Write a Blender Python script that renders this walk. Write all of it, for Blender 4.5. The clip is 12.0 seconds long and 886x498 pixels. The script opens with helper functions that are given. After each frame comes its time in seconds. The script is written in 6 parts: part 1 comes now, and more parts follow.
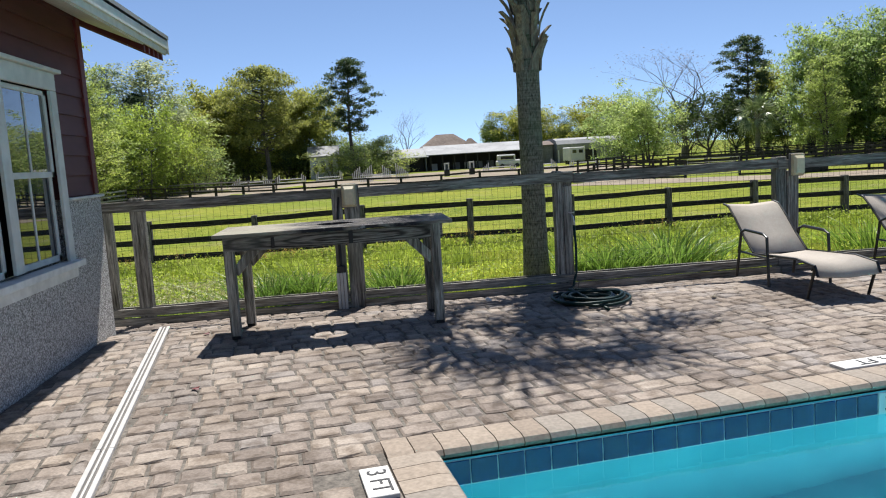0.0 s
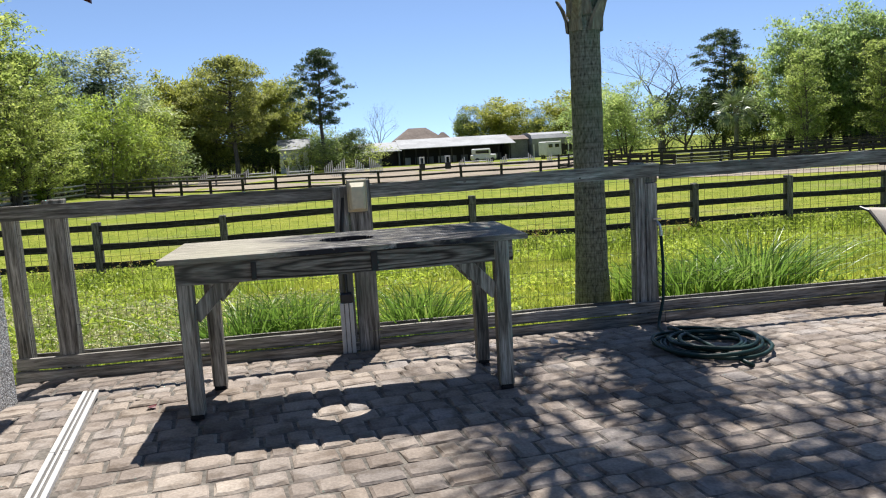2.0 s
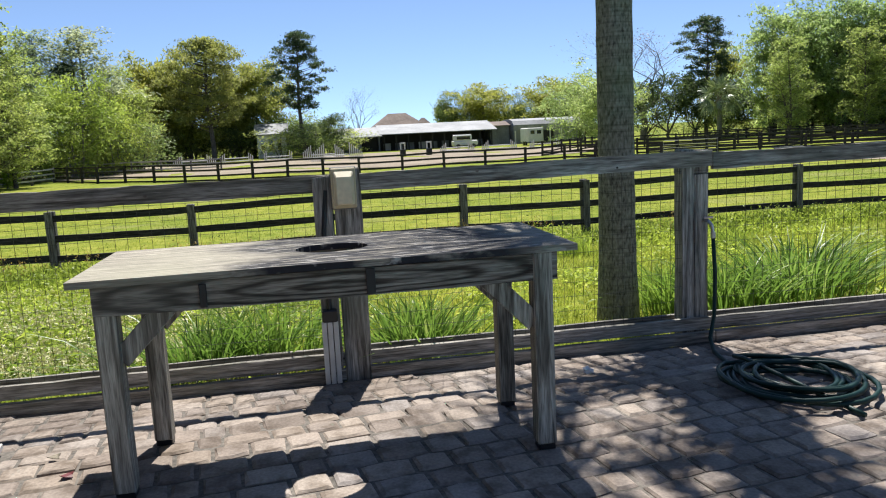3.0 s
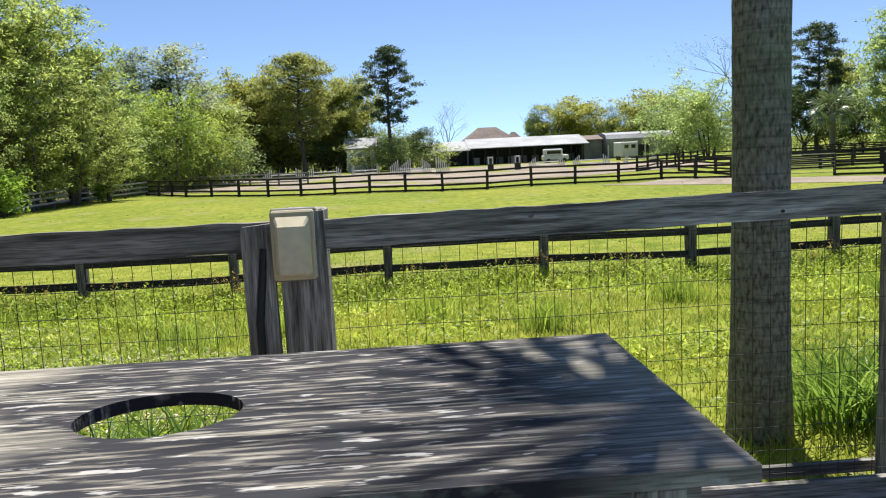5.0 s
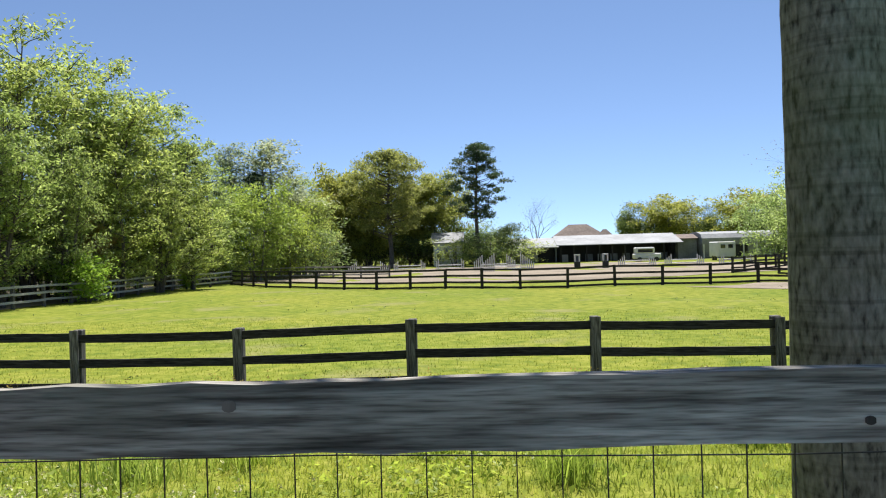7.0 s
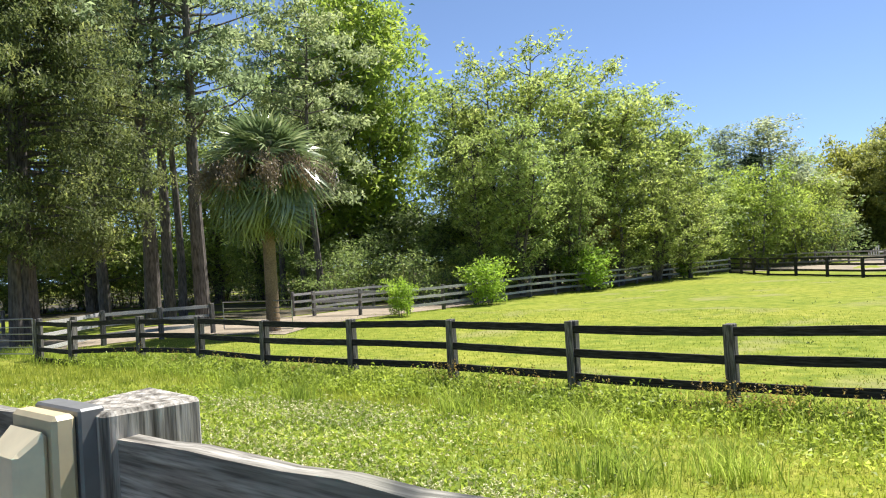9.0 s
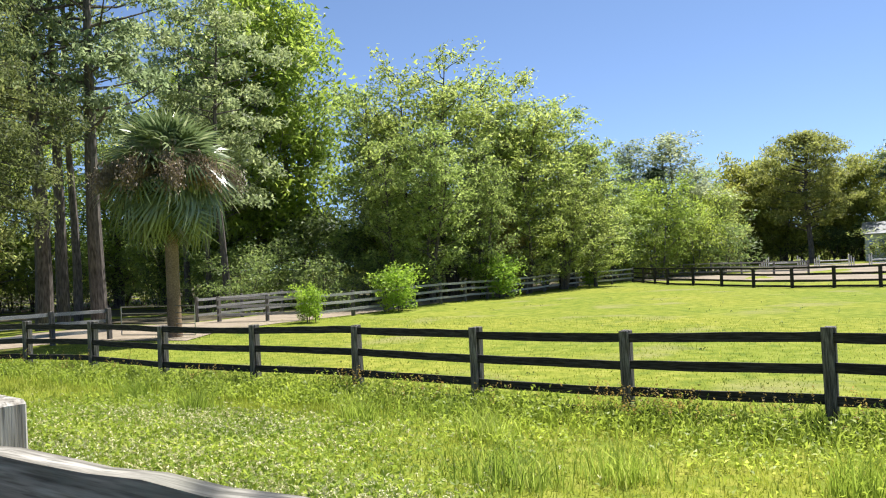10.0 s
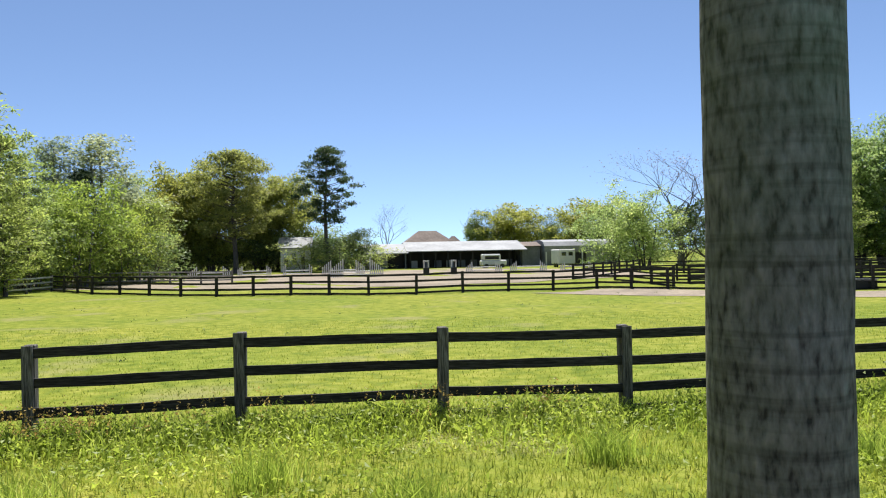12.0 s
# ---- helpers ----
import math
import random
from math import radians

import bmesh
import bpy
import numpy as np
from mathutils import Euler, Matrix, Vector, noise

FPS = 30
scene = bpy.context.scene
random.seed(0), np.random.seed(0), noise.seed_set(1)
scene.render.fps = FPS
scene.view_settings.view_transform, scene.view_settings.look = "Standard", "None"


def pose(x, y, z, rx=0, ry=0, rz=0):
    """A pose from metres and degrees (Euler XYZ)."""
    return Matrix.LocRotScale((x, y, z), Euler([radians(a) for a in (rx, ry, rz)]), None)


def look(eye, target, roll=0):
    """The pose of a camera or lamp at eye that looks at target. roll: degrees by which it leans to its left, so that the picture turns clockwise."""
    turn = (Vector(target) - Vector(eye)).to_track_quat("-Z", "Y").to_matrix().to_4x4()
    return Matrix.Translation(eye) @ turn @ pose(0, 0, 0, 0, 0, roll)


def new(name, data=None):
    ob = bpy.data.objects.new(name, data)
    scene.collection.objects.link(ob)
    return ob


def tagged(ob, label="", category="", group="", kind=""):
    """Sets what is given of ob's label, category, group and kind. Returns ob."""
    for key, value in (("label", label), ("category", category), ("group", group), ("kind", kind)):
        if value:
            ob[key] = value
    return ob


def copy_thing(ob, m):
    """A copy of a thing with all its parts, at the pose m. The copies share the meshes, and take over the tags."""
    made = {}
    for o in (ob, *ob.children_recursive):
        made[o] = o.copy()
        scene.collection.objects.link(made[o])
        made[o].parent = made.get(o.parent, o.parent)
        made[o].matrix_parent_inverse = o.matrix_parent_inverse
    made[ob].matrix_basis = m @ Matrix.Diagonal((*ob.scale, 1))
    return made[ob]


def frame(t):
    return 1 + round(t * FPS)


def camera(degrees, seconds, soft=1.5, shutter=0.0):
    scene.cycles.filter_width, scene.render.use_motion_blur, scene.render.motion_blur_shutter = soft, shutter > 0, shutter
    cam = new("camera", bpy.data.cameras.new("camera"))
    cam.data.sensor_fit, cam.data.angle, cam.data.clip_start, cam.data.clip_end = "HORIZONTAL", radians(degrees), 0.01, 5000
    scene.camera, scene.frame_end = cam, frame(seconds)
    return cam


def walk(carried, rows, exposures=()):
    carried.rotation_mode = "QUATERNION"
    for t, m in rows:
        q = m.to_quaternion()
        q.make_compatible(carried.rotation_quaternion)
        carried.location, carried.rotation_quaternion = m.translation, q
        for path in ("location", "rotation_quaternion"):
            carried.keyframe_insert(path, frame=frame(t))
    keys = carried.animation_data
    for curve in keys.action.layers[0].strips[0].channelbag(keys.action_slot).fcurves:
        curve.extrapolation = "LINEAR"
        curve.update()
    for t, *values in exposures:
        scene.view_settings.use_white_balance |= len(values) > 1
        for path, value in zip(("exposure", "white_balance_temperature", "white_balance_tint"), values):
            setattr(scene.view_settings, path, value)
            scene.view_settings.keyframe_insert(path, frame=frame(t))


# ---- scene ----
cam = camera(61.0, 12.0, 1.1)
PATH = [
    (0, (-0.098, -0.819, 1.559), (0.119, 1.154, 1.314), -3.5),
    (0.5, (-0.217, -0.197, 1.524), (-0.003, 1.774, 1.259), -3.7),
    (1, (-0.334, 0.416, 1.528), (-0.11, 2.384, 1.255), -3.7),
    (1.5, (-0.371, 1.044, 1.529), (-0.121, 3.01, 1.258), -3.5),
    (2, (-0.433, 1.639, 1.517), (-0.138, 3.6, 1.253), -3.3),
    (2.5, (-0.442, 2.264, 1.489), (-0.1, 4.214, 1.212), -3.1),
    (2.7, (-0.445, 2.511, 1.495), (-0.096, 4.459, 1.205), -2.9),
    (4.3, (-0.16, 4.29, 1.482), (-0.03, 6.26, 1.165), -3.2),
    (4.5, (-0.107, 4.477, 1.476), (-0.038, 6.455, 1.185), -3.2),
    (5, (0.205, 4.97, 1.495), (0.319, 6.95, 1.24), -2.8),
    (5.5, (0.59, 5.488, 1.493), (1.058, 7.428, 1.367), -1.7),
    (6, (0.893, 5.912, 1.513), (1.39, 7.849, 1.485), -0.3),
    (6.5, (1.04, 6.285, 1.511), (1.339, 8.263, 1.53), -1.1),
    (7, (1.138, 6.648, 1.478), (1.02, 8.645, 1.483), -1.6),
    (7.5, (1.106, 6.882, 1.498), (0.54, 8.8, 1.474), -3.0),
    (7.7, (1.078, 6.968, 1.496), (0.332, 8.824, 1.478), -3.5),
    (9.5, (1.12, 7.3, 1.519), (-0.194, 8.808, 1.549), -3.1),
    (10, (1.181, 7.338, 1.496), (0.079, 9.007, 1.531), -2.6),
    (10.5, (1.19, 7.456, 1.475), (0.333, 9.263, 1.51), -2.0),
    (11, (1.21, 7.509, 1.467), (0.637, 9.425, 1.496), -1.7),
    (11.5, (1.243, 7.545, 1.453), (1.038, 9.534, 1.473), -1.6),
    (12, (1.272, 7.522, 1.475), (1.55, 9.503, 1.486), -1.1),
]
walk(cam, [(t, look(eye, target, roll)) for t, eye, target, roll in PATH], [(0, 0.66), (1.0, 0.72), (2.5, 0.85), (4.5, 0.87), (5.5, 0.9), (6.5, 0.82), (7.7, 0.9), (9.5, 1.2), (10.0, 1.12), (10.5, 1.0), (11.5, 0.88), (12, 0.85)])

# ---- light ----
SUN_EL, SUN_AZ = radians(60.0), radians(12.0)      # azimuth from +y towards +x
to_sun = Vector((math.sin(SUN_AZ) * math.cos(SUN_EL), math.cos(SUN_AZ) * math.cos(SUN_EL), math.sin(SUN_EL)))
sun = new("sun", bpy.data.lights.new("sun", "SUN"))
sun.data.energy, sun.data.angle, sun.data.color = 4.9, radians(0.55), (1.0, 0.97, 0.925)
sun.matrix_world = to_sun.to_track_quat("Z", "Y").to_matrix().to_4x4()
world = bpy.data.worlds.new("world")
scene.world = world
world.use_nodes = True
wn, wl = world.node_tree.nodes, world.node_tree.links
sky = wn.new("ShaderNodeTexSky")
sky.sky_type, sky.sun_disc = "NISHITA", False
sky.sun_elevation, sky.sun_rotation = SUN_EL, SUN_AZ
sky.air_density, sky.dust_density, sky.ozone_density = 0.85, 0.0, 1.2
sky.altitude = 3500
coord, lift, unit = wn.new("ShaderNodeTexCoord"), wn.new("ShaderNodeVectorMath"), wn.new("ShaderNodeVectorMath")
lift.operation, unit.operation = "ADD", "NORMALIZE"
lift.inputs[1].default_value = (0, 0, 0.07)
wl.new(coord.outputs["Generated"], lift.inputs[0])
wl.new(lift.outputs[0], unit.inputs[0])
wl.new(unit.outputs[0], sky.inputs[0])
wl.new(sky.outputs[0], wn["Background"].inputs[0])
wn["Background"].inputs[1].default_value = 0.1
scene.view_settings.exposure = 0.85


# ---- materials ----
def shader(name, rough=0.8, metal=0.0, spec=0.3):
    m = bpy.data.materials.new(name)
    m.use_nodes = True
    n, l = m.node_tree.nodes, m.node_tree.links
    b = n["Principled BSDF"]
    b.inputs["Roughness"].default_value, b.inputs["Metallic"].default_value = rough, metal
    b.inputs["Specular IOR Level"].default_value = spec
    return m, n, l, b


def ramp(n, l, source, stops):
    r = n.new("ShaderNodeValToRGB")
    while len(r.color_ramp.elements) < len(stops):
        r.color_ramp.elements.new(0.5)
    for e, (p, c) in zip(r.color_ramp.elements, stops):
        e.position, e.color = p, (*c, 1)
    l.new(source, r.inputs[0])
    return r.outputs[0]


def noise_tex(n, l, scale, detail=4, stretch=(1, 1, 1), coords="Object"):
    tc, mp, t = n.new("ShaderNodeTexCoord"), n.new("ShaderNodeMapping"), n.new("ShaderNodeTexNoise")
    mp.inputs["Scale"].default_value = stretch
    t.inputs["Scale"].default_value, t.inputs["Detail"].default_value = scale, detail
    l.new(tc.outputs[coords], mp.inputs[0])
    l.new(mp.outputs[0], t.inputs[0])
    return t.outputs[0]


def mixed(n, l, fac, a, b, mode="MIX"):
    m = n.new("ShaderNodeMix")
    m.data_type, m.blend_type = "RGBA", mode
    for s, v in ((m.inputs[0], fac), (m.inputs[6], a), (m.inputs[7], b)):
        if isinstance(v, (int, float)):
            s.default_value = v
        elif isinstance(v, tuple):
            s.default_value = (*v, 1)
        else:
            l.new(v, s)
    return m.outputs[2]


def bumped(n, l, b, height, strength, distance):
    u = n.new("ShaderNodeBump")
    u.inputs["Strength"].default_value, u.inputs["Distance"].default_value = strength, distance
    l.new(height, u.inputs["Height"])
    l.new(u.outputs[0], b.inputs["Normal"])


def rough_stuff(name, dark, light, scale=6, rough=0.85, bump=0.4, dist=0.01, stretch=(1, 1, 1), coords="Object", metal=0.0, spec=0.3, big=0.7):
    m, n, l, b = shader(name, rough, metal, spec)
    fine, wide = noise_tex(n, l, scale, 8, stretch, coords), noise_tex(n, l, scale * 0.12, 3, (1, 1, 1), coords)
    c = ramp(n, l, fine, [(0.3, dark), (0.7, light)])
    w = ramp(n, l, wide, [(0.35, (big, big, big)), (0.65, (1, 1, 1))])
    l.new(mixed(n, l, 1.0, c, w, "MULTIPLY"), b.inputs["Base Color"])
    if bump:
        bumped(n, l, b, fine, bump, dist)
    return m


def weathered(name, axis=0, dark=(0.085, 0.08, 0.07), light=(0.49, 0.465, 0.42), tint=(0.16, 0.17, 0.13), figure=0.62, close=10, heart=(0, 0, 0)):
    """Grey weathered board with grain along an axis, cracks, knots and a little algae."""
    m, n, l, b = shader(name, 0.9, 0, 0.15)
    st = [16, 16, 16]
    st[axis] = 0.9
    grain = noise_tex(n, l, 3.2, 9, tuple(st))
    tc, mp, wv = n.new("ShaderNodeTexCoord"), n.new("ShaderNodeMapping"), n.new("ShaderNodeTexWave")
    s2 = [close, close, close]
    s2[axis] = 0.08 * close
    mp.inputs["Scale"].default_value = s2
    mp.inputs["Location"].default_value = [-a * k for a, k in zip(heart, s2)]
    l.new(tc.outputs["Object"], mp.inputs[0])
    wv.wave_type, wv.rings_direction = "RINGS", "SPHERICAL"
    wv.inputs["Scale"].default_value, wv.inputs["Distortion"].default_value, wv.inputs["Detail"].default_value = 1.1, 7.0, 3.0
    l.new(mp.outputs[0], wv.inputs[0])
    c = ramp(n, l, grain, [(0.3, dark), (0.52, tuple((a + d) / 2 for a, d in zip(dark, light))), (0.72, light)])
    rings = ramp(n, l, wv.outputs[1], [(0.0, (figure, figure * 0.96, figure * 0.92)), (0.6, (1, 1, 1))])
    c = mixed(n, l, 0.75 if figure > 0.5 else 1.0, c, rings, "MULTIPLY")
    fine_scale = tuple(v * 3.4 for v in st)
    fine = noise_tex(n, l, 3.7, 9, fine_scale)
    c = mixed(n, l, 1.0, c, ramp(n, l, fine, [(0.34, (0.55, 0.54, 0.53)), (0.5, (1, 1, 1)), (0.68, (1.3, 1.3, 1.3))]), "MULTIPLY")
    alg = ramp(n, l, noise_tex(n, l, 1.3, 4), [(0.5, (0, 0, 0)), (0.75, (0.6, 0.6, 0.6))])
    c = mixed(n, l, alg, c, tint)
    info = n.new("ShaderNodeObjectInfo")
    v = ramp(n, l, info.outputs["Random"], [(0.0, (0.75, 0.75, 0.75)), (1.0, (1.1, 1.08, 1.05))])
    l.new(mixed(n, l, 1.0, c, v, "MULTIPLY"), b.inputs["Base Color"])
    bumped(n, l, b, grain, 0.7, 0.006)
    return m


def foliage(name, dark, light, third=None, trans=0.6, rough=0.5, clump=0.9):
    m, n, l, b = shader(name, rough, 0, 0.4)
    g = n.new("ShaderNodeNewGeometry")
    stops = [(0.0, dark), (0.75, light), (1.0, third or light)]
    mix = n.new("ShaderNodeMath")
    mix.operation = "MULTIPLY_ADD"
    l.new(g.outputs["Random Per Island"], mix.inputs[0])
    mix.inputs[1].default_value = 0.62
    shift = n.new("ShaderNodeMapRange")
    shift.inputs[1].default_value, shift.inputs[2].default_value = 0.33, 0.67
    shift.inputs[3].default_value, shift.inputs[4].default_value = 0.0, 0.38
    l.new(noise_tex(n, l, clump, 3), shift.inputs[0])
    l.new(shift.outputs[0], mix.inputs[2])
    c = ramp(n, l, mix.outputs[0], stops)
    w = ramp(n, l, noise_tex(n, l, 0.5, 3), [(0.3, (0.8, 0.82, 0.8)), (0.7, (1.15, 1.1, 1.0))])
    c = mixed(n, l, 1.0, c, w, "MULTIPLY")
    info = n.new("ShaderNodeObjectInfo")
    c = mixed(n, l, 1.0, c, ramp(n, l, info.outputs["Random"], [(0.0, (0.82, 0.86, 0.85)), (1.0, (1.12, 1.06, 0.95))]), "MULTIPLY")
    l.new(c, b.inputs["Base Color"])
    t, mx = n.new("ShaderNodeBsdfTranslucent"), n.new("ShaderNodeMixShader")
    l.new(c, t.inputs[0])
    mx.inputs[0].default_value = trans
    l.new(b.outputs[0], mx.inputs[1])
    l.new(t.outputs[0], mx.inputs[2])
    l.new(mx.outputs[0], n["Material Output"].inputs[0])
    return m


def paver_mat(name, per_object):
    m, n, l, b = shader(name, 0.85, 0, 0.2)
    src = n.new("ShaderNodeObjectInfo").outputs["Random"] if per_object else n.new("ShaderNodeNewGeometry").outputs["Random Per Island"]
    c = ramp(n, l, src, [(0.0, (0.235, 0.205, 0.185)), (0.3, (0.305, 0.267, 0.238)), (0.55, (0.335, 0.292, 0.252)), (0.8, (0.275, 0.255, 0.245)), (1.0, (0.375, 0.33, 0.287))])
    fine = noise_tex(n, l, 55, 8, coords="Object")
    tc, big = n.new("ShaderNodeNewGeometry"), n.new("ShaderNodeTexNoise")
    big.inputs["Scale"].default_value, big.inputs["Detail"].default_value = 1.1, 5
    l.new(tc.outputs["Position"], big.inputs[0])
    c = mixed(n, l, 1.0, c, ramp(n, l, fine, [(0.3, (0.72, 0.7, 0.68)), (0.7, (1.08, 1.06, 1.04))]), "MULTIPLY")
    c = mixed(n, l, 1.0, c, ramp(n, l, big.outputs[0], [(0.35, (0.72, 0.68, 0.64)), (0.62, (1.08, 1.06, 1.03))]), "MULTIPLY")
    blot = n.new("ShaderNodeTexNoise")
    blot.inputs["Scale"].default_value, blot.inputs["Detail"].default_value = 7.5, 6
    l.new(tc.outputs["Position"], blot.inputs[0])
    c = mixed(n, l, 1.0, c, ramp(n, l, blot.outputs[0], [(0.36, (0.66, 0.63, 0.6)), (0.5, (1, 1, 1)), (0.68, (1.14, 1.13, 1.12))]), "MULTIPLY")
    l.new(c, b.inputs["Base Color"])
    bumped(n, l, b, fine, 0.5, 0.004)
    return m


def plain(name, c, rough=0.5, metal=0.0, spec=0.5):
    d = tuple(v * 0.85 for v in c)
    return rough_stuff(name, d, c, 30, rough, 0.05, 0.001, metal=metal, spec=spec, big=0.9)


def mildewed_and_shaded():
    """A sun-bleached board, its one half blackened by mildew that flakes along the grain, and by cast shade put into
    the colour.
    """
    m = weathered("table_board", 0, (0.15, 0.14, 0.12), (0.45, 0.42, 0.36), (0.28, 0.275, 0.21))
    n, l = m.node_tree.nodes, m.node_tree.links
    b = n["Principled BSDF"]
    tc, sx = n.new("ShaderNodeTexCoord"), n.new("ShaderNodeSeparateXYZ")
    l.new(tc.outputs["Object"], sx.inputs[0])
    # the black starts far left to take in painted shade beside the mildew
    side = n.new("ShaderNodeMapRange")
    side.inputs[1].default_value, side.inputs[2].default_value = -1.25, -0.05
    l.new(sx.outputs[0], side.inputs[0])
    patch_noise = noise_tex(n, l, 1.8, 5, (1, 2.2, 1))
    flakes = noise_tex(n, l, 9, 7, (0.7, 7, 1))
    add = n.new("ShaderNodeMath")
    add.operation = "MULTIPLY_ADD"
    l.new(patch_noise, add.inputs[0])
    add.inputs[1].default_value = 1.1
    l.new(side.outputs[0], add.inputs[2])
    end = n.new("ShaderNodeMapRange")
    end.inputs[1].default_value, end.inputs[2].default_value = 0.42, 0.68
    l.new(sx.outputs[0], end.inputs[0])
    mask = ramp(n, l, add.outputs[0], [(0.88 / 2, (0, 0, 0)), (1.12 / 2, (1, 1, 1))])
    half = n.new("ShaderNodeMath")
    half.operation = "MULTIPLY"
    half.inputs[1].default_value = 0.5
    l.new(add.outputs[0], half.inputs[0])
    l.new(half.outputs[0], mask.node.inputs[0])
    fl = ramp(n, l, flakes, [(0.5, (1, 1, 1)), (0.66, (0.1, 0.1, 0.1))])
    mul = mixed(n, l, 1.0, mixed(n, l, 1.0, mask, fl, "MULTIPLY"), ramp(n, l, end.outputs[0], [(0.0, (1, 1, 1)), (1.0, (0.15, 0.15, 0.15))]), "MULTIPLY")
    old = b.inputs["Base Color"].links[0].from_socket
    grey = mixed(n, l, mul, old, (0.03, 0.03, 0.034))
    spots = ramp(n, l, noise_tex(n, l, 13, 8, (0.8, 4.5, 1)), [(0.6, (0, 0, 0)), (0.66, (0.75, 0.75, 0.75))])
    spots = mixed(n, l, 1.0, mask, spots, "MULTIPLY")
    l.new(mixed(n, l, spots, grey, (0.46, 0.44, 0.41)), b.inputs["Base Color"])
    return m


WOOD_X, WOOD_Z, WOOD_Y = weathered("weathered_wood_x", 0), weathered("weathered_wood_z", 2), weathered("weathered_wood_y", 1)
TABLE_TOP = mildewed_and_shaded()
WOOD_APRON = weathered("figured_apron_wood", 0, (0.1, 0.09, 0.075), (0.4, 0.365, 0.315), (0.18, 0.18, 0.155), 0.22, 15, (-0.3, 6.1, 0.88))
WOOD_LEG = weathered("figured_leg_wood", 2, (0.17, 0.155, 0.13), (0.56, 0.53, 0.46), (0.2, 0.2, 0.17), 0.4, 17)
FENCE_DARK = weathered("fence_board_dark", 0, (0.018, 0.017, 0.016), (0.085, 0.08, 0.074), (0.05, 0.055, 0.045))
FENCE_POST = weathered("fence_post_grey", 2, (0.05, 0.048, 0.045), (0.3, 0.285, 0.26), (0.1, 0.11, 0.08))
FENCE_PALE = weathered("fence_board_pale", 1, (0.26, 0.255, 0.25), (0.68, 0.67, 0.65), (0.3, 0.31, 0.28))
PAVER_O, PAVER_I = paver_mat("paver_single", True), paver_mat("paver_field", False)
SAND = rough_stuff("joint_sand", (0.09, 0.08, 0.07), (0.22, 0.195, 0.165), 40, 0.95, 0.5, 0.004)
sn, sl = SAND.node_tree.nodes, SAND.node_tree.links
far = sn.new("ShaderNodeVectorMath")
far.operation = "DISTANCE"
far.inputs[1].default_value = (-0.95, 1.5, 0)
sl.new(sn.new("ShaderNodeNewGeometry").outputs["Position"], far.inputs[0])
lime = mixed(sn, sl, 1.0, ramp(sn, sl, noise_tex(sn, sl, 2.2, 4), [(0.4, (0, 0, 0)), (0.5, (1, 1, 1))]), ramp(sn, sl, far.outputs["Value"], [(0.5, (1, 1, 1)), (0.95, (0, 0, 0))]), "MULTIPLY")
sl.new(mixed(sn, sl, lime, sn["Principled BSDF"].inputs["Base Color"].links[0].from_socket, (0.6, 0.57, 0.52)), sn["Principled BSDF"].inputs["Base Color"])
COPING = rough_stuff("coping_stone", (0.23, 0.2, 0.165), (0.38, 0.335, 0.275), 25, 0.8, 0.35, 0.004, big=0.8)
TILE = plain("blue_tile", (0.005, 0.032, 0.135), 0.2)
GROUT = plain("grout", (0.6, 0.64, 0.66), 0.8)
POOL = rough_stuff("pool_plaster", (0.12, 0.5, 0.58), (0.17, 0.6, 0.67), 2, 0.8, 0.0)
WHITE = rough_stuff("white_paint", (0.62, 0.61, 0.58), (0.78, 0.77, 0.74), 12, 0.6, 0.1, 0.002, big=0.9)
TRIM = rough_stuff("house_trim", (0.52, 0.52, 0.5), (0.66, 0.65, 0.62), 9, 0.55, 0.1, 0.002, big=0.88)
SIDING = rough_stuff("maroon_siding", (0.075, 0.018, 0.02), (0.11, 0.03, 0.032), 14, 0.6, 0.15, 0.002, (1, 0.15, 1), big=0.85)
RED_TRIM = rough_stuff("dark_red_trim", (0.12, 0.022, 0.024), (0.17, 0.035, 0.035), 12, 0.55, 0.1, 0.002)
METAL_ROOF = rough_stuff("pale_metal_roof", (0.26, 0.265, 0.27), (0.36, 0.365, 0.37), 3, 0.7, 0.05, 0.002)
GREY_METAL = rough_stuff("grey_metal", (0.2, 0.21, 0.21), (0.3, 0.31, 0.31), 4, 0.5, 0.05, 0.002, metal=0.2)
DARK = plain("dark_boards_unlit_interior", (0.03, 0.028, 0.026), 0.8)
BLACK = plain("black_frame", (0.012, 0.012, 0.013), 0.35)
SLING = rough_stuff("tan_sling", (0.35, 0.31, 0.265), (0.47, 0.42, 0.36), 160, 0.85, 0.3, 0.001, big=0.93)
HOSE = plain("green_hose", (0.006, 0.03, 0.024), 0.45, spec=0.25)
BEIGE = plain("beige_plastic", (0.6, 0.5, 0.31), 0.4)
BEIGE_LID = plain("beige_plastic_lid", (0.74, 0.64, 0.43), 0.35)
GREY_PLASTIC = plain("grey_plastic", (0.17, 0.17, 0.165), 0.5)
STEEL = plain("galvanised_steel", (0.5, 0.5, 0.5), 0.35, 0.9)
WIRE = plain("rusty_wire", (0.045, 0.04, 0.035), 0.5, 0.5)
CHANNEL = plain("drain_channel", (0.55, 0.53, 0.5), 0.55)
SLOT = plain("drain_slot", (0.14, 0.13, 0.12), 0.8)
BLACK_INK = plain("black_lettering", (0.01, 0.01, 0.01), 0.5)
BARK = rough_stuff("bark", (0.055, 0.046, 0.038), (0.21, 0.18, 0.155), 5, 0.95, 0.8, 0.03, (3, 3, 0.6))
PALE_BARK = rough_stuff("pale_bark", (0.12, 0.11, 0.1), (0.28, 0.26, 0.24), 6, 0.95, 0.5, 0.02, (3, 3, 0.6))
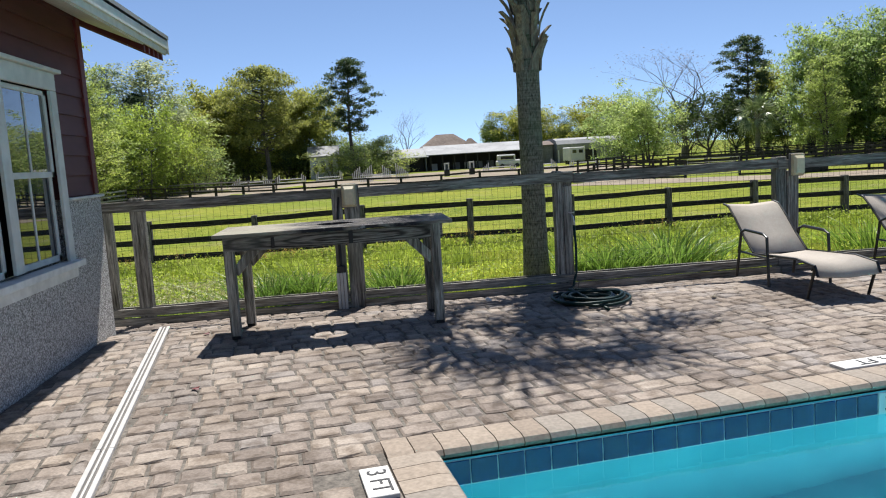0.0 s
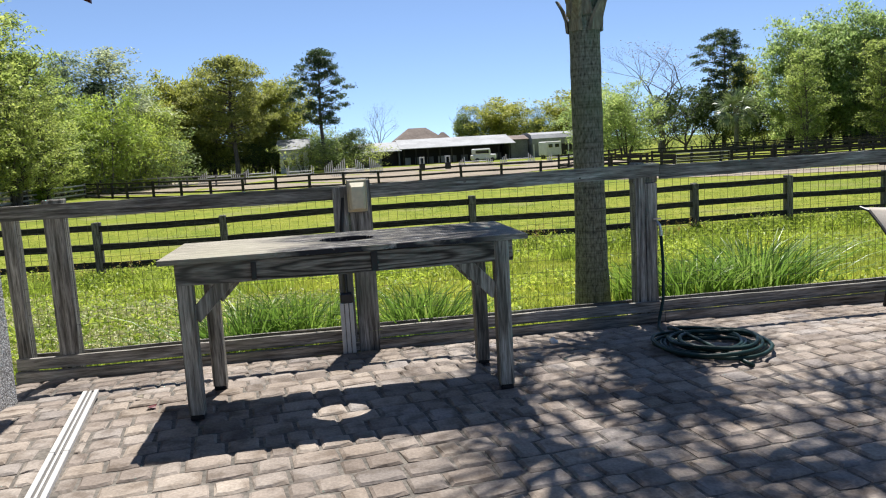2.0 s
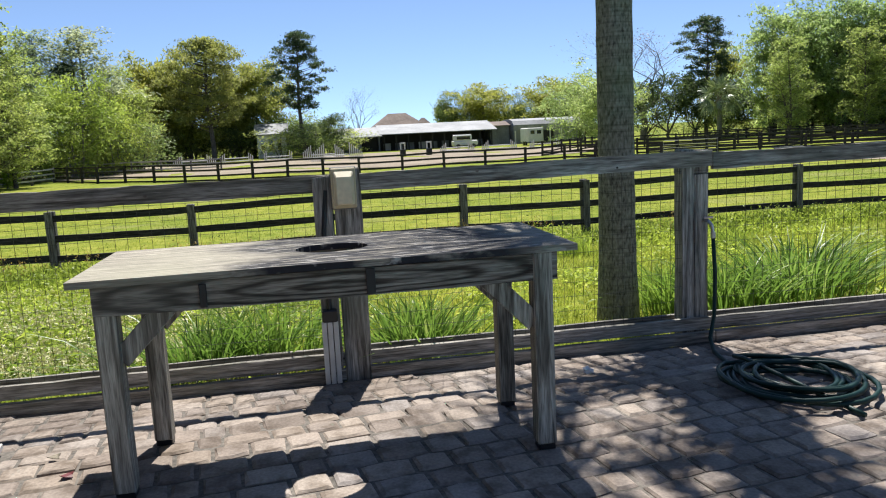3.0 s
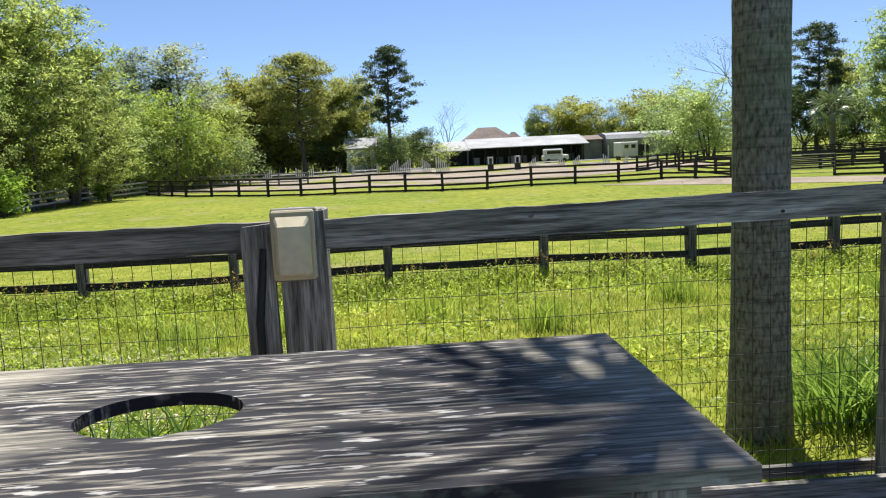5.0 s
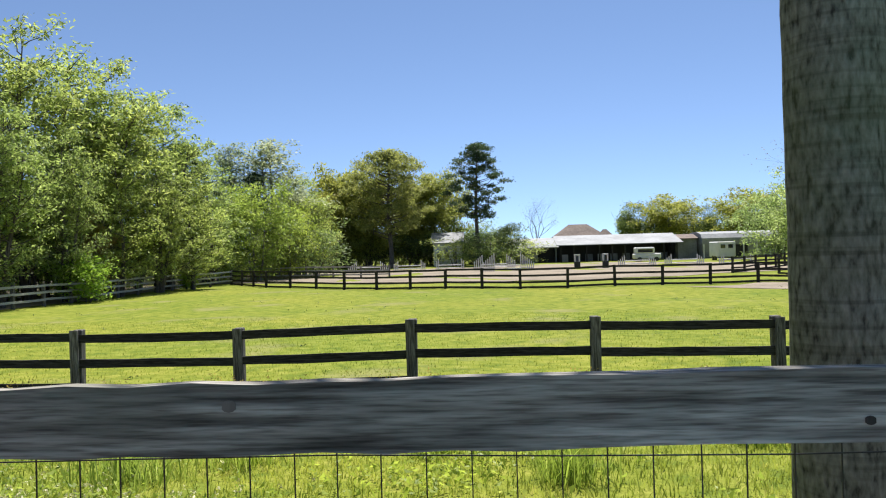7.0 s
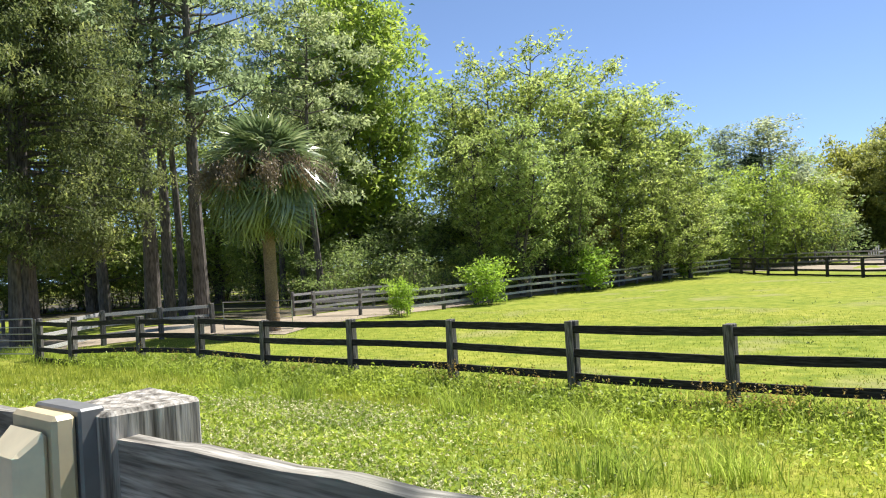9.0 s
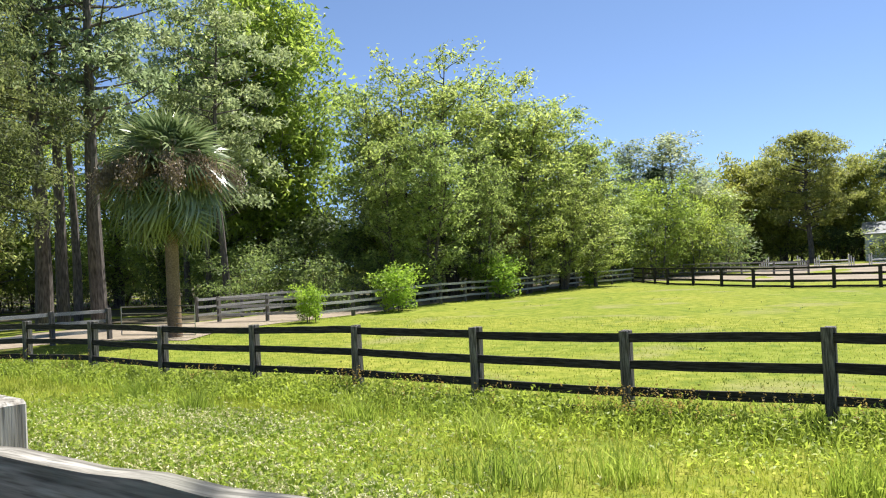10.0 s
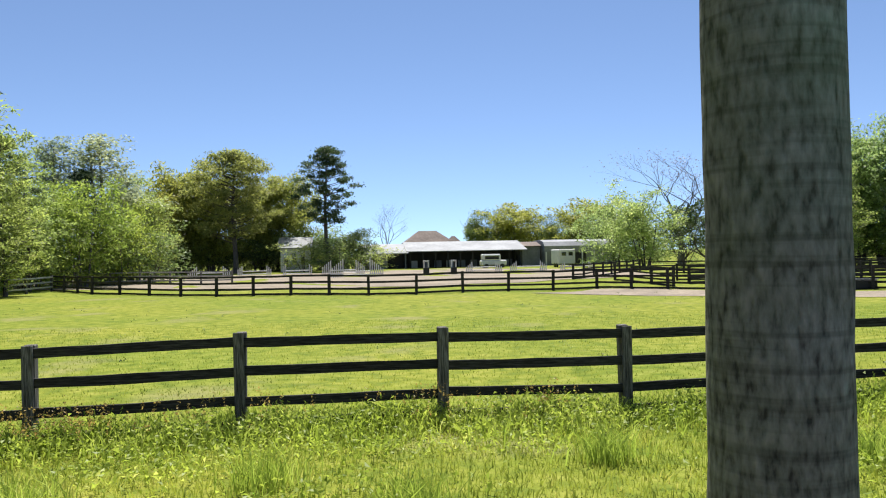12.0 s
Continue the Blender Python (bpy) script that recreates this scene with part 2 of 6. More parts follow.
TAN_TRUNK = rough_stuff("tan_palm_trunk", (0.14, 0.095, 0.055), (0.34, 0.24, 0.145), 9, 0.9, 0.5, 0.008, (2, 2, 3))
BOOT = rough_stuff("palm_boot_fibre", (0.13, 0.11, 0.08), (0.32, 0.28, 0.21), 14, 0.9, 0.5, 0.006, (3, 3, 0.5))
FAR_ROOF = rough_stuff("brown_shingles", (0.16, 0.12, 0.1), (0.25, 0.2, 0.165), 2, 0.9, 0.1, 0.01)
BRICKISH = rough_stuff("tan_wall", (0.35, 0.29, 0.23), (0.45, 0.38, 0.3), 3, 0.9, 0.1, 0.01)
L_SPRING = foliage("spring_leaves", (0.19, 0.27, 0.07), (0.5, 0.6, 0.18), (0.74, 0.79, 0.38), 0.65)
L_MID = foliage("mixed_leaves", (0.16, 0.225, 0.055), (0.46, 0.55, 0.165), (0.75, 0.78, 0.37), 0.65)
L_UNDER = foliage("understorey_leaves", (0.1, 0.16, 0.045), (0.32, 0.42, 0.14), (0.58, 0.65, 0.33), 0.6)
L_BUSH = foliage("bush_leaves", (0.22, 0.36, 0.05), (0.42, 0.6, 0.08), (0.56, 0.7, 0.16), 0.6)
L_BRIGHT = foliage("bright_leaves", (0.19, 0.285, 0.045), (0.43, 0.54, 0.11), (0.63, 0.69, 0.22), 0.65)
L_YELLOW = foliage("yellowing_leaves", (0.18, 0.22, 0.045), (0.44, 0.46, 0.11), (0.64, 0.58, 0.19), 0.65)
L_OAK = foliage("oak_leaves", (0.07, 0.11, 0.03), (0.19, 0.25, 0.075), (0.32, 0.36, 0.13))
L_DARK = foliage("dark_leaves", (0.045, 0.075, 0.028), (0.14, 0.2, 0.07), (0.26, 0.32, 0.13), 0.45)
L_PINE = foliage("pine_needles", (0.035, 0.065, 0.03), (0.11, 0.165, 0.07), (0.2, 0.26, 0.12), 0.45)
L_LOBLOLLY = foliage("long_needles", (0.13, 0.18, 0.09), (0.38, 0.46, 0.24), (0.62, 0.67, 0.42), 0.65)
L_OLIVE = foliage("olive_needles", (0.13, 0.165, 0.05), (0.35, 0.39, 0.125), (0.56, 0.57, 0.22), 0.68)
L_CEDAR = foliage("cedar_sprays", (0.06, 0.085, 0.035), (0.26, 0.3, 0.11), (0.62, 0.61, 0.22), 0.55, 0.6, 0.45)
L_POPLAR = foliage("pale_poplar_leaves", (0.2, 0.25, 0.14), (0.42, 0.5, 0.32), (0.74, 0.79, 0.6), 0.5)
L_FRESH = foliage("fresh_poplar_leaves", (0.18, 0.27, 0.08), (0.44, 0.57, 0.22), (0.72, 0.79, 0.42), 0.65)
L_ORANGE = foliage("orange_leaves", (0.22, 0.17, 0.05), (0.42, 0.31, 0.1), (0.5, 0.38, 0.14))
L_PALM = foliage("palm_leaves", (0.07, 0.12, 0.045), (0.25, 0.32, 0.15), (0.62, 0.66, 0.42), 0.3, 0.3, clump=2.5)
L_PALM.node_tree.nodes["Principled BSDF"].inputs["Specular IOR Level"].default_value = 0.75
L_DEAD = foliage("dry_fibres", (0.15, 0.11, 0.08), (0.3, 0.24, 0.19), (0.42, 0.35, 0.29), 0.2)
L_GRASS = foliage("grass_blades", (0.2, 0.29, 0.04), (0.42, 0.53, 0.09), (0.62, 0.66, 0.22), 0.6)
L_LAWN = foliage("meadow_blades", (0.19, 0.255, 0.03), (0.44, 0.485, 0.08), (0.72, 0.66, 0.21), 0.5)
L_IRIS = foliage("iris_blades", (0.08, 0.17, 0.025), (0.24, 0.38, 0.07), (0.48, 0.56, 0.18), 0.5, 0.4)
L_FLOWER = foliage("clover_heads", (0.55, 0.5, 0.2), (0.8, 0.75, 0.42), (0.88, 0.84, 0.6), 0.2)


def palm_bark():
    m, n, l, b = shader("palm_trunk_bark", 0.95, 0, 0.1)
    fib = noise_tex(n, l, 4, 10, (13, 13, 5))
    rings = noise_tex(n, l, 2, 4, (0.7, 0.7, 20))
    c = ramp(n, l, fib, [(0.3, (0.06, 0.055, 0.045)), (0.45, (0.17, 0.165, 0.13)), (0.75, (0.32, 0.305, 0.25))])
    c = mixed(n, l, 0.6, c, ramp(n, l, rings, [(0.36, (0.45, 0.45, 0.42)), (0.52, (1, 1, 1))]), "MULTIPLY")
    c = mixed(n, l, ramp(n, l, noise_tex(n, l, 1.1, 5), [(0.48, (0, 0, 0)), (0.7, (0.6, 0.6, 0.6))]), c, (0.1, 0.13, 0.045))
    l.new(c, b.inputs["Base Color"])
    bumped(n, l, b, fib, 0.8, 0.012)
    return m


PALM_BARK = palm_bark()


def stucco():
    m, n, l, b = shader("pebble_dash", 0.9, 0, 0.2)
    tc, v = n.new("ShaderNodeTexCoord"), n.new("ShaderNodeTexVoronoi")
    v.inputs["Scale"].default_value = 75
    l.new(tc.outputs["Object"], v.inputs[0])
    c = ramp(n, l, v.outputs["Color"], [(0.0, (0.3, 0.29, 0.27)), (0.4, (0.52, 0.51, 0.49)), (0.8, (0.72, 0.71, 0.69))])
    edge = ramp(n, l, v.outputs["Distance"], [(0.3, (1, 1, 1)), (0.75, (0.45, 0.44, 0.43))])
    l.new(mixed(n, l, 1.0, c, edge, "MULTIPLY"), b.inputs["Base Color"])
    u = n.new("ShaderNodeBump")
    u.invert = True
    u.inputs["Strength"].default_value, u.inputs["Distance"].default_value = 0.9, 0.012
    l.new(v.outputs["Distance"], u.inputs["Height"])
    l.new(u.outputs[0], b.inputs["Normal"])
    return m


STUCCO = stucco()


def glass():
    m, n, l, b = shader("window_glass", 0.02, 0, 0.9)
    b.inputs["Base Color"].default_value = (0.02, 0.025, 0.03, 1)
    b.inputs["Coat Weight"].default_value = 1.0
    b.inputs["Coat Roughness"].default_value = 0.01
    return m


GLASS = glass()


def water():
    m, n, l, b = shader("pool_water", 0.02, 0, 0.5)
    b.inputs["Base Color"].default_value = (0.62, 0.93, 0.97, 1)
    b.inputs["Transmission Weight"].default_value = 1.0
    b.inputs["IOR"].default_value = 1.33
    bumped(n, l, b, noise_tex(n, l, 2.2, 4), 0.25, 0.03)
    return m


WATER = water()


def meadow():
    m, n, l, b = shader("meadow", 0.95, 0, 0.05)
    g = n.new("ShaderNodeNewGeometry")

    def nz(scale, detail=6):
        t = n.new("ShaderNodeTexNoise")
        t.inputs["Scale"].default_value, t.inputs["Detail"].default_value = scale, detail
        l.new(g.outputs["Position"], t.inputs[0])
        return t.outputs[0]
    c = ramp(n, l, nz(3.0, 9), [(0.3, (0.115, 0.155, 0.024)), (0.5, (0.19, 0.215, 0.032)), (0.7, (0.26, 0.268, 0.055))])
    c = mixed(n, l, 1.0, c, ramp(n, l, nz(0.12, 4), [(0.35, (0.82, 0.9, 0.8)), (0.65, (1.1, 1.04, 1.0))]), "MULTIPLY")
    bare = ramp(n, l, nz(0.33, 6), [(0.57, (0, 0, 0)), (0.72, (0.7, 0.7, 0.7))])
    c = mixed(n, l, bare, c, (0.24, 0.22, 0.1))
    l.new(c, b.inputs["Base Color"])
    bumped(n, l, b, nz(14, 8), 0.8, 0.05)
    return m


MEADOW = meadow()
DIRT = rough_stuff("sandy_track", (0.22, 0.175, 0.125), (0.34, 0.28, 0.205), 5, 0.95, 0.3, 0.02)
LITTER = rough_stuff("forest_floor", (0.045, 0.038, 0.022), (0.13, 0.105, 0.06), 4, 0.95, 0.5, 0.03)


# ---- mesh helpers ----
def part(name, bm, material, parent=None, label="", kind="", smooth=False):
    me = bpy.data.meshes.new(name)
    bm.to_mesh(me)
    bm.free()
    return mesh_part(name, me, material, parent, label, kind, smooth)


def mesh_part(name, me, material, parent=None, label="", kind="", smooth=False):
    if material and not me.materials:
        me.materials.append(material)
    if smooth:
        me.polygons.foreach_set("use_smooth", [True] * len(me.polygons))
    ob = new(name, me)
    ob.parent = parent
    return tagged(ob, label, "", "", kind)


def thing(name, place, label, category, group="", turn=0.0, size=1.0, kind=""):
    ob = new(name)
    ob.location, ob.rotation_euler, ob.scale = place, (0, 0, turn), (size, size, size)
    return tagged(ob, label, category, group, kind)


def box(bm, lo, hi, bevel=0.0, m=None):
    """A box from corner to corner, its edges bevelled."""
    c, s = (Vector(lo) + Vector(hi)) / 2, Vector(hi) - Vector(lo)
    made = bmesh.ops.create_cube(bm, size=1.0, matrix=(m or Matrix()) @ Matrix.Translation(c) @ Matrix.Diagonal((*s, 1)))
    if bevel:
        edges = list({e for v in made["verts"] for e in v.link_edges})
        bmesh.ops.bevel(bm, geom=edges, offset=bevel, segments=1, affect="EDGES")
    return bm


def boxes(*items, bevel=0.0):
    bm = bmesh.new()
    for lo, hi in items:
        box(bm, lo, hi, bevel)
    return bm


def tube(bm, points, radii, sides=8, cap=True):
    """A round bar through points."""
    pts = [Vector(p) for p in points]
    if isinstance(radii, (int, float)):
        radii = [radii] * len(pts)
    rings, up = [], None
    for i, p in enumerate(pts):
        d = (pts[min(i + 1, len(pts) - 1)] - pts[max(i - 1, 0)]).normalized()
        if up is None:
            up = d.orthogonal().normalized()
        up = (up - d * up.dot(d)).normalized()
        side = d.cross(up)
        rings.append([bm.verts.new(p + (up * math.cos(a) + side * math.sin(a)) * radii[i]) for a in (2 * math.pi * k / sides for k in range(sides))])
    for a, b in zip(rings, rings[1:]):
        for k in range(sides):
            bm.faces.new((a[k], a[(k + 1) % sides], b[(k + 1) % sides], b[k]))
    if cap:
        bm.faces.new(rings[0][::-1])
        bm.faces.new(rings[-1])
    return bm


def beam(bm, a, b, w, h, bevel=0.004):
    """A board from a to b, w across and h high."""
    a, b = Vector(a), Vector(b)
    d = b - a
    x = d.normalized()
    up = Vector((0, 0, 1)) if abs(x.z) < 0.95 else Vector((0, 1, 0))
    y = up.cross(x).normalized()
    z = x.cross(y)
    m = Matrix((x, y, z)).transposed().to_4x4()
    m.translation = a
    return box(bm, (0, -w / 2, -h / 2), (d.length, w / 2, h / 2), bevel, m)


def array_mesh(name, verts, faces):
    """A mesh from arrays: verts (n, 3), faces (m, 3 or 4)."""
    me = bpy.data.meshes.new(name)
    k = faces.shape[1]
    me.vertices.add(len(verts))
    me.vertices.foreach_set("co", np.asarray(verts, np.float32).ravel())
    me.loops.add(faces.size)
    me.loops.foreach_set("vertex_index", faces.astype(np.int32).ravel())
    me.polygons.add(len(faces))
    me.polygons.foreach_set("loop_start", np.arange(0, faces.size, k, dtype=np.int32))
    me.update(calc_edges=True)
    return me


def wobble_board(bm, a, b, w, h, seed, amount=0.006, steps=10):
    """A long board with slightly wandering edges."""
    rng = random.Random(seed)
    a, b = Vector(a), Vector(b)
    x = (b - a).normalized()
    y = Vector((0, 0, 1)).cross(x).normalized()
    z = x.cross(y)
    rings = []
    sag = rng.uniform(-0.4, 1.0) * amount
    for i in range(steps + 1):
        f = i / steps
        c = a.lerp(b, f) - z * sag * math.sin(math.pi * f)
        t, u = [h / 2 + rng.uniform(-amount, amount) * 0.5 for _ in (0, 1)]
        rings.append([bm.verts.new(c + y * s * w / 2 + z * v) for s, v in ((-1, -u), (1, -u), (1, t * 1.0), (-1, t + rng.uniform(-0.3, 0.3) * amount))])
    for p, q in zip(rings, rings[1:]):
        for k in range(4):
            bm.faces.new((p[k], p[(k + 1) % 4], q[(k + 1) % 4], q[k]))
    bm.faces.new(rings[0][::-1])
    bm.faces.new(rings[-1])
    return bm


# ---- ground ----
def deck_z(x, y):
    return -0.11 * min(max((y - 6.6) / 1.2, 0), 1)


def field_z(x, y):
    """Height of the ground outside the deck."""
    if y < 7.95:
        return -0.16
    near = -0.17 - 0.62 * min((y - 7.95) / 8.5, 1.0)
    far = -0.06 * min(max((y - 18) / 20, 0), 1)
    return near + far + 0.03 * math.sin(x * 0.7 + y * 0.4) * min(1, max(0, (y - 9) / 4))


def ground():
    xs = np.concatenate([[-1500, -600, -250], np.arange(-120, -30, 6), np.arange(-30, 40, 0.75), np.arange(40, 120, 6), [250, 600, 1500]])
    ys = np.concatenate([[-1500, -400, -100, -30, 0, 7.9], np.arange(8.0, 22, 0.5), np.arange(22, 80, 2), np.arange(80, 200, 12), [300, 700, 2500]])
    v = np.array([(x, y, field_z(x, y) if y > 7.93 or abs(x) > 3.5 or y < 0 else -0.16) for y in ys for x in xs])
    v[v[:, 1] < 7.93, 2] = -2.4
    nx = len(xs)
    i, j = np.meshgrid(np.arange(nx - 1), np.arange(len(ys) - 1))
    a = (j * nx + i).ravel()
    f = np.stack([a, a + 1, a + nx + 1, a + nx], 1)
    mesh_part("ground", array_mesh("ground", v, f), MEADOW, kind="structure", label="bright green mown pasture grass with worn patches", smooth=True)


ground()


def patch(name, label, outline, lift, material):
    bm = bmesh.new()
    ring = [bm.verts.new((x, y, 0)) for x, y in outline]
    face = bm.faces.new(ring)
    bmesh.ops.triangulate(bm, faces=[face])
    bmesh.ops.subdivide_edges(bm, edges=bm.edges[:], cuts=3, use_grid_fill=True)
    for v in bm.verts:
        v.co.z = field_z(v.co.x, v.co.y) + lift
    part(name, bm, material, None, label, "structure")


def blob_outline(points, seed, wob=0.5):
    rng, out = random.Random(seed), []
    n = len(points)
    for i in range(n):
        a, b = Vector(points[i]), Vector(points[(i + 1) % n])
        k = max(2, int((b - a).length / 3))
        for j in range(k):
            p = a.lerp(b, j / k)
            out.append((p.x + rng.uniform(-wob, wob), p.y + rng.uniform(-wob, wob)))
    return out


patch("track", "pale sandy bare strip along the paddock fence", blob_outline([(12, 47.5), (16.7, 50.8), (21.5, 46.2), (35, 38.6), (60, 24), (60, 20), (33, 33), (25, 37)], 1), 0.02, DIRT)
patch("lane", "sandy dirt lane between two paddock fences", blob_outline([(-20.5, 23.5), (-22.8, 30), (-22.8, 36), (-22.2, 66), (-28.5, 70), (-28.5, 31), (-34, 22), (-45, 20), (-45, 16.5), (-25.5, 17.5), (-25.5, 23.5)], 2, 0.3), 0.02, DIRT)
patch("arena", "sandy riding arena ground", blob_outline([(-30, 74), (-12, 66), (0, 60), (14, 62), (30, 72), (34, 95), (20, 118), (-10, 104), (-32, 96)], 3), 0.03, DIRT)
patch("forest_floor", "brown leaf litter under the trees", blob_outline([(-29, 30), (-29, 76), (-40, 110), (-140, 130), (-140, 24), (-60, 24)], 4), 0.015, LITTER)

# ---- pool deck ----
TURN = radians(7.5)
ca, sa = math.cos(TURN), math.sin(TURN)
POOL_C = Vector((0.217, 3.018))                      # inner corner of the coping
ux, uy = Vector((ca, sa)), Vector((-sa, ca))


def to_world(u, v):
    """From the pool's own axes, u along its edge and v towards the fence."""
    return POOL_C + ux * u + uy * v


def to_pool(x, y):
    d = Vector((x, y)) - POOL_C
    return d.dot(ux), d.dot(uy)


def deck():
    bm = bmesh.new()
    vs = {}

    def vert(x, y):
        k = (round(x, 4), round(y, 4))
        if k not in vs:
            vs[k] = bm.verts.new((x, y, deck_z(x, y) - 0.012))
        return vs[k]
    a, b = to_world(-0.26, 0.26), to_world(14.0, 0.26)
    c = to_world(-0.26, -9.0)
    bm.faces.new([vert(-3.1, 6.6), vert(-3.1, -4.5), vert(c.x, -4.5), vert(c.x, c.y), vert(a.x, a.y), vert(b.x, b.y), vert(14.1, 6.6)])
    bm.faces.new([vert(-3.1, 7.8), vert(-3.1, 6.6), vert(14.1, 6.6), vert(14.1, 7.8)])
    bm.faces.ensure_lookup_table()
    r = bmesh.ops.extrude_face_region(bm, geom=bm.faces[:])
    for e in r["geom"]:
        if isinstance(e, bmesh.types.BMVert):
            e.co.z = -0.5
    bmesh.ops.recalc_face_normals(bm, faces=bm.faces[:])
    return part("patio_base", bm, SAND, None, "sand bed and joints under the patio pavers", "structure")


deck_ob = deck()


def channel():
    a, b = Vector((-2.13, 6.96, 0)), Vector((-1.42, 2.0, 0))
    t = thing("drain_channel", (0, 0, 0), "pale slotted linear drain channel set between the patio pavers", "drain")
    d = (b - a).normalized()
    n = Vector((-d.y, d.x, 0))
    p = a
    while (b - p).dot(d) > 0.1:
        q = p + d * 1.15
        bm = bmesh.new()
        for s in (-0.036, 0.036):
            beam(bm, p + n * s + Vector((0, 0, 0.0)), q + n * s, 0.028, 0.03, 0.003)
        part("edging", bm, CHANNEL, t)
        bm = beam(bmesh.new(), p + Vector((0, 0, -0.006)), q + Vector((0, 0, -0.006)), 0.042, 0.012, 0)
        part("grate", bm, SLOT, t)
        bm = beam(bmesh.new(), p + Vector((0, 0, 0.002)), q + Vector((0, 0, 0.002)), 0.012, 0.02, 0)
        part("rib", bm, CHANNEL, t)
        p = q + d * 0.006
    return a, d, n


ch_a, ch_d, ch_n = channel()


def pool():
    depth, w, L = -1.15, 9.0, 13.0
    bm = bmesh.new()
    P = [to_world(0.02, -0.02), to_world(L, -0.02), to_world(L, -w), to_world(0.02, -w)]
    top = [bm.verts.new((*p, -0.05)) for p in P]
    low = [bm.verts.new((*p, depth)) for p in P]
    for i in range(4):
        bm.faces.new((top[i], top[(i + 1) % 4], low[(i + 1) % 4], low[i]))
    bm.faces.new(low)
    bmesh.ops.recalc_face_normals(bm, faces=bm.faces[:])
    for f in bm.faces:
        f.normal_flip()
    part("pool_shell", bm, POOL, None, "pale blue plastered pool shell", "structure")
    bm = bmesh.new()
    P = [to_world(0.022, -0.022), to_world(L, -0.022), to_world(L, -w), to_world(0.022, -w)]
    bm.faces.new([bm.verts.new((*p, -0.185)) for p in P[::-1]])
    bmesh.ops.subdivide_edges(bm, edges=bm.edges[:], cuts=12, use_grid_fill=True)
    o = part("water", bm, WATER, None, "clear turquoise pool water", "structure")
    o.visible_shadow = False
    cop = thing("pool_coping", (0, 0, 0), "tan bullnose coping stones around the pool edge", "pool edge")
    rng = random.Random(5)

    def stone(u0, u1, v0, v1):
        bm = bmesh.new()
        prof = [(0, -0.06), (0, 0.0), (0.2, 0.018), (0.27, 0.005), (0.285, -0.022), (0.27, -0.05), (0.2, -0.06)]
        return bm, prof
    u = -0.26
    while u < 7.0:
        w1 = 0.152
        bm = bmesh.new()
        prof = [(0.26, -0.06), (0.26, 0.004), (0.05, 0.012), (0.0, 0.004), (-0.02, -0.02), (-0.005, -0.045), (0.05, -0.06)]
        rows = []
        for uu in (u + 0.003, u + w1 - 0.003):
            rows.append([bm.verts.new((*to_world(uu, v), z)) for v, z in prof])
        for k in range(len(prof)):
            k2 = (k + 1) % len(prof)
            bm.faces.new((rows[0][k], rows[0][k2], rows[1][k2], rows[1][k]))
        bm.faces.new(rows[0][::-1])
        bm.faces.new(rows[1])
        bmesh.ops.recalc_face_normals(bm, faces=bm.faces[:])
        if u > -0.02 or True:
            part("coping_stone", bm, COPING_STONE, cop)
        u += w1
    v = -0.0
    while v > -3.5:
        bm = bmesh.new()
        prof = [(-0.26, -0.06), (-0.26, 0.004), (-0.05, 0.012), (0.0, 0.004), (0.02, -0.02), (0.005, -0.045), (-0.05, -0.06)]
        rows = [[bm.verts.new((*to_world(uu, vv), z)) for uu, z in prof] for vv in (v - 0.003, v - 0.149)]
        for k in range(len(prof)):
            k2 = (k + 1) % len(prof)
            bm.faces.new((rows[0][k], rows[0][k2], rows[1][k2], rows[1][k]))
        bm.faces.new(rows[0][::-1])
        bm.faces.new(rows[1])
        bmesh.ops.recalc_face_normals(bm, faces=bm.faces[:])
        part("coping_stone", bm, COPING_STONE, cop)
        v -= 0.152
    band = thing("waterline_band", (0, 0, 0), "dark blue square glazed tiles along the pool waterline", "tiles")
    pm = Matrix.Translation((*POOL_C, 0)) @ Matrix.Rotation(TURN, 4, "Z")
    bm = box(bmesh.new(), (0.012, -0.0235, -0.23), (L, -0.012, -0.058), 0, pm)
    part("grout_bed", bm, GROUT, band)
    bm = box(bmesh.new(), (0.012, -w, -0.23), (0.0235, -0.024, -0.058), 0, pm)
    part("grout_bed", bm, GROUT, band)
    size = 0.148
    for i in range(46):
        u = 0.03 + i * (size + 0.007)
        if i == 18:
            mat, extra = WHITE, True
        else:
            mat, extra = TILE, False
        bm = box(bmesh.new(), (u, -0.030, -0.21), (u + size, -0.022, -0.21 + size), 0.0025, Matrix.Translation((*POOL_C, 0)) @ Matrix.Rotation(TURN, 4, "Z"))
        part("tile", bm, mat, band)
        if i == 18:
            number_tile = (u, size)
    for i in range(14):
        v = -0.05 - i * (size + 0.007)
        bm = box(bmesh.new(), (0.022, v - size, -0.21), (0.030, v, -0.21 + size), 0.0025, Matrix.Translation((*POOL_C, 0)) @ Matrix.Rotation(TURN, 4, "Z"))
        part("tile", bm, TILE, band)
    return number_tile


def island_free(mat_from):
    return mat_from


def coping_material():
    m, n, l, b = shader("coping_stone_varied", 0.8, 0, 0.2)
    info = n.new("ShaderNodeObjectInfo")
    c = ramp(n, l, info.outputs["Random"], [(0.0, (0.25, 0.205, 0.165)), (0.5, (0.34, 0.285, 0.23)), (1.0, (0.25, 0.23, 0.205))])
    fine = noise_tex(n, l, 40, 7)
    c = mixed(n, l, 1.0, c, ramp(n, l, fine, [(0.3, (0.78, 0.76, 0.74)), (0.7, (1.1, 1.08, 1.06))]), "MULTIPLY")
    l.new(c, b.inputs["Base Color"])
    bumped(n, l, b, fine, 0.3, 0.003)
    return m


COPING_STONE = coping_material()
NUMBER_TILE = pool()


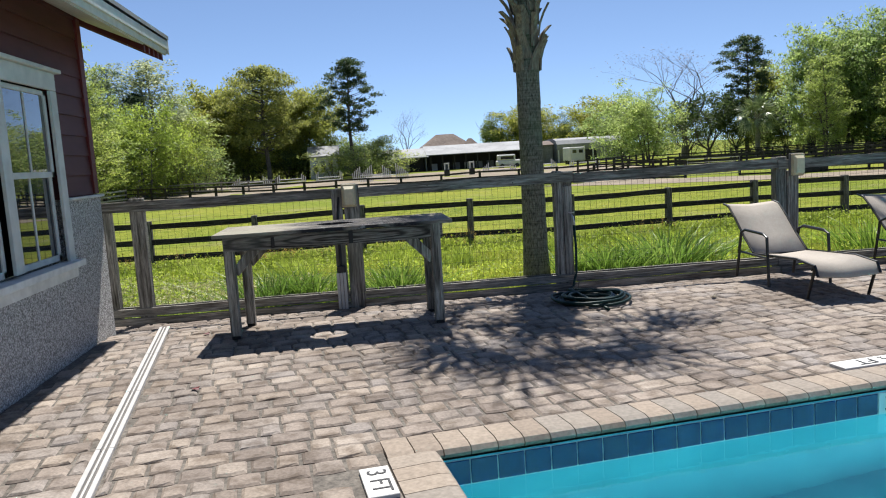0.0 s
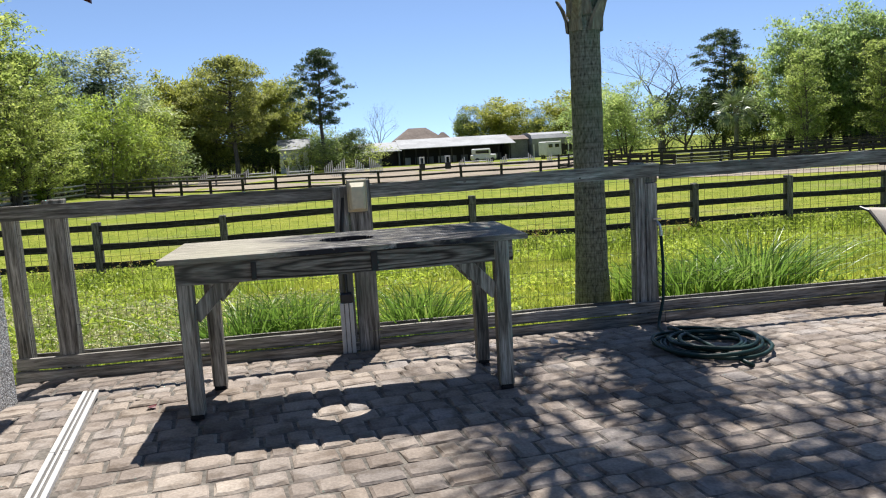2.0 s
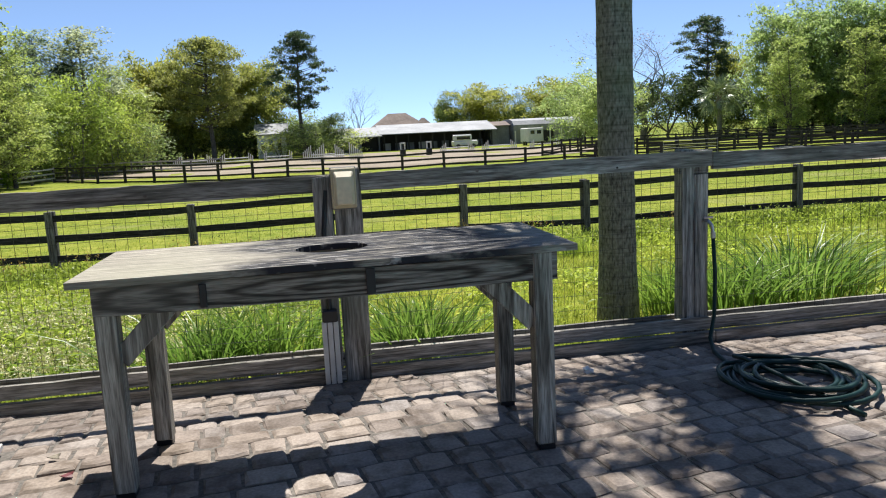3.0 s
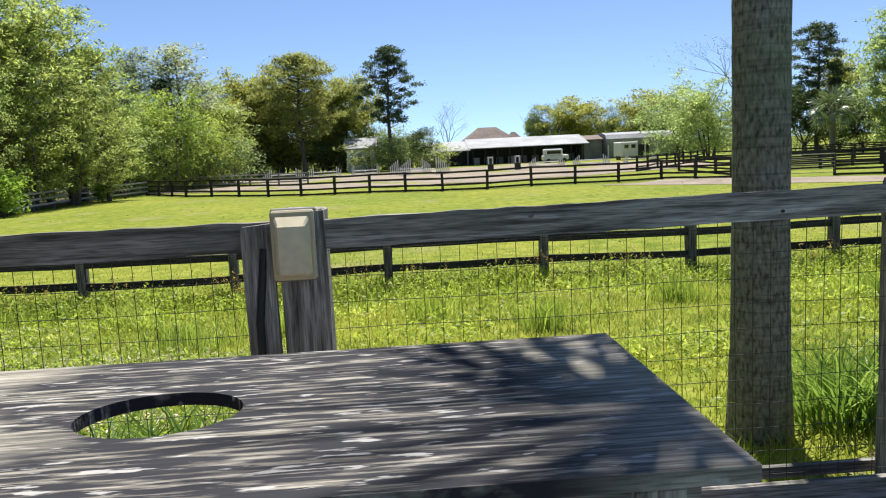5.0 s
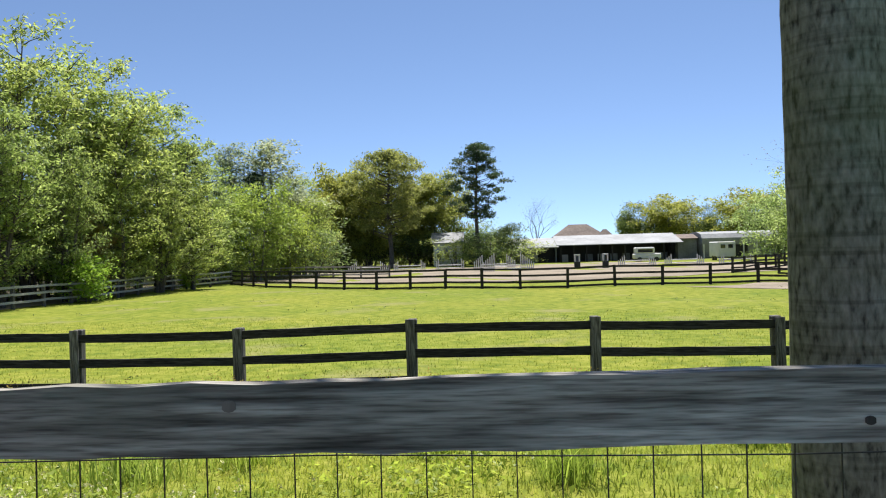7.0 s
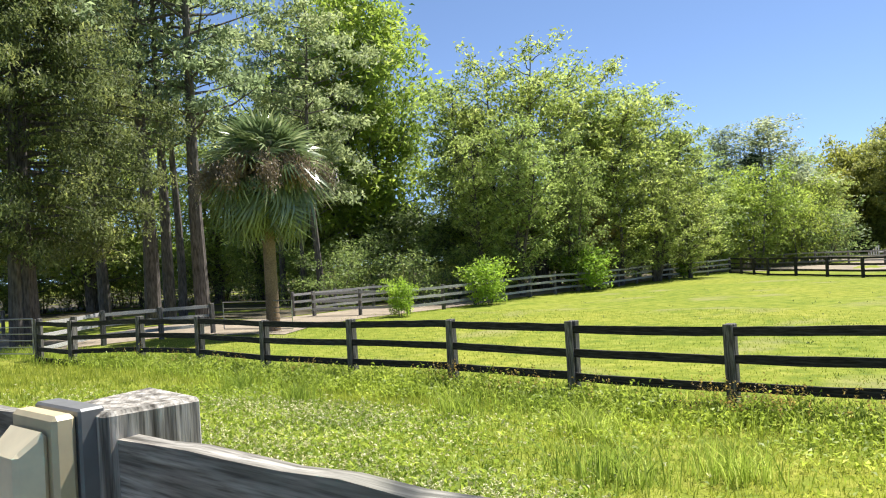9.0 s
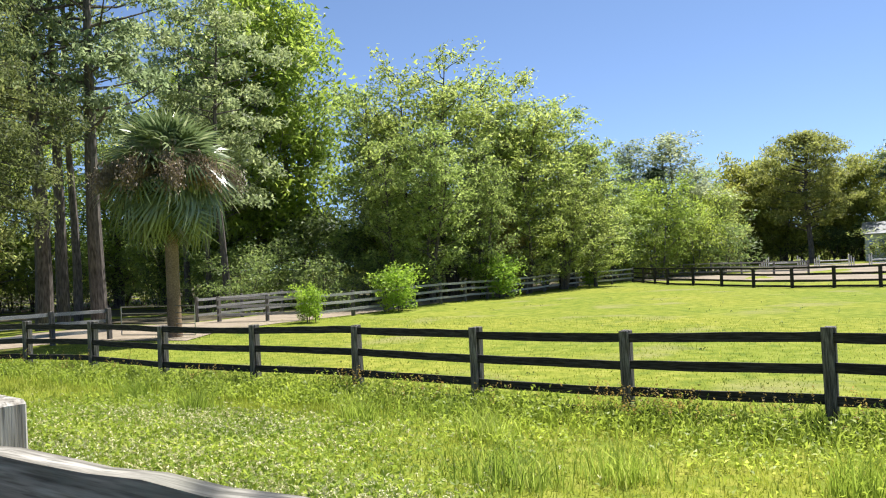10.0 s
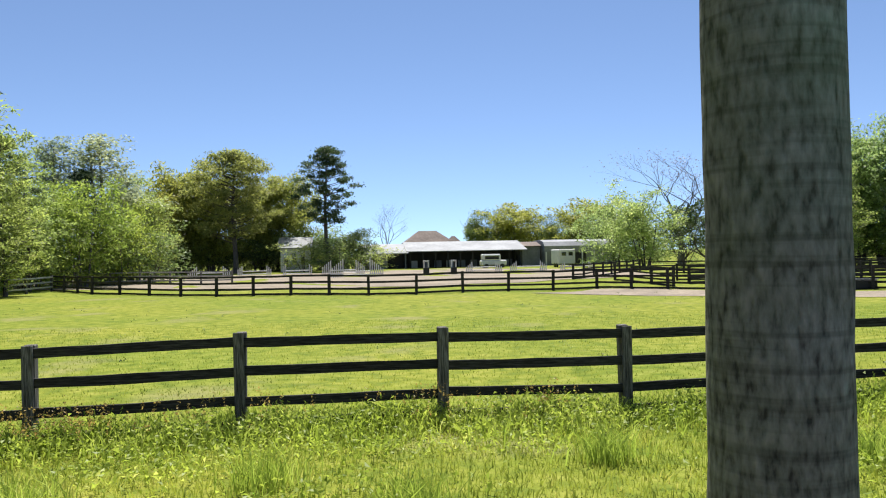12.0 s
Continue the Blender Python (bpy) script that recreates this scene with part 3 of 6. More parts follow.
def lettering(name, text, size, m, material, parent=None, label="", squash=1.0):
    cu = bpy.data.curves.new(name, "FONT")
    cu.body, cu.size, cu.extrude, cu.align_x, cu.align_y = text, size, 0.0015, "CENTER", "CENTER"
    tmp = bpy.data.objects.new(name, cu)
    scene.collection.objects.link(tmp)
    me = bpy.data.meshes.new_from_object(tmp.evaluated_get(bpy.context.evaluated_depsgraph_get()))
    bpy.data.objects.remove(tmp)
    me.materials.clear()
    o = mesh_part(name, me, material, parent, label)
    o.matrix_local = m @ Matrix.Diagonal((squash, 1, 1, 1))
    return o


def depth_marker(u, v, w, h, text, turn, label):
    p = to_world(u, v)
    t = thing("depth_marker", (*p, 0.004), label, "sign", "depth markers", TURN + turn)
    part("plaque", boxes(((-w / 2, -h / 2, -0.02), (w / 2, h / 2, 0.006)), bevel=0.003), WHITE, t)
    lettering("lettering", text, h * 0.95, Matrix.Translation((0, 0, 0.0075)), BLACK_INK, t, "black painted letters", 1.0)


depth_marker(3.2, 0.36, 0.68, 0.15, "3½ FT", math.pi, "white rectangular depth plaque with black lettering by the pool edge")
depth_marker(-0.35, -0.27, 0.34, 0.15, "3 FT", -math.pi / 2, "white depth plaque reading three feet by the pool corner")
u0, ts = NUMBER_TILE
num = thing("waterline_number", (0, 0, 0), "white waterline tile with a black number three", "sign")
mm = Matrix.Translation((*POOL_C, 0)) @ Matrix.Rotation(TURN, 4, "Z") @ Matrix.Translation((u0 + ts / 2, -0.032, -0.21 + ts / 2)) @ Matrix.Rotation(radians(90), 4, "X")
lettering("numeral", "3", 0.14, mm, BLACK_INK, num)


def pool_light():
    p = to_world(2.35, -0.55)
    t = thing("pool_fitting", (p.x, p.y, -1.15), "round pale floor drain cover under the pool water", "pool fitting")
    part("cover", tube(bmesh.new(), [(0, 0, 0), (0, 0, 0.03)], [0.2, 0.17], 24), WHITE, t)


pool_light()

# ---- house ----
WX = -2.66


def house():
    t = thing("house", (0, 0, 0), "maroon lap-sided pool house with white window trim and pebble-dash skirt", "building")
    y0, y1 = -6.0, 7.05
    # skirt, with the opening for the windows
    bm = boxes(((WX - 0.25, y0, -0.2), (WX + 0.02, y1, 0.8)), ((WX - 0.25, y0, 0.8), (WX + 0.02, 3.98, 1.38)), ((WX - 0.25, 6.2, 0.8), (WX + 0.02, y1, 1.38)),
               ((WX - 6.0, y1 - 0.25, -0.2), (WX - 0.25, y1, 1.38)))
    part("skirt_wall", bm, STUCCO, t, "grey-white pebble-dash wall base")
    bm = boxes(((WX - 0.25, y0, 2.5), (WX - 0.03, y1, 3.25)), ((WX - 0.25, y0, 1.38), (WX - 0.03, 3.98, 2.5)), ((WX - 0.25, 6.2, 1.38), (WX - 0.03, y1, 2.5)),
               ((WX - 6.0, y1 - 0.25, 1.38), (WX - 0.25, y1 - 0.03, 5.2)), ((WX - 6, y0, 2.3), (WX - 5.8, y1, 3.0)))
    part("wall", bm, SIDING, t)
    z = 1.40
    while z < 3.1:
        for lo, hi in ((y0, 3.98), (6.2, y1 - 0.1)) if z < 2.45 else ((y0, y1 - 0.1),):
            bm = bmesh.new()
            vs = [bm.verts.new(c) for c in ((WX - 0.03, lo, z), (WX - 0.003, lo, z), (WX - 0.018, lo, z + 0.188), (WX - 0.03, lo, z + 0.188),
                                            (WX - 0.03, hi, z), (WX - 0.003, hi, z), (WX - 0.018, hi, z + 0.188), (WX - 0.03, hi, z + 0.188))]
            for q in ((0, 1, 2, 3), (7, 6, 5, 4), (1, 5, 6, 2), (0, 4, 5, 1), (3, 2, 6, 7)):
                bm.faces.new([vs[i] for i in q])
            part("siding_board", bm, SIDING, t)
        z += 0.185
    part("corner_board", boxes(((WX - 0.1, y1 - 0.1, 1.40), (WX + 0.012, y1 + 0.012, 3.08)), bevel=0.003), RED_TRIM, t)
    part("drip_ledge", boxes(((WX - 0.05, 6.2, 1.365), (WX + 0.05, y1 + 0.05, 1.39)), ((WX - 0.05, y0, 1.365), (WX + 0.05, 3.95, 1.39)), bevel=0.003), TRIM, t)
    # eave: sloped soffit, fascia, gutter edge, roof
    ex, ye = -2.13, 8.15
    bm = bmesh.new()
    for a, b, za, zb in ((WX, ex, 3.1, 2.86),):
        vs = [bm.verts.new(c) for c in ((a, y0, za), (b, y0, zb), (b, 7.3, zb), (a, 7.3, za), (a, y0, za + 0.03), (b, y0, zb + 0.03), (b, 7.3, zb + 0.03), (a, 7.3, za + 0.03))]
        for q in ((3, 2, 1, 0), (4, 5, 6, 7), (0, 1, 5, 4), (2, 3, 7, 6), (1, 2, 6, 5), (3, 0, 4, 7)):
            bm.faces.new([vs[i] for i in q])
    part("soffit", bm, TRIM, t, "grey painted soffit")
    part("fascia", boxes(((ex, y0, 2.87), (ex + 0.025, ye, 3.0)), ((ex + 0.025, y0, 2.93), (ex + 0.05, ye, 3.02)), bevel=0.003), TRIM, t, "pale fascia board")
    slope = (5.2 - 3.0) / 4.5

    def roof_slab(bm, ya, yb, x0, x1, lift, thick):
        vs = []
        for y in (ya, yb):
            for x in (x0, x1):
                z = 3.04 + (ex + 0.06 - x) * slope + lift
                vs += [bm.verts.new((x, y, z)), bm.verts.new((x, y, z + thick))]
        for q in ((0, 1, 3, 2), (4, 6, 7, 5), (0, 4, 5, 1), (2, 3, 7, 6), (1, 5, 7, 3), (0, 2, 6, 4)):
            bm.faces.new([vs[i] for i in q])
        bmesh.ops.recalc_face_normals(bm, faces=bm.faces[:])
        return bm
    part("roof", roof_slab(bmesh.new(), y0, ye + 0.02, ex + 0.06, -6.6, 0, 0.04), METAL_ROOF, t, "pale metal roof")
    part("rake_boards", roof_slab(bmesh.new(), 7.3, ye, ex, -6.6, -0.14, 0.13), RED_TRIM, t, "dark red underside of the gable overhang")
    for i in range(5):
        y = 7.35 + i * 0.18
        part("lookout", roof_slab(bmesh.new(), y, y + 0.05, ex - 0.01, -4.5, -0.27, 0.12), RED_TRIM, t)
    part("rake_trim", roof_slab(bmesh.new(), ye, ye + 0.03, ex + 0.05, -6.6, -0.17, 0.2), TRIM, t)
    return t


HOUSE = house()


def window():
    t = thing("window_1", (WX, 5.09, 0.82), "pale grey framed double window with divided sashes in the maroon wall", "window", kind="structure")
    f = [((0.0, -1.11, 0.0), (0.03, -0.98, 1.497)), ((0.0, 0.98, 0.0), (0.03, 1.11, 1.497)), ((0.0, -1.11, 1.5), (0.03, 1.11, 1.65)), ((0.0, -0.07, 0.05), (0.03, 0.07, 1.497))]
    part("window_frame", boxes(*f, bevel=0.004), TRIM, t)
    part("head_cap", boxes(((0.0, -1.17, 1.652), (0.07, 1.17, 1.685)), bevel=0.004), TRIM, t)
    part("window_sill", boxes(((-0.05, -1.15, -0.035), (0.1, 1.15, 0.02)), ((0.0, -1.12, -0.13), (0.035, 1.12, -0.037)), bevel=0.004), WHITE, t)
    for c in (-0.525, 0.525):
        for k, (z0, z1, dx) in enumerate(((0.04, 0.8, -0.035), (0.76, 1.49, -0.01))):
            w = 0.44
            s = part("sash", boxes(((dx - 0.03, c - w, z0), (dx, c - w + 0.05, z1)), ((dx - 0.03, c + w - 0.05, z0), (dx, c + w, z1)),
                                   ((dx - 0.03, c - w, z0), (dx, c + w, z0 + 0.05)), ((dx - 0.03, c - w, z1 - 0.04), (dx, c + w, z1)),
                                   ((dx - 0.025, c - 0.012, z0), (dx - 0.004, c + 0.012, z1)), bevel=0.002), TRIM, t)
            part("pane", boxes(((dx - 0.018, c - w + 0.02, z0 + 0.02), (dx - 0.012, c + w - 0.02, z1 - 0.02))), GLASS, s)
    # near-black sheet behind the panes, painted in place of the unlit room
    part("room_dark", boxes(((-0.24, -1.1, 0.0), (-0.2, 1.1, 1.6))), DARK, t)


window()


# ---- patio fence ----
FY = 7.84                                             # front of the top rail


def patio_fence():
    t = thing("patio_fence", (0, 0, 0), "weathered grey wooden patio fence with wire mesh panels", "fence")

    def post(x0, x1, y0, y1, top, base=-0.3, seed=0):
        rng = random.Random(seed)
        bm = box(bmesh.new(), (x0, y0, base), (x1, y1, top), 0.006)
        bmesh.ops.subdivide_edges(bm, edges=[e for e in bm.edges if abs(e.verts[0].co.z - e.verts[1].co.z) > 0.5], cuts=5)
        for v in bm.verts:
            v.co.x += rng.uniform(-0.003, 0.003)
            v.co.y += rng.uniform(-0.003, 0.003)
            if v.co.z > top - 0.05:
                v.co.z += rng.uniform(-0.006, 0.004)
        part("post", bm, WOOD_Z, t)
    for i, (x0, x1, top) in enumerate(((-2.93, -2.83, 1.21), (-2.62, -2.47, 1.30), (2.225, 2.318, 1.30), (5.0, 5.14, 1.30), (7.55, 7.7, 1.30), (10.1, 10.25, 1.30))):
        post(x0, x1, FY + 0.036, FY + 0.155, top, seed=i)
    post(-0.385, -0.268, FY - 0.045, FY - 0.004, 1.258, seed=20)
    post(-0.25, -0.075, FY - 0.02, FY + 0.15, 1.305, seed=24)
    post(2.324, 2.43, FY + 0.04, FY + 0.15, 1.12, seed=21)
    post(2.215, 2.44, FY + 0.05, FY + 0.14, 1.29, 1.12, seed=22)
    post(5.145, 5.29, FY + 0.03, FY + 0.15, 1.13, seed=23)
    runs = [(-2.93, -0.253), (-0.085, 2.44), (2.446, 5.0), (5.01, 7.62), (7.63, 10.2)]
    for i, (a, b) in enumerate(runs):
        part("top_rail", wobble_board(bmesh.new(), (a, FY + 0.017, 1.208), (b, FY + 0.017, 1.228 if i else 1.208), 0.036, 0.115, i + 3, 0.007, 24), WOOD_X, t)
        part("kick_board", wobble_board(bmesh.new(), (a, FY + 0.012, 0.02), (b, FY + 0.012, 0.02), 0.036, 0.09, i + 13, 0.005, 16), WOOD_X, t)
        part("skirting_board", wobble_board(bmesh.new(), (a, FY - 0.03, -0.075), (b, FY - 0.03, -0.075), 0.05, 0.085, i + 23, 0.006, 16), WOOD_X, t)
        part("back_rail", wobble_board(bmesh.new(), (a, FY + 0.2, 0.03), (b, FY + 0.2, 0.03), 0.03, 0.05, i + 33, 0.004, 10), WOOD_X, t)
    for x, z, r in ((0.715, 1.237, 0.01), (1.717, 1.2, 0.007), (-1.42, 1.2, 0.009), (3.3, 1.225, 0.009)):
        bm = bmesh.new()
        ring = [bm.verts.new((x + r * math.cos(a) * (1.3 if k % 3 else 1.1), FY - 0.0035, z + r * math.sin(a))) for k, a in enumerate(2 * math.pi * j / 12 for j in range(12))]
        back = [bm.verts.new((v.co.x, FY + 0.004, v.co.z)) for v in ring]
        bm.faces.new(ring)
        for k in range(12):
            bm.faces.new((ring[k], back[k], back[(k + 1) % 12], ring[(k + 1) % 12]))
        part("knot", bm, BARK, t, "dark round knot")
    # wire mesh
    bm = bmesh.new()
    rng = random.Random(9)
    x, y = -2.82, FY + 0.045
    while x < 10.1:
        a = rng.uniform(-0.004, 0.004)
        pts = [(x + a * math.sin(z * 5), y + rng.uniform(-0.003, 0.003), z) for z in (0.02, 0.4, 0.8, 1.18)]
        tube(bm, pts, 0.0015, 4, False)
        x += 0.074
    for i in range(11):
        z = 0.09 + i * 0.105
        pts = [(-2.82 + k * 0.37, y, z + 0.004 * math.sin(k * 1.7 + i)) for k in range(36)]
        tube(bm, pts, 0.0015, 4, False)
    part("wire_mesh", bm, WIRE, t, "thin dark welded wire mesh")
    return t


patio_fence()


def junction_box(x, y, z, label):
    t = thing("fence_light", (x, y, z), label, "box", "beige boxes on the fence posts")
    part("backplate", boxes(((-0.083, -0.012, -0.14), (0.083, 0.03, 0.135)), bevel=0.004), GREY_PLASTIC, t)
    part("housing", boxes(((-0.08, -0.05, -0.13), (0.08, -0.014, 0.13)), bevel=0.007), BEIGE, t)
    bm = bmesh.new()
    box(bm, (-0.066, -0.098, -0.108), (0.066, -0.051, 0.108), 0.008)
    for v in bm.verts:
        if v.co.y < -0.08:
            v.co.x *= 0.8
            v.co.z = v.co.z * 0.86 - 0.012
    part("lid", bm, BEIGE_LID, t)


junction_box(-0.187, FY - 0.035, 1.18, "weathered beige plastic light box on the fence post by the table")
junction_box(5.22, FY - 0.035, 1.2, "weathered beige plastic light box on the fence post by the lounger")


def conduit():
    t = thing("cable_post", (-0.335, FY - 0.075, -0.11), "dark conduit entering a slatted pale wooden cover at the fence foot", "conduit")
    part("pipe", tube(bmesh.new(), [(0, 0, 0.4), (0, 0.02, 1.0), (0.03, 0.04, 1.28)], 0.016, 8), BLACK, t)
    part("collar", boxes(((-0.05, -0.035, 0.42), (0.05, 0.04, 0.5)), bevel=0.008), BLACK, t)
    for i, dx in enumerate((-0.042, -0.004, 0.034)):
        part("slat", boxes(((dx - 0.016, -0.03, 0.0), (dx + 0.016, 0.0, 0.42)), bevel=0.003), TRIM, t)


conduit()


def tap_and_hose():
    t = thing("hose_bib", (2.4, FY + 0.03, 0.72), "old brass garden tap on the fence post", "tap")
    part("spout", tube(bmesh.new(), [(0, 0.02, 0.06), (0, -0.05, 0.06), (0.01, -0.08, 0.03), (0.015, -0.085, -0.02)], 0.012, 8), STEEL, t)
    part("handle", tube(bmesh.new(), [(-0.035, -0.05, 0.085), (0.035, -0.05, 0.085)], 0.008, 6), STEEL, t)
    part("coupling", tube(bmesh.new(), [(0.015, -0.085, -0.02), (0.017, -0.085, -0.06)], 0.018, 8), STEEL, t)
    rng = random.Random(4)
    bm = bmesh.new()
    cx, cy = 2.2, 6.56
    pts = [(2.417, FY - 0.055, 0.66), (2.43, FY - 0.06, 0.4), (2.42, FY - 0.07, 0.1), (2.36, FY - 0.12, -0.06), (2.2, FY - 0.45, -0.05)]
    turns, n = 9, 9 * 26
    for i in range(n):
        a = 2.0 + 2 * math.pi * i / 26
        k = i / 26
        r = 0.33 + 0.06 * math.sin(k * 2.3) - 0.015 * (k % 3) + 0.025 * math.sin(2 * a + k)
        ox, oy = 0.05 * math.sin(k * 1.9), 0.07 * math.cos(k * 1.3)
        z = 0.014 + 0.013 * (k / turns) * 5 + 0.006 * math.sin(a * 3 + k)
        x, y = cx + ox + r * math.cos(a) * 0.95, cy + oy + r * math.sin(a) * 1.1
        pts.append((x, y, deck_z(x, y) + z))
    lx, ly, lz = pts[-1]
    for i in range(1, 12):
        f = i / 11
        pts.append((lx + (1.95 - lx) * f * 0.6 + 0.2 * f, ly + (6.0 - ly) * f, lz * (1 - f) + 0.016))
    tube(bm, pts, 0.0145, 8)
    part("garden_hose", bm, HOSE, None, "", smooth=True)
    h = bpy.data.objects["garden_hose"]
    tagged(h, "dark green garden hose lying in a loose coil on the pavers", "hose")


tap_and_hose()


def table():
    t = thing("work_table", (0, -0.03, 0), "weathered grey wooden work table with an oval cut-out in its top", "table")
    z = 0.973
    # top with an oval hole
    bm = bmesh.new()
    x0, x1, y0, y1 = -1.42, 0.765, 6.12, 7.02
    cx, cy, rx, ry, n = -0.325, 6.58, 0.175, 0.14, 32
    hole = [(cx + rx * math.cos(a), cy + ry * math.sin(a)) for a in (2 * math.pi * k / n for k in range(n))]
    corner = []
    for k in range(n):
        a = 2 * math.pi * k / n
        dx, dy = math.cos(a), math.sin(a)
        s = min((x1 - cx) / dx if dx > 1e-6 else 9e9, (x0 - cx) / dx if dx < -1e-6 else 9e9, (y1 - cy) / dy if dy > 1e-6 else 9e9, (y0 - cy) / dy if dy < -1e-6 else 9e9)
        corner.append((cx + dx * s, cy + dy * s))
    for (qx, qy) in ((x0, y0), (x1, y0), (x1, y1), (x0, y1)):
        k = min(range(n), key=lambda i: (corner[i][0] - qx) ** 2 + (corner[i][1] - qy) ** 2)
        corner[k] = (qx, qy)
    lay = []
    for zz in (z - 0.03, z):
        lay.append(([bm.verts.new((x, y, zz)) for x, y in hole], [bm.verts.new((x, y, zz)) for x, y in corner]))
    for k in range(n):
        j = (k + 1) % n
        bm.faces.new((lay[1][0][k], lay[1][1][k], lay[1][1][j], lay[1][0][j]))
        bm.faces.new((lay[0][0][j], lay[0][1][j], lay[0][1][k], lay[0][0][k]))
        bm.faces.new((lay[1][0][j], lay[0][0][j], lay[0][0][k], lay[1][0][k]))
        bm.faces.new((lay[0][1][k], lay[0][1][j], lay[1][1][j], lay[1][1][k]))
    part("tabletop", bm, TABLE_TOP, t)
    part("apron_front", wobble_board(bmesh.new(), (-1.33, 6.165, z - 0.095), (0.67, 6.15, z - 0.095), 0.038, 0.125, 2, 0.004), WOOD_APRON, t)
    part("apron_back", wobble_board(bmesh.new(), (-1.36, 6.88, z - 0.05), (0.68, 6.86, z - 0.05), 0.038, 0.036, 3, 0.004), WOOD_X, t)
    for x in (-1.31, 0.645):
        part("apron_side", wobble_board(bmesh.new(), (x, 6.2, z - 0.095), (x, 6.84, z - 0.095), 0.036, 0.12, 4, 0.003), WOOD_Y, t)
    part("apron_patch", boxes(((-0.2, 6.125, z - 0.155), (-0.16, 6.135, z - 0.04)), bevel=0.002), DARK, t)
    part("apron_patch", boxes(((-0.9, 6.128, z - 0.15), (-0.87, 6.136, z - 0.05)), bevel=0.002), DARK, t)
    for x, y in ((-1.29, 6.2), (0.60, 6.17), (-1.24, 6.83), (0.585, 6.82)):
        base = deck_z(x, y)
        bm = box(bmesh.new(), (x - 0.045, y - 0.045, base + 0.03), (x + 0.045, y + 0.045, z - 0.03), 0.005)
        part("leg", bm, WOOD_LEG, t)
        part("foot", boxes(((x - 0.04, y - 0.04, base), (x + 0.04, y + 0.04, base + 0.03)), bevel=0.004), BLACK, t)
        s = 1 if x < 0 else -1
        yy = y
        part("brace", beam(bmesh.new(), (x + s * 0.035, yy, z - 0.36), (x + s * 0.26, yy, z - 0.13), 0.036, 0.088), WOOD_LEG, t)
    return t


table()


def lounger(x, y, turn, label, up=0.0):
    """A sling lounger; its head is towards +y, origin under its middle."""
    t = thing("sun_lounger", (x, y, deck_z(x, y)), label, "lounger", "sun loungers by the fence", turn)
    seat = [(-0.98, 0.24), (-0.93, 0.335), (-0.6, 0.36), (0.1, 0.315), (0.28, 0.30)]
    back = [(0.28, 0.31), (0.5, 0.47), (0.72, 0.66), (0.88, 0.78), (1.0, 0.80)]

    def strip(pts, w, thick):
        bm = bmesh.new()
        rows = []
        for yy, zz in pts:
            rows.append([bm.verts.new((s * w, yy, zz + o)) for s, o in ((-1, 0), (0, -0.02), (1, 0))] + [bm.verts.new((s * w, yy, zz + o - thick)) for s, o in ((1, 0), (0, -0.02), (-1, 0))])
        for a, b in zip(rows, rows[1:]):
            for k in range(6):
                bm.faces.new((a[k], b[k], b[(k + 1) % 6], a[(k + 1) % 6]))
        bm.faces.new(rows[0][::-1])
        bm.faces.new(rows[-1])
        bmesh.ops.recalc_face_normals(bm, faces=bm.faces[:])
        return bm
    part("seat", strip(seat, 0.29, 0.008), SLING, t, "tan woven sling seat", smooth=True)
    part("backrest", strip(back, 0.29, 0.008), SLING, t, "tan woven sling backrest", smooth=True)
    for s in (-0.3, 0.3):
        part("side_rail", tube(bmesh.new(), [(s, *p) for p in seat], 0.013, 8), BLACK, t)
        part("back_rail", tube(bmesh.new(), [(s, *p) for p in back], 0.013, 8), BLACK, t)
        part("front_leg", tube(bmesh.new(), [(s, -0.93, 0.32), (s, -0.8, 0.0)], 0.015, 8), BLACK, t)
        o = s * 1.1
        part("arm", tube(bmesh.new(), [(o, -0.12, 0.0), (o, -0.08, 0.52), (o, 0.0, 0.545), (o, 0.4, 0.555), (o, 0.5, 0.52), (o, 0.62, 0.0)], 0.016, 8), BLACK, t)
        part("stretcher", tube(bmesh.new(), [(o, -0.1, 0.3), (o, 0.55, 0.3)], 0.012, 8), BLACK, t)
    for yy, zz in ((-0.9, 0.3), (0.28, 0.29)):
        part("crossbar", tube(bmesh.new(), [(-0.32, yy, zz), (0.32, yy, zz)], 0.012, 8), BLACK, t)
    return t


lounger(4.42, 6.56, radians(-3), "sun lounger with tan sling and black metal frame on pavers")
lounger(6.15, 6.65, radians(-4), "tan sling sun lounger with black frame near the fence corner")


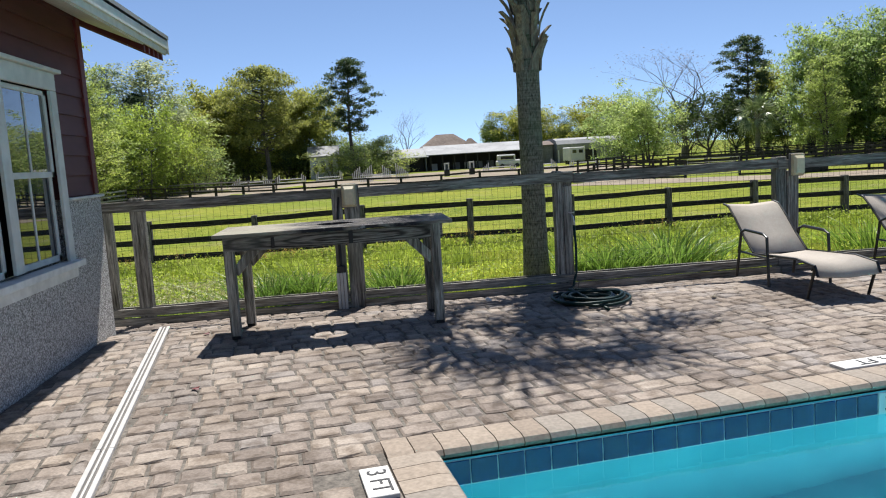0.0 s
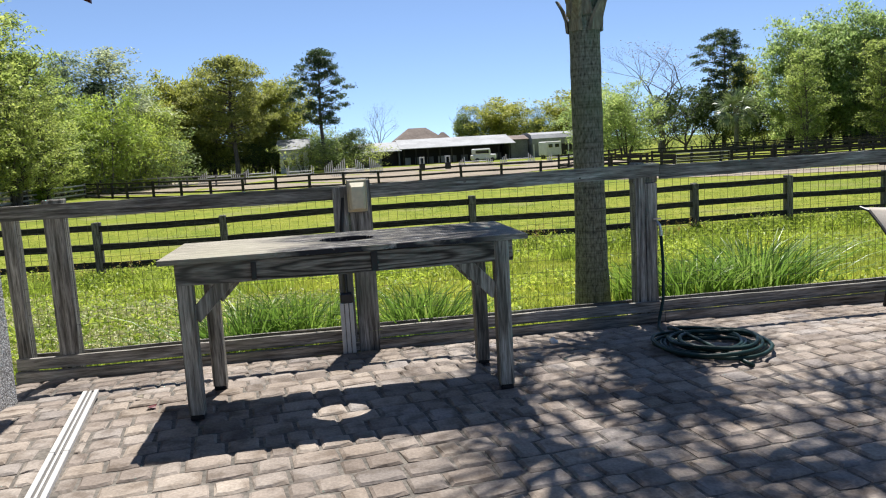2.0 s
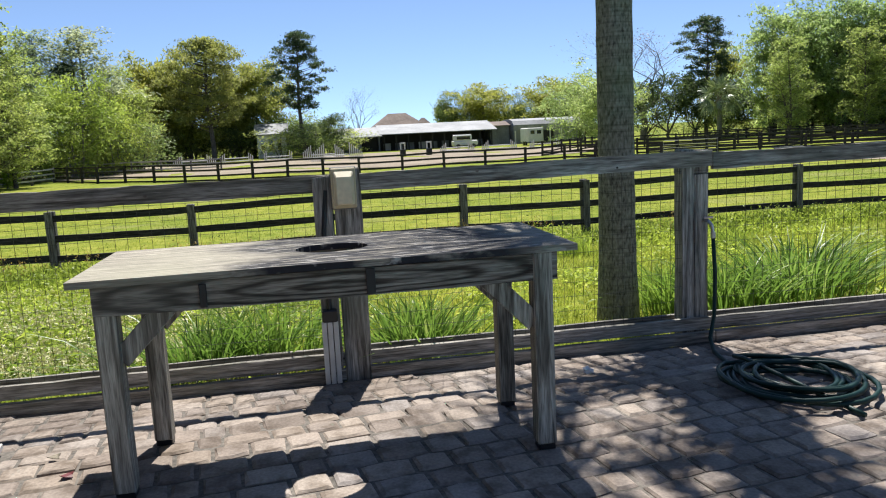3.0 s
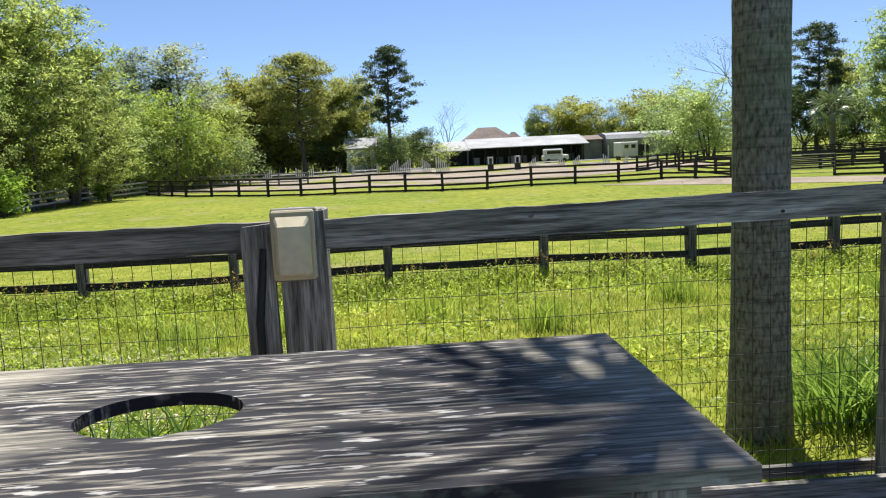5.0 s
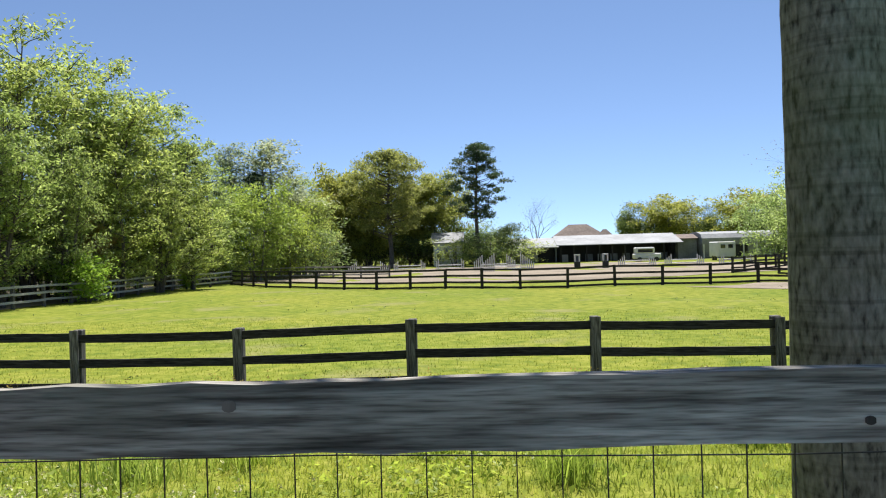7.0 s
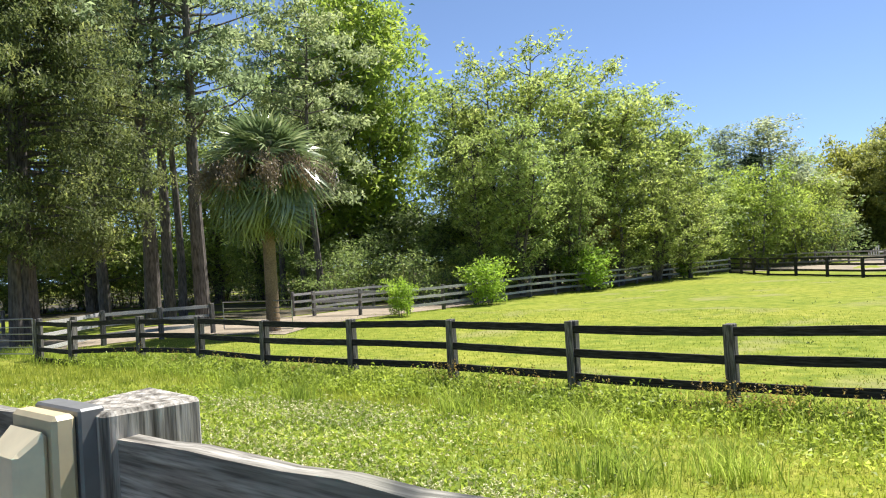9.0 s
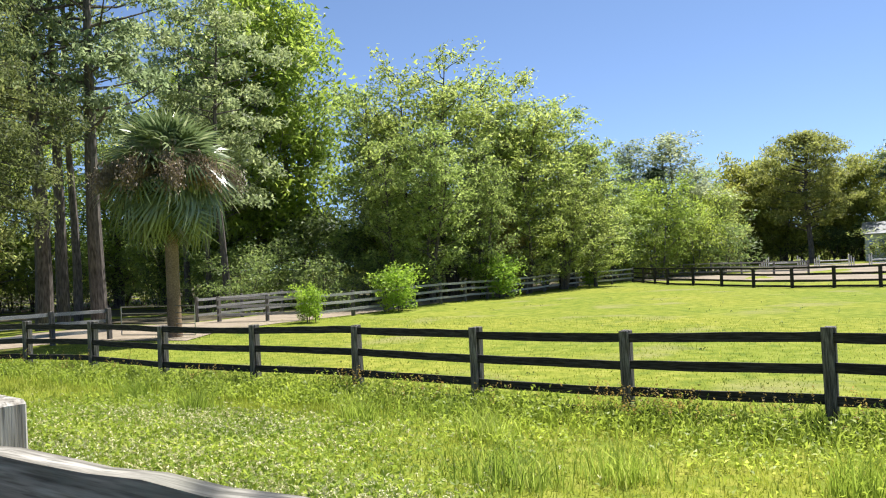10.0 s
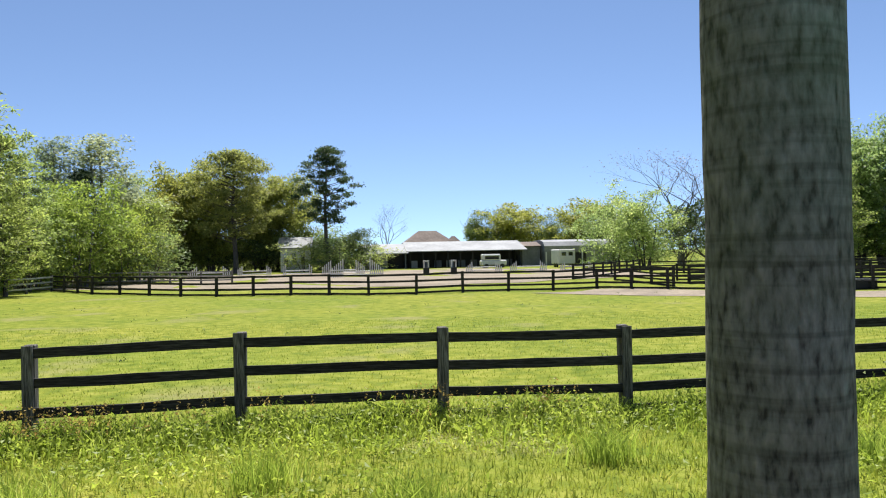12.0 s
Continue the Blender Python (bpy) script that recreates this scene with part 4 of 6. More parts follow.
def patio_bits():
    rng = random.Random(12)
    t = None
    bm = bmesh.new()
    bmesh.ops.create_icosphere(bm, subdivisions=2, radius=0.035, matrix=Matrix.Translation((1.27, 7.3, -0.05)))
    for v in bm.verts:
        v.co.x += rng.uniform(-0.012, 0.012)
        v.co.z = -0.06 + (v.co.z + 0.05) * 0.8 + rng.uniform(-0.01, 0.01)
    o = part("stone", bm, WHITE)
    tagged(o, "small whitish broken shell lump on the pavers", "stone")
    for i, (x, y) in enumerate(((-1.62, 6.45), (-1.35, 4.6), (-1.75, 6.7), (3.35, 6.2), (2.9, 5.2))):
        bm = bmesh.new()
        vs = [bm.verts.new((x + 0.04 * math.cos(a) * (1 if k % 2 else 0.6), y + 0.025 * math.sin(a), 0.012 + 0.008 * math.sin(a * 2))) for k, a in enumerate(2 * math.pi * j / 8 for j in range(8))]
        bm.faces.new(vs)
        r = bmesh.ops.extrude_face_region(bm, geom=bm.faces[:])
        for e in r["geom"]:
            if isinstance(e, bmesh.types.BMVert):
                e.co.z += 0.003
        o = part("fallen_leaf", bm, RED_TRIM if i < 2 else BOOT)
        tagged(o, "small dry brown leaf on the pavers", "leaf", "fallen leaves on the patio")
    for i in range(3):
        x, y = 3.4 + i * 0.3, 6.3 - i * 0.7
        o = part("twig", tube(bmesh.new(), [(x, y, 0.014), (x + 0.12, y - 0.03, 0.018), (x + 0.24, y - 0.1, 0.014)], 0.003, 5), BARK)
        tagged(o, "thin dry twig on the pavers", "twig", "twigs on the patio")


patio_bits()


# ---- paddock fences ----
def rail_fence(name, points, label, heights, height, rail_mat, post_mat, rail_h=0.13, posts=0.13, front=-1, group="", solid=False, end_post=True, batten=False):
    """Posts at the points, with boards between them."""
    t = thing(name, (0, 0, 0), label, "fence", group)
    rng = random.Random(len(points) * 7 + int(abs(points[0][0]) * 10))
    places = []
    for i, (x, y) in enumerate(points):
        z = field_z(x, y)
        j = min(i, len(points) - 2)
        a = math.atan2(points[j + 1][1] - points[j][1], points[j + 1][0] - points[j][0])
        places.append((Vector((x, y, z)), a))
        top = height + rng.uniform(-0.03, 0.03)
        bm = box(bmesh.new(), (-posts / 2, -posts / 2, -0.1), (posts / 2, posts / 2, top), 0.01)
        p = part("post", bm, post_mat, t)
        p.location, p.rotation_euler = (x, y, z), (rng.uniform(-0.015, 0.015), rng.uniform(-0.02, 0.02), a)
        if batten:
            w = rng.uniform(0.062, 0.072)
            bm = box(bmesh.new(), (-w, -posts / 2 - 0.072, -0.1), (w, -posts / 2 - 0.038, top - rng.uniform(-0.01, 0.03)), 0.006)
            q = part("batten", bm, post_mat, t)
            q.location, q.rotation_euler = (x, y, z), (0, rng.uniform(-0.02, 0.02), a)
    for (p, a), (q, b) in zip(places, places[1:]):
        n = Vector((-math.sin(a), math.cos(a), 0)) * front * (posts / 2 + 0.018) * -1
        for h in heights:
            aa, bb = p + Vector((0, 0, h + rng.uniform(-0.015, 0.015))) + n, q + Vector((0, 0, h + rng.uniform(-0.015, 0.015))) + n
            c, L = (aa + bb) / 2, (bb - aa).length
            bm = wobble_board(bmesh.new(), (-L / 2, 0, 0), (L / 2, 0, 0), 0.034, rail_h, rng.random(), 0.012, 6)
            r = part("rail", bm, rail_mat, t)
            d = (bb - aa).normalized()
            r.matrix_local = Matrix.Translation(c) @ d.to_track_quat("X", "Z").to_matrix().to_4x4()
    return t


def along(points, step):
    out, carry = [points[0]], 0.0
    for a, b in zip(points, points[1:]):
        a, b = Vector(a), Vector(b)
        L = (b - a).length
        n = max(1, round(L / step))
        out += [tuple(a.lerp(b, (k + 1) / n)) for k in range(n)]
    return out


H4, H3 = (0.08, 0.38, 0.76, 1.13), (0.35, 0.72, 1.08)
mid = [(-22.6, 16.6), (-20.6, 16.7), (-18.15, 17.42)] + [(x, 17.62) for x in (-15.6, -12.98, -10.1, -7.5, -5.04, -2.57, -0.005, 2.64, 5.22, 7.77, 10.09)] + [(12.6 + 2.5 * k, 17.62) for k in range(10)]
rail_fence("paddock_fence", mid, "dark weathered four-board paddock fence across the meadow", H4, 1.24, FENCE_DARK, FENCE_POST, 0.125, 0.13, 1, batten=True)
rail_fence("lane_fence", along([(-27.2, 31.0), (-24.2, 31.2), (-22.3, 32.4), (-22.4, 40.0), (-21.8, 52), (-21.5, 62), (-20.0, 67.5)], 2.5), "pale weathered board fence beside the dirt lane", H3, 1.2, FENCE_PALE, FENCE_POST, 0.12, 0.15, 1)
rail_fence("far_paddock_fence", along([(-20.0, 67.5), (-15, 60.5), (-8.2, 55), (3, 50.7), (16.7, 51.1), (21.4, 46.6)], 2.5), "dark four-board fence closing the far side of the paddock", H4, 1.2, FENCE_DARK, FENCE_DARK, 0.12, 0.15)
rail_fence("east_paddock_fence", along([(25.0, 46.3), (35.1, 39.2), (52, 27)], 2.5), "dark four-board fence along the sandy track", H4, 1.25, FENCE_DARK, FENCE_DARK, 0.12, 0.15)
rail_fence("back_lane_fence", along([(-28.8, 31.0), (-28.6, 70), (-22, 80), (-8, 76)], 2.8), "weathered board fence along the wood's edge", H3, 1.2, FENCE_PALE, FENCE_POST, 0.12, 0.14, 1)
rail_fence("pen_fence", along([(-22.6, 16.6), (-25.1, 19.7), (-25.0, 24.0)], 2.4), "grey weathered board fence of the side pen", H3, 1.2, FENCE_PALE, FENCE_POST, 0.12, 0.15)
rail_fence("roadside_fence", along([(-35, 20), (-60, 24.5), (-78, 38)], 2.7), "weathered board fence under the pines", H3, 1.2, FENCE_PALE, FENCE_POST, 0.12, 0.14)
rail_fence("wood_fence", along([(-62, 52), (-38, 46), (-30, 46)], 2.6), "weathered board fence in front of the dark wood", H3, 1.15, FENCE_PALE, FENCE_POST, 0.12, 0.14)
for pts in ([(26, 60), (60, 46)], [(24, 54), (46, 60), (75, 50)], [(30, 74), (80, 62)], [(20, 66), (34, 86)], [(44, 84), (95, 74)], [(22, 52), (22, 62)]):
    rail_fence("far_fence", along(pts, 3.0), "dark board fence of the far paddocks", H4, 1.25, FENCE_DARK, FENCE_DARK, 0.12, 0.16, group="far paddock fences")


def tube_gate(a, b, label, z0=0.15):
    a, b = Vector(a), Vector(b)
    d = b - a
    t = thing("metal_gate", (a.x, a.y, field_z(a.x, a.y)), label, "gate", "metal gates", math.atan2(d.y, d.x))
    L = d.length
    bm = tube(bmesh.new(), [(0.05, 0, z0), (0.05, 0, 1.2), (L - 0.05, 0, 1.2), (L - 0.05, 0, z0), (0.05, 0, z0)], 0.022, 6)
    part("gate_frame", bm, STEEL, t)
    for k in range(4):
        z = z0 + 0.2 + 0.2 * k
        part("bar", tube(bmesh.new(), [(0.05, 0, z), (L - 0.05, 0, z)], 0.016, 6), STEEL, t)


tube_gate((21.5, 46.6), (25.0, 46.2), "galvanised tube gate in the far paddock fence")
tube_gate((-27.4, 15.4), (-22.75, 16.5), "galvanised tube gate beside the paddock corner")
tube_gate((-24.6, 24.2), (-21.0, 24.8), "rusty open tube gate by the palm")


# ---- far buildings ----
def gable(bm, x0, x1, y0, y1, eave, ridge):
    ym = (y0 + y1) / 2
    vs = [bm.verts.new(c) for c in ((x0, y0, eave), (x1, y0, eave), (x1, ym, ridge), (x0, ym, ridge), (x0, y1, eave), (x1, y1, eave))]
    lo = [bm.verts.new(v.co - Vector((0, 0, 0.12))) for v in vs]
    for q in ((0, 1, 2, 3), (3, 2, 5, 4)):
        bm.faces.new([vs[i] for i in q])
        bm.faces.new([lo[i] for i in q][::-1])
    for a, b in ((0, 1), (1, 2), (2, 5), (5, 4), (4, 3), (3, 0)):
        bm.faces.new((vs[a], lo[a], lo[b], vs[b]))
    bmesh.ops.recalc_face_normals(bm, faces=bm.faces[:])
    return bm


GZ = -0.9


def barns():
    t = thing("stable_barn", (0, 0, GZ), "long open-fronted stable with a pale metal roof", "barn")
    x0, x1, y0, y1 = 12.5, 30.5, 126.0, 138.0
    part("roof", gable(bmesh.new(), x0 - 0.6, x1 + 0.8, y0 - 1.5, y1, 2.75, 4.3), METAL_ROOF, t)
    part("wall", boxes(((x0, y1 - 0.3, 0), (x1, y1, 2.7)), ((x0, y0 + 3.5, 0), (x0 + 0.2, y1, 2.7)), ((x1 - 0.2, y0 + 3.5, 0), (x1, y1, 2.7)), ((x0, y0 + 5, 0), (x1, y0 + 5.2, 2.7))), DARK, t)
    for k in range(10):
        x = x0 + 0.1 + k * (x1 - x0 - 0.2) / 9
        part("pillar", boxes(((x - 0.1, y0 - 1.2, 0), (x + 0.1, y0 - 1.0, 2.75))), FENCE_DARK, t)
    for k in range(9):
        x = x0 + 1.2 + k * 2.0
        part("stall_door", boxes(((x - 0.6, y0 + 4.9, 0), (x + 0.6, y0 + 4.98, 1.2)), bevel=0.01), GREY_METAL if k % 3 else WHITE, t)
    t = thing("side_stable", (0, 0, GZ), "lower stable wing with a white metal roof", "barn")
    part("roof", gable(bmesh.new(), 4.8, 12.2, 124.0, 136.0, 2.5, 4.0), METAL_ROOF, t)
    part("wall", boxes(((5.3, 126, 0), (9, 126.2, 2.5)), ((5.3, 126.2, 0), (5.5, 136, 2.5)), ((11.8, 126, 0), (12.0, 136, 2.5)), ((5.3, 135.8, 0), (12, 136, 2.5))), GREY_METAL, t)
    part("doorway", boxes(((9.1, 127, 0), (11.7, 127.2, 2.4))), DARK, t)
    t = thing("left_shed", (0, 0, GZ), "small white-roofed outbuilding behind the pine", "barn")
    part("roof", gable(bmesh.new(), -2.4, 3.2, 128, 134, 2.6, 3.9), METAL_ROOF, t)
    part("wall", boxes(((-2.0, 128.4, 0), (3.0, 133.6, 2.6))), GREY_METAL, t)
    t = thing("white_house", (0, 0, GZ), "white house front with tall windows behind the trees", "house")
    part("wall", boxes(((-7.0, 120, 0), (-2.8, 126, 3.6))), WHITE, t)
    part("roof", gable(bmesh.new(), -7.4, -2.4, 119.5, 126.5, 3.6, 5.2), METAL_ROOF, t)
    for x in (-6.2, -5.0, -3.8):
        w = part("window", boxes(((x - 0.35, 119.95, 1.0), (x + 0.35, 119.99, 2.8))), TRIM, t)
        part("pane", boxes(((x - 0.28, 119.93, 1.07), (x + 0.28, 119.945, 2.73))), GLASS, w)
    t = thing("grey_barn", (0, 0, GZ), "grey metal arched shed with open lean-to", "barn")
    bm = bmesh.new()
    prof = [(126.0, 2.2), (126.0, 3.2), (126.8, 3.9), (129, 4.25), (132, 4.25), (134.2, 3.9), (135, 3.2), (135, 2.2)]
    a = [bm.verts.new((34.5, y, z)) for y, z in prof]
    b = [bm.verts.new((47.0, y, z)) for y, z in prof]
    for k in range(len(prof) - 1):
        bm.faces.new((a[k], a[k + 1], b[k + 1], b[k]))
    bm.faces.new(a)
    bm.faces.new(b[::-1])
    part("roof", bm, METAL_ROOF, t)
    part("wall", boxes(((34.6, 126.2, 0), (46.9, 126.4, 2.3)), ((34.6, 126.4, 0), (34.8, 135, 3.0)), ((46.7, 126.4, 0), (46.9, 135, 3.0)), ((34.6, 134.8, 0), (46.9, 135, 3.0))), GREY_METAL, t)
    for k in range(7):
        x = 34.7 + k * 2.02
        part("pillar", boxes(((x - 0.08, 125.6, 0), (x + 0.08, 125.8, 2.25))), WHITE, t)
    part("door", boxes(((39.0, 126.1, 0), (41.5, 126.18, 2.1))), DARK, t)
    t = thing("connecting_wall", (0, 0, GZ), "small grey building between the barns", "barn")
    part("wall", boxes(((31.0, 128, 0), (34.3, 133, 3.3))), GREY_METAL, t)
    part("roof", gable(bmesh.new(), 30.9, 34.4, 127.5, 133.5, 3.3, 4.0), FAR_ROOF, t)
    # trailer and van
    t = thing("horse_trailer", (33.3, 112, GZ), "white horse trailer with dark windows", "trailer")
    part("body", boxes(((-1.2, -2, 0.5), (1.2, 2, 2.6)), bevel=0.12), WHITE, t)
    for x in (-0.5, 0.5):
        part("window", boxes(((x - 0.3, -2.03, 1.7), (x + 0.3, -2.003, 2.2))), GLASS, t)
    for y in (-0.6, 0.4):
        for x in (-1.1, 1.1):
            part("wheel", tube(bmesh.new(), [(x - 0.1, y, 0.35), (x + 0.1, y, 0.35)], 0.35, 14), BLACK, t)
    t = thing("van", (24.3, 118, GZ), "white van parked in front of the stable", "car")
    bm = boxes(((-1.9, -1, 0.4), (1.9, 1, 1.2)), ((-1.7, -0.95, 1.2), (1.0, 0.95, 2.1)), bevel=0.15)
    part("body", bm, WHITE, t)
    part("window", boxes(((-1.4, -0.975, 1.35), (0.7, -0.955, 1.85))), GLASS, t)
    for x in (-1.2, 1.2):
        for y in (-0.95, 0.95):
            part("wheel", tube(bmesh.new(), [(x, y - 0.1, 0.34), (x, y + 0.1, 0.34)], 0.34, 14), BLACK, t)
    t = thing("distant_house", (0, 0, -1), "brown hip-roofed house beyond the barns", "house")
    part("wall", boxes(((17.0, 188, 0), (30, 200, 3.2)), ((27.5, 186.5, 0), (31.0, 190, 4.4))), BRICKISH, t)
    bm = bmesh.new()
    for (xa, xb, ya, yb, e, r, inset) in ((16.3, 30.8, 187.2, 201, 4.2, 8.1, 5.0), (27.0, 31.6, 186, 192, 4.4, 6.6, 1.9)):
        ym = (ya + yb) / 2
        v = [bm.verts.new(c) for c in ((xa, ya, e), (xb, ya, e), (xb, yb, e), (xa, yb, e), (xa + inset, ym, r), (xb - inset, ym, r))]
        for q in ((0, 1, 5, 4), (1, 2, 5), (2, 3, 4, 5), (3, 0, 4), (3, 2, 1, 0)):
            bm.faces.new([v[i] for i in q])
    part("roof", bm, FAR_ROOF, t)
    part("window", boxes(((28.4, 186.45, 2.6), (30.0, 186.49, 3.8))), GLASS, t)
    t = thing("run_in_shed", (-24.5, 128, GZ), "dark open shelter under the oaks", "shed")
    part("roof", boxes(((-3, -2, 2.1), (3, 2, 2.25))), GREY_METAL, t)
    part("wall", boxes(((-2.8, 1.6, 0), (2.8, 1.8, 2.1)), ((-2.8, -1.8, 0), (-2.6, 1.6, 2.1)), ((2.6, -1.8, 0), (2.8, 1.6, 2.1))), DARK, t)


barns()


def jump(x, y, n, h, label, kind=0):
    t = thing("show_jump", (x, y, field_z(x, y) + 0.03), label, "jump", "white jumps in the arena")
    for s in (-1, 1):
        if kind == 0:
            for k in range(n):
                px = s * 1.4 + s * k * 0.22
                part("picket", boxes(((px - 0.05, -0.05, 0), (px + 0.05, 0.05, h - 0.18 * k)), bevel=0.01), WHITE, t)
            part("bar", boxes(((min(s * 1.4, s * (1.4 + 0.22 * (n - 1))) - 0.02, -0.02, 0.3), (max(s * 1.4, s * (1.4 + 0.22 * (n - 1))) + 0.02, 0.02, 0.36))), WHITE, t)
        else:
            part("pillar", boxes(((s * 1.5 - 0.3, -0.3, 0), (s * 1.5 + 0.3, 0.3, 0.75)), bevel=0.02), DARK, t)
            part("panel", boxes(((s * 1.5 - 0.28, -0.2, 0.76), (s * 1.5 - 0.18, 0.2, 1.5)), ((s * 1.5 + 0.18, -0.2, 0.76), (s * 1.5 + 0.28, 0.2, 1.5)), ((s * 1.5 - 0.3, -0.2, 1.4), (s * 1.5 + 0.3, 0.2, 1.55)), bevel=0.01), WHITE, t)
    if kind == 0:
        for z in (0.25, 0.6):
            part("pole", tube(bmesh.new(), [(-1.4, 0, z), (1.4, 0, z + 0.02)], 0.05, 8), WHITE, t)


for i, (x, y, n, h, k) in enumerate(((-12.5, 92, 5, 1.3, 0), (-8.2, 96, 3, 1.2, 0), (-3.4, 97, 2, 1.3, 0), (3.2, 86, 7, 1.9, 0), (1.9, 92, 5, 1.7, 0), (12.2, 88, 0, 1.5, 1), (18, 93, 4, 1.2, 0), (22.5, 90, 4, 1.2, 0), (27.5, 88, 3, 1.1, 0))):
    jump(x, y, n, h, "dark low jump pillars with white panels" if k else "white wooden show jump with slatted wings on the arena", k)


def trough(x, y, label):
    t = thing("water_trough", (x, y, field_z(x, y)), label, "trough", "dark water troughs")
    bm = boxes(((-1.0, -0.35, 0), (1.0, 0.35, 0.5)), bevel=0.06)
    part("tub", bm, DARK, t)
    part("rim", boxes(((-1.03, -0.38, 0.5), (1.03, -0.3, 0.55)), ((-1.03, 0.3, 0.5), (1.03, 0.38, 0.55)), bevel=0.01), GREY_METAL, t)


trough(28.5, 44.0, "low dark water trough by the gate")
trough(32.0, 40.4, "dark water trough against the paddock fence")


# ---- trees ----
def limb(bm, rng, p, d, length, r, depth, tips, bend=0.25, split=3, sides=6, shrink=0.62):
    """A limb that forks; the ends are kept in tips."""
    pts, radii = [p.copy()], [r]
    q, n = p.copy(), 4
    for i in range(n):
        d = (d + Vector((rng.uniform(-bend, bend), rng.uniform(-bend, bend), rng.uniform(-bend * 0.4, bend * 0.6)))).normalized()
        q = q + d * (length / n)
        pts.append(q.copy())
        radii.append(r * (1 - 0.45 * (i + 1) / n))
    tube(bm, pts, radii, sides if depth > 0 else 4, False)
    if depth == 0:
        tips.append(pts[-1])
        return
    for k in range(split):
        a = rng.uniform(0, 2 * math.pi)
        spread = rng.uniform(0.45, 0.95)
        nd = (d + Vector((math.cos(a), math.sin(a), rng.uniform(-0.1, 0.5))) * spread).normalized()
        start = pts[-1] if k == 0 else pts[rng.randint(2, n)]
        limb(bm, rng, start, nd, length * rng.uniform(0.55, 0.8), radii[-1] * 0.75, depth - 1, tips, bend, split, max(4, sides - 1), shrink)


def tri_cloud(rng, centres, spread, per, size, droop=0.0, flat=1.3):
    """As leaf_cloud, but three-cornered leaves for trees far off."""
    c = np.repeat(np.asarray(centres), per, axis=0)
    n = len(c)
    p = c + rng.normal(size=(n, 3)) * np.asarray(spread)
    a = rng.normal(size=(n, 3))
    a /= np.linalg.norm(a, axis=1)[:, None]
    b = np.cross(a, rng.normal(size=(n, 3)) * flat + np.array([0, 0, 1.0]))
    b /= np.linalg.norm(b, axis=1)[:, None] + 1e-9
    a[:, 2] -= droop
    s = size * rng.uniform(0.55, 1.4, size=(n, 1))
    v = np.stack([p - a * s, p + b * s * 0.75, p + a * s], 1).reshape(-1, 3)
    return v, np.arange(n * 3).reshape(-1, 3)


def leaf_cloud(rng, centres, spread, per, size, droop=0.0, flat=1.3):
    """Small bent leaves scattered round centres: vertices and faces."""
    c = np.repeat(np.asarray(centres), per, axis=0)
    n = len(c)
    off = rng.normal(size=(n, 3)) * np.asarray(spread)
    p = c + off
    a = rng.normal(size=(n, 3))
    a /= np.linalg.norm(a, axis=1)[:, None]
    up = rng.normal(size=(n, 3)) * flat + np.array([0, 0, 1.0])
    b = np.cross(a, up)
    b /= np.linalg.norm(b, axis=1)[:, None] + 1e-9
    a[:, 2] -= droop
    s = size * rng.uniform(0.55, 1.4, size=(n, 1))
    v = np.stack([p - a * s, p + b * s * 0.5, p + a * s, p - b * s * 0.5], 1).reshape(-1, 3)
    f = np.arange(n * 4).reshape(-1, 4)
    return v, f


def crown_centres(rng, lobes, count):
    """Clump centres in the outer part of each lobe (x, y, z, rx, rz)."""
    out = []
    w = np.array([l[3] ** 2 for l in lobes])
    for l, k in zip(lobes, (w / w.sum() * count).astype(int) + 1):
        d = rng.normal(size=(k, 3))
        d /= np.linalg.norm(d, axis=1)[:, None]
        r = rng.uniform(0.45, 1.0, size=(k, 1)) ** 0.5
        out.append(np.array(l[:3]) + d * r * np.array([l[3], l[3], l[4]]))
    return np.concatenate(out)


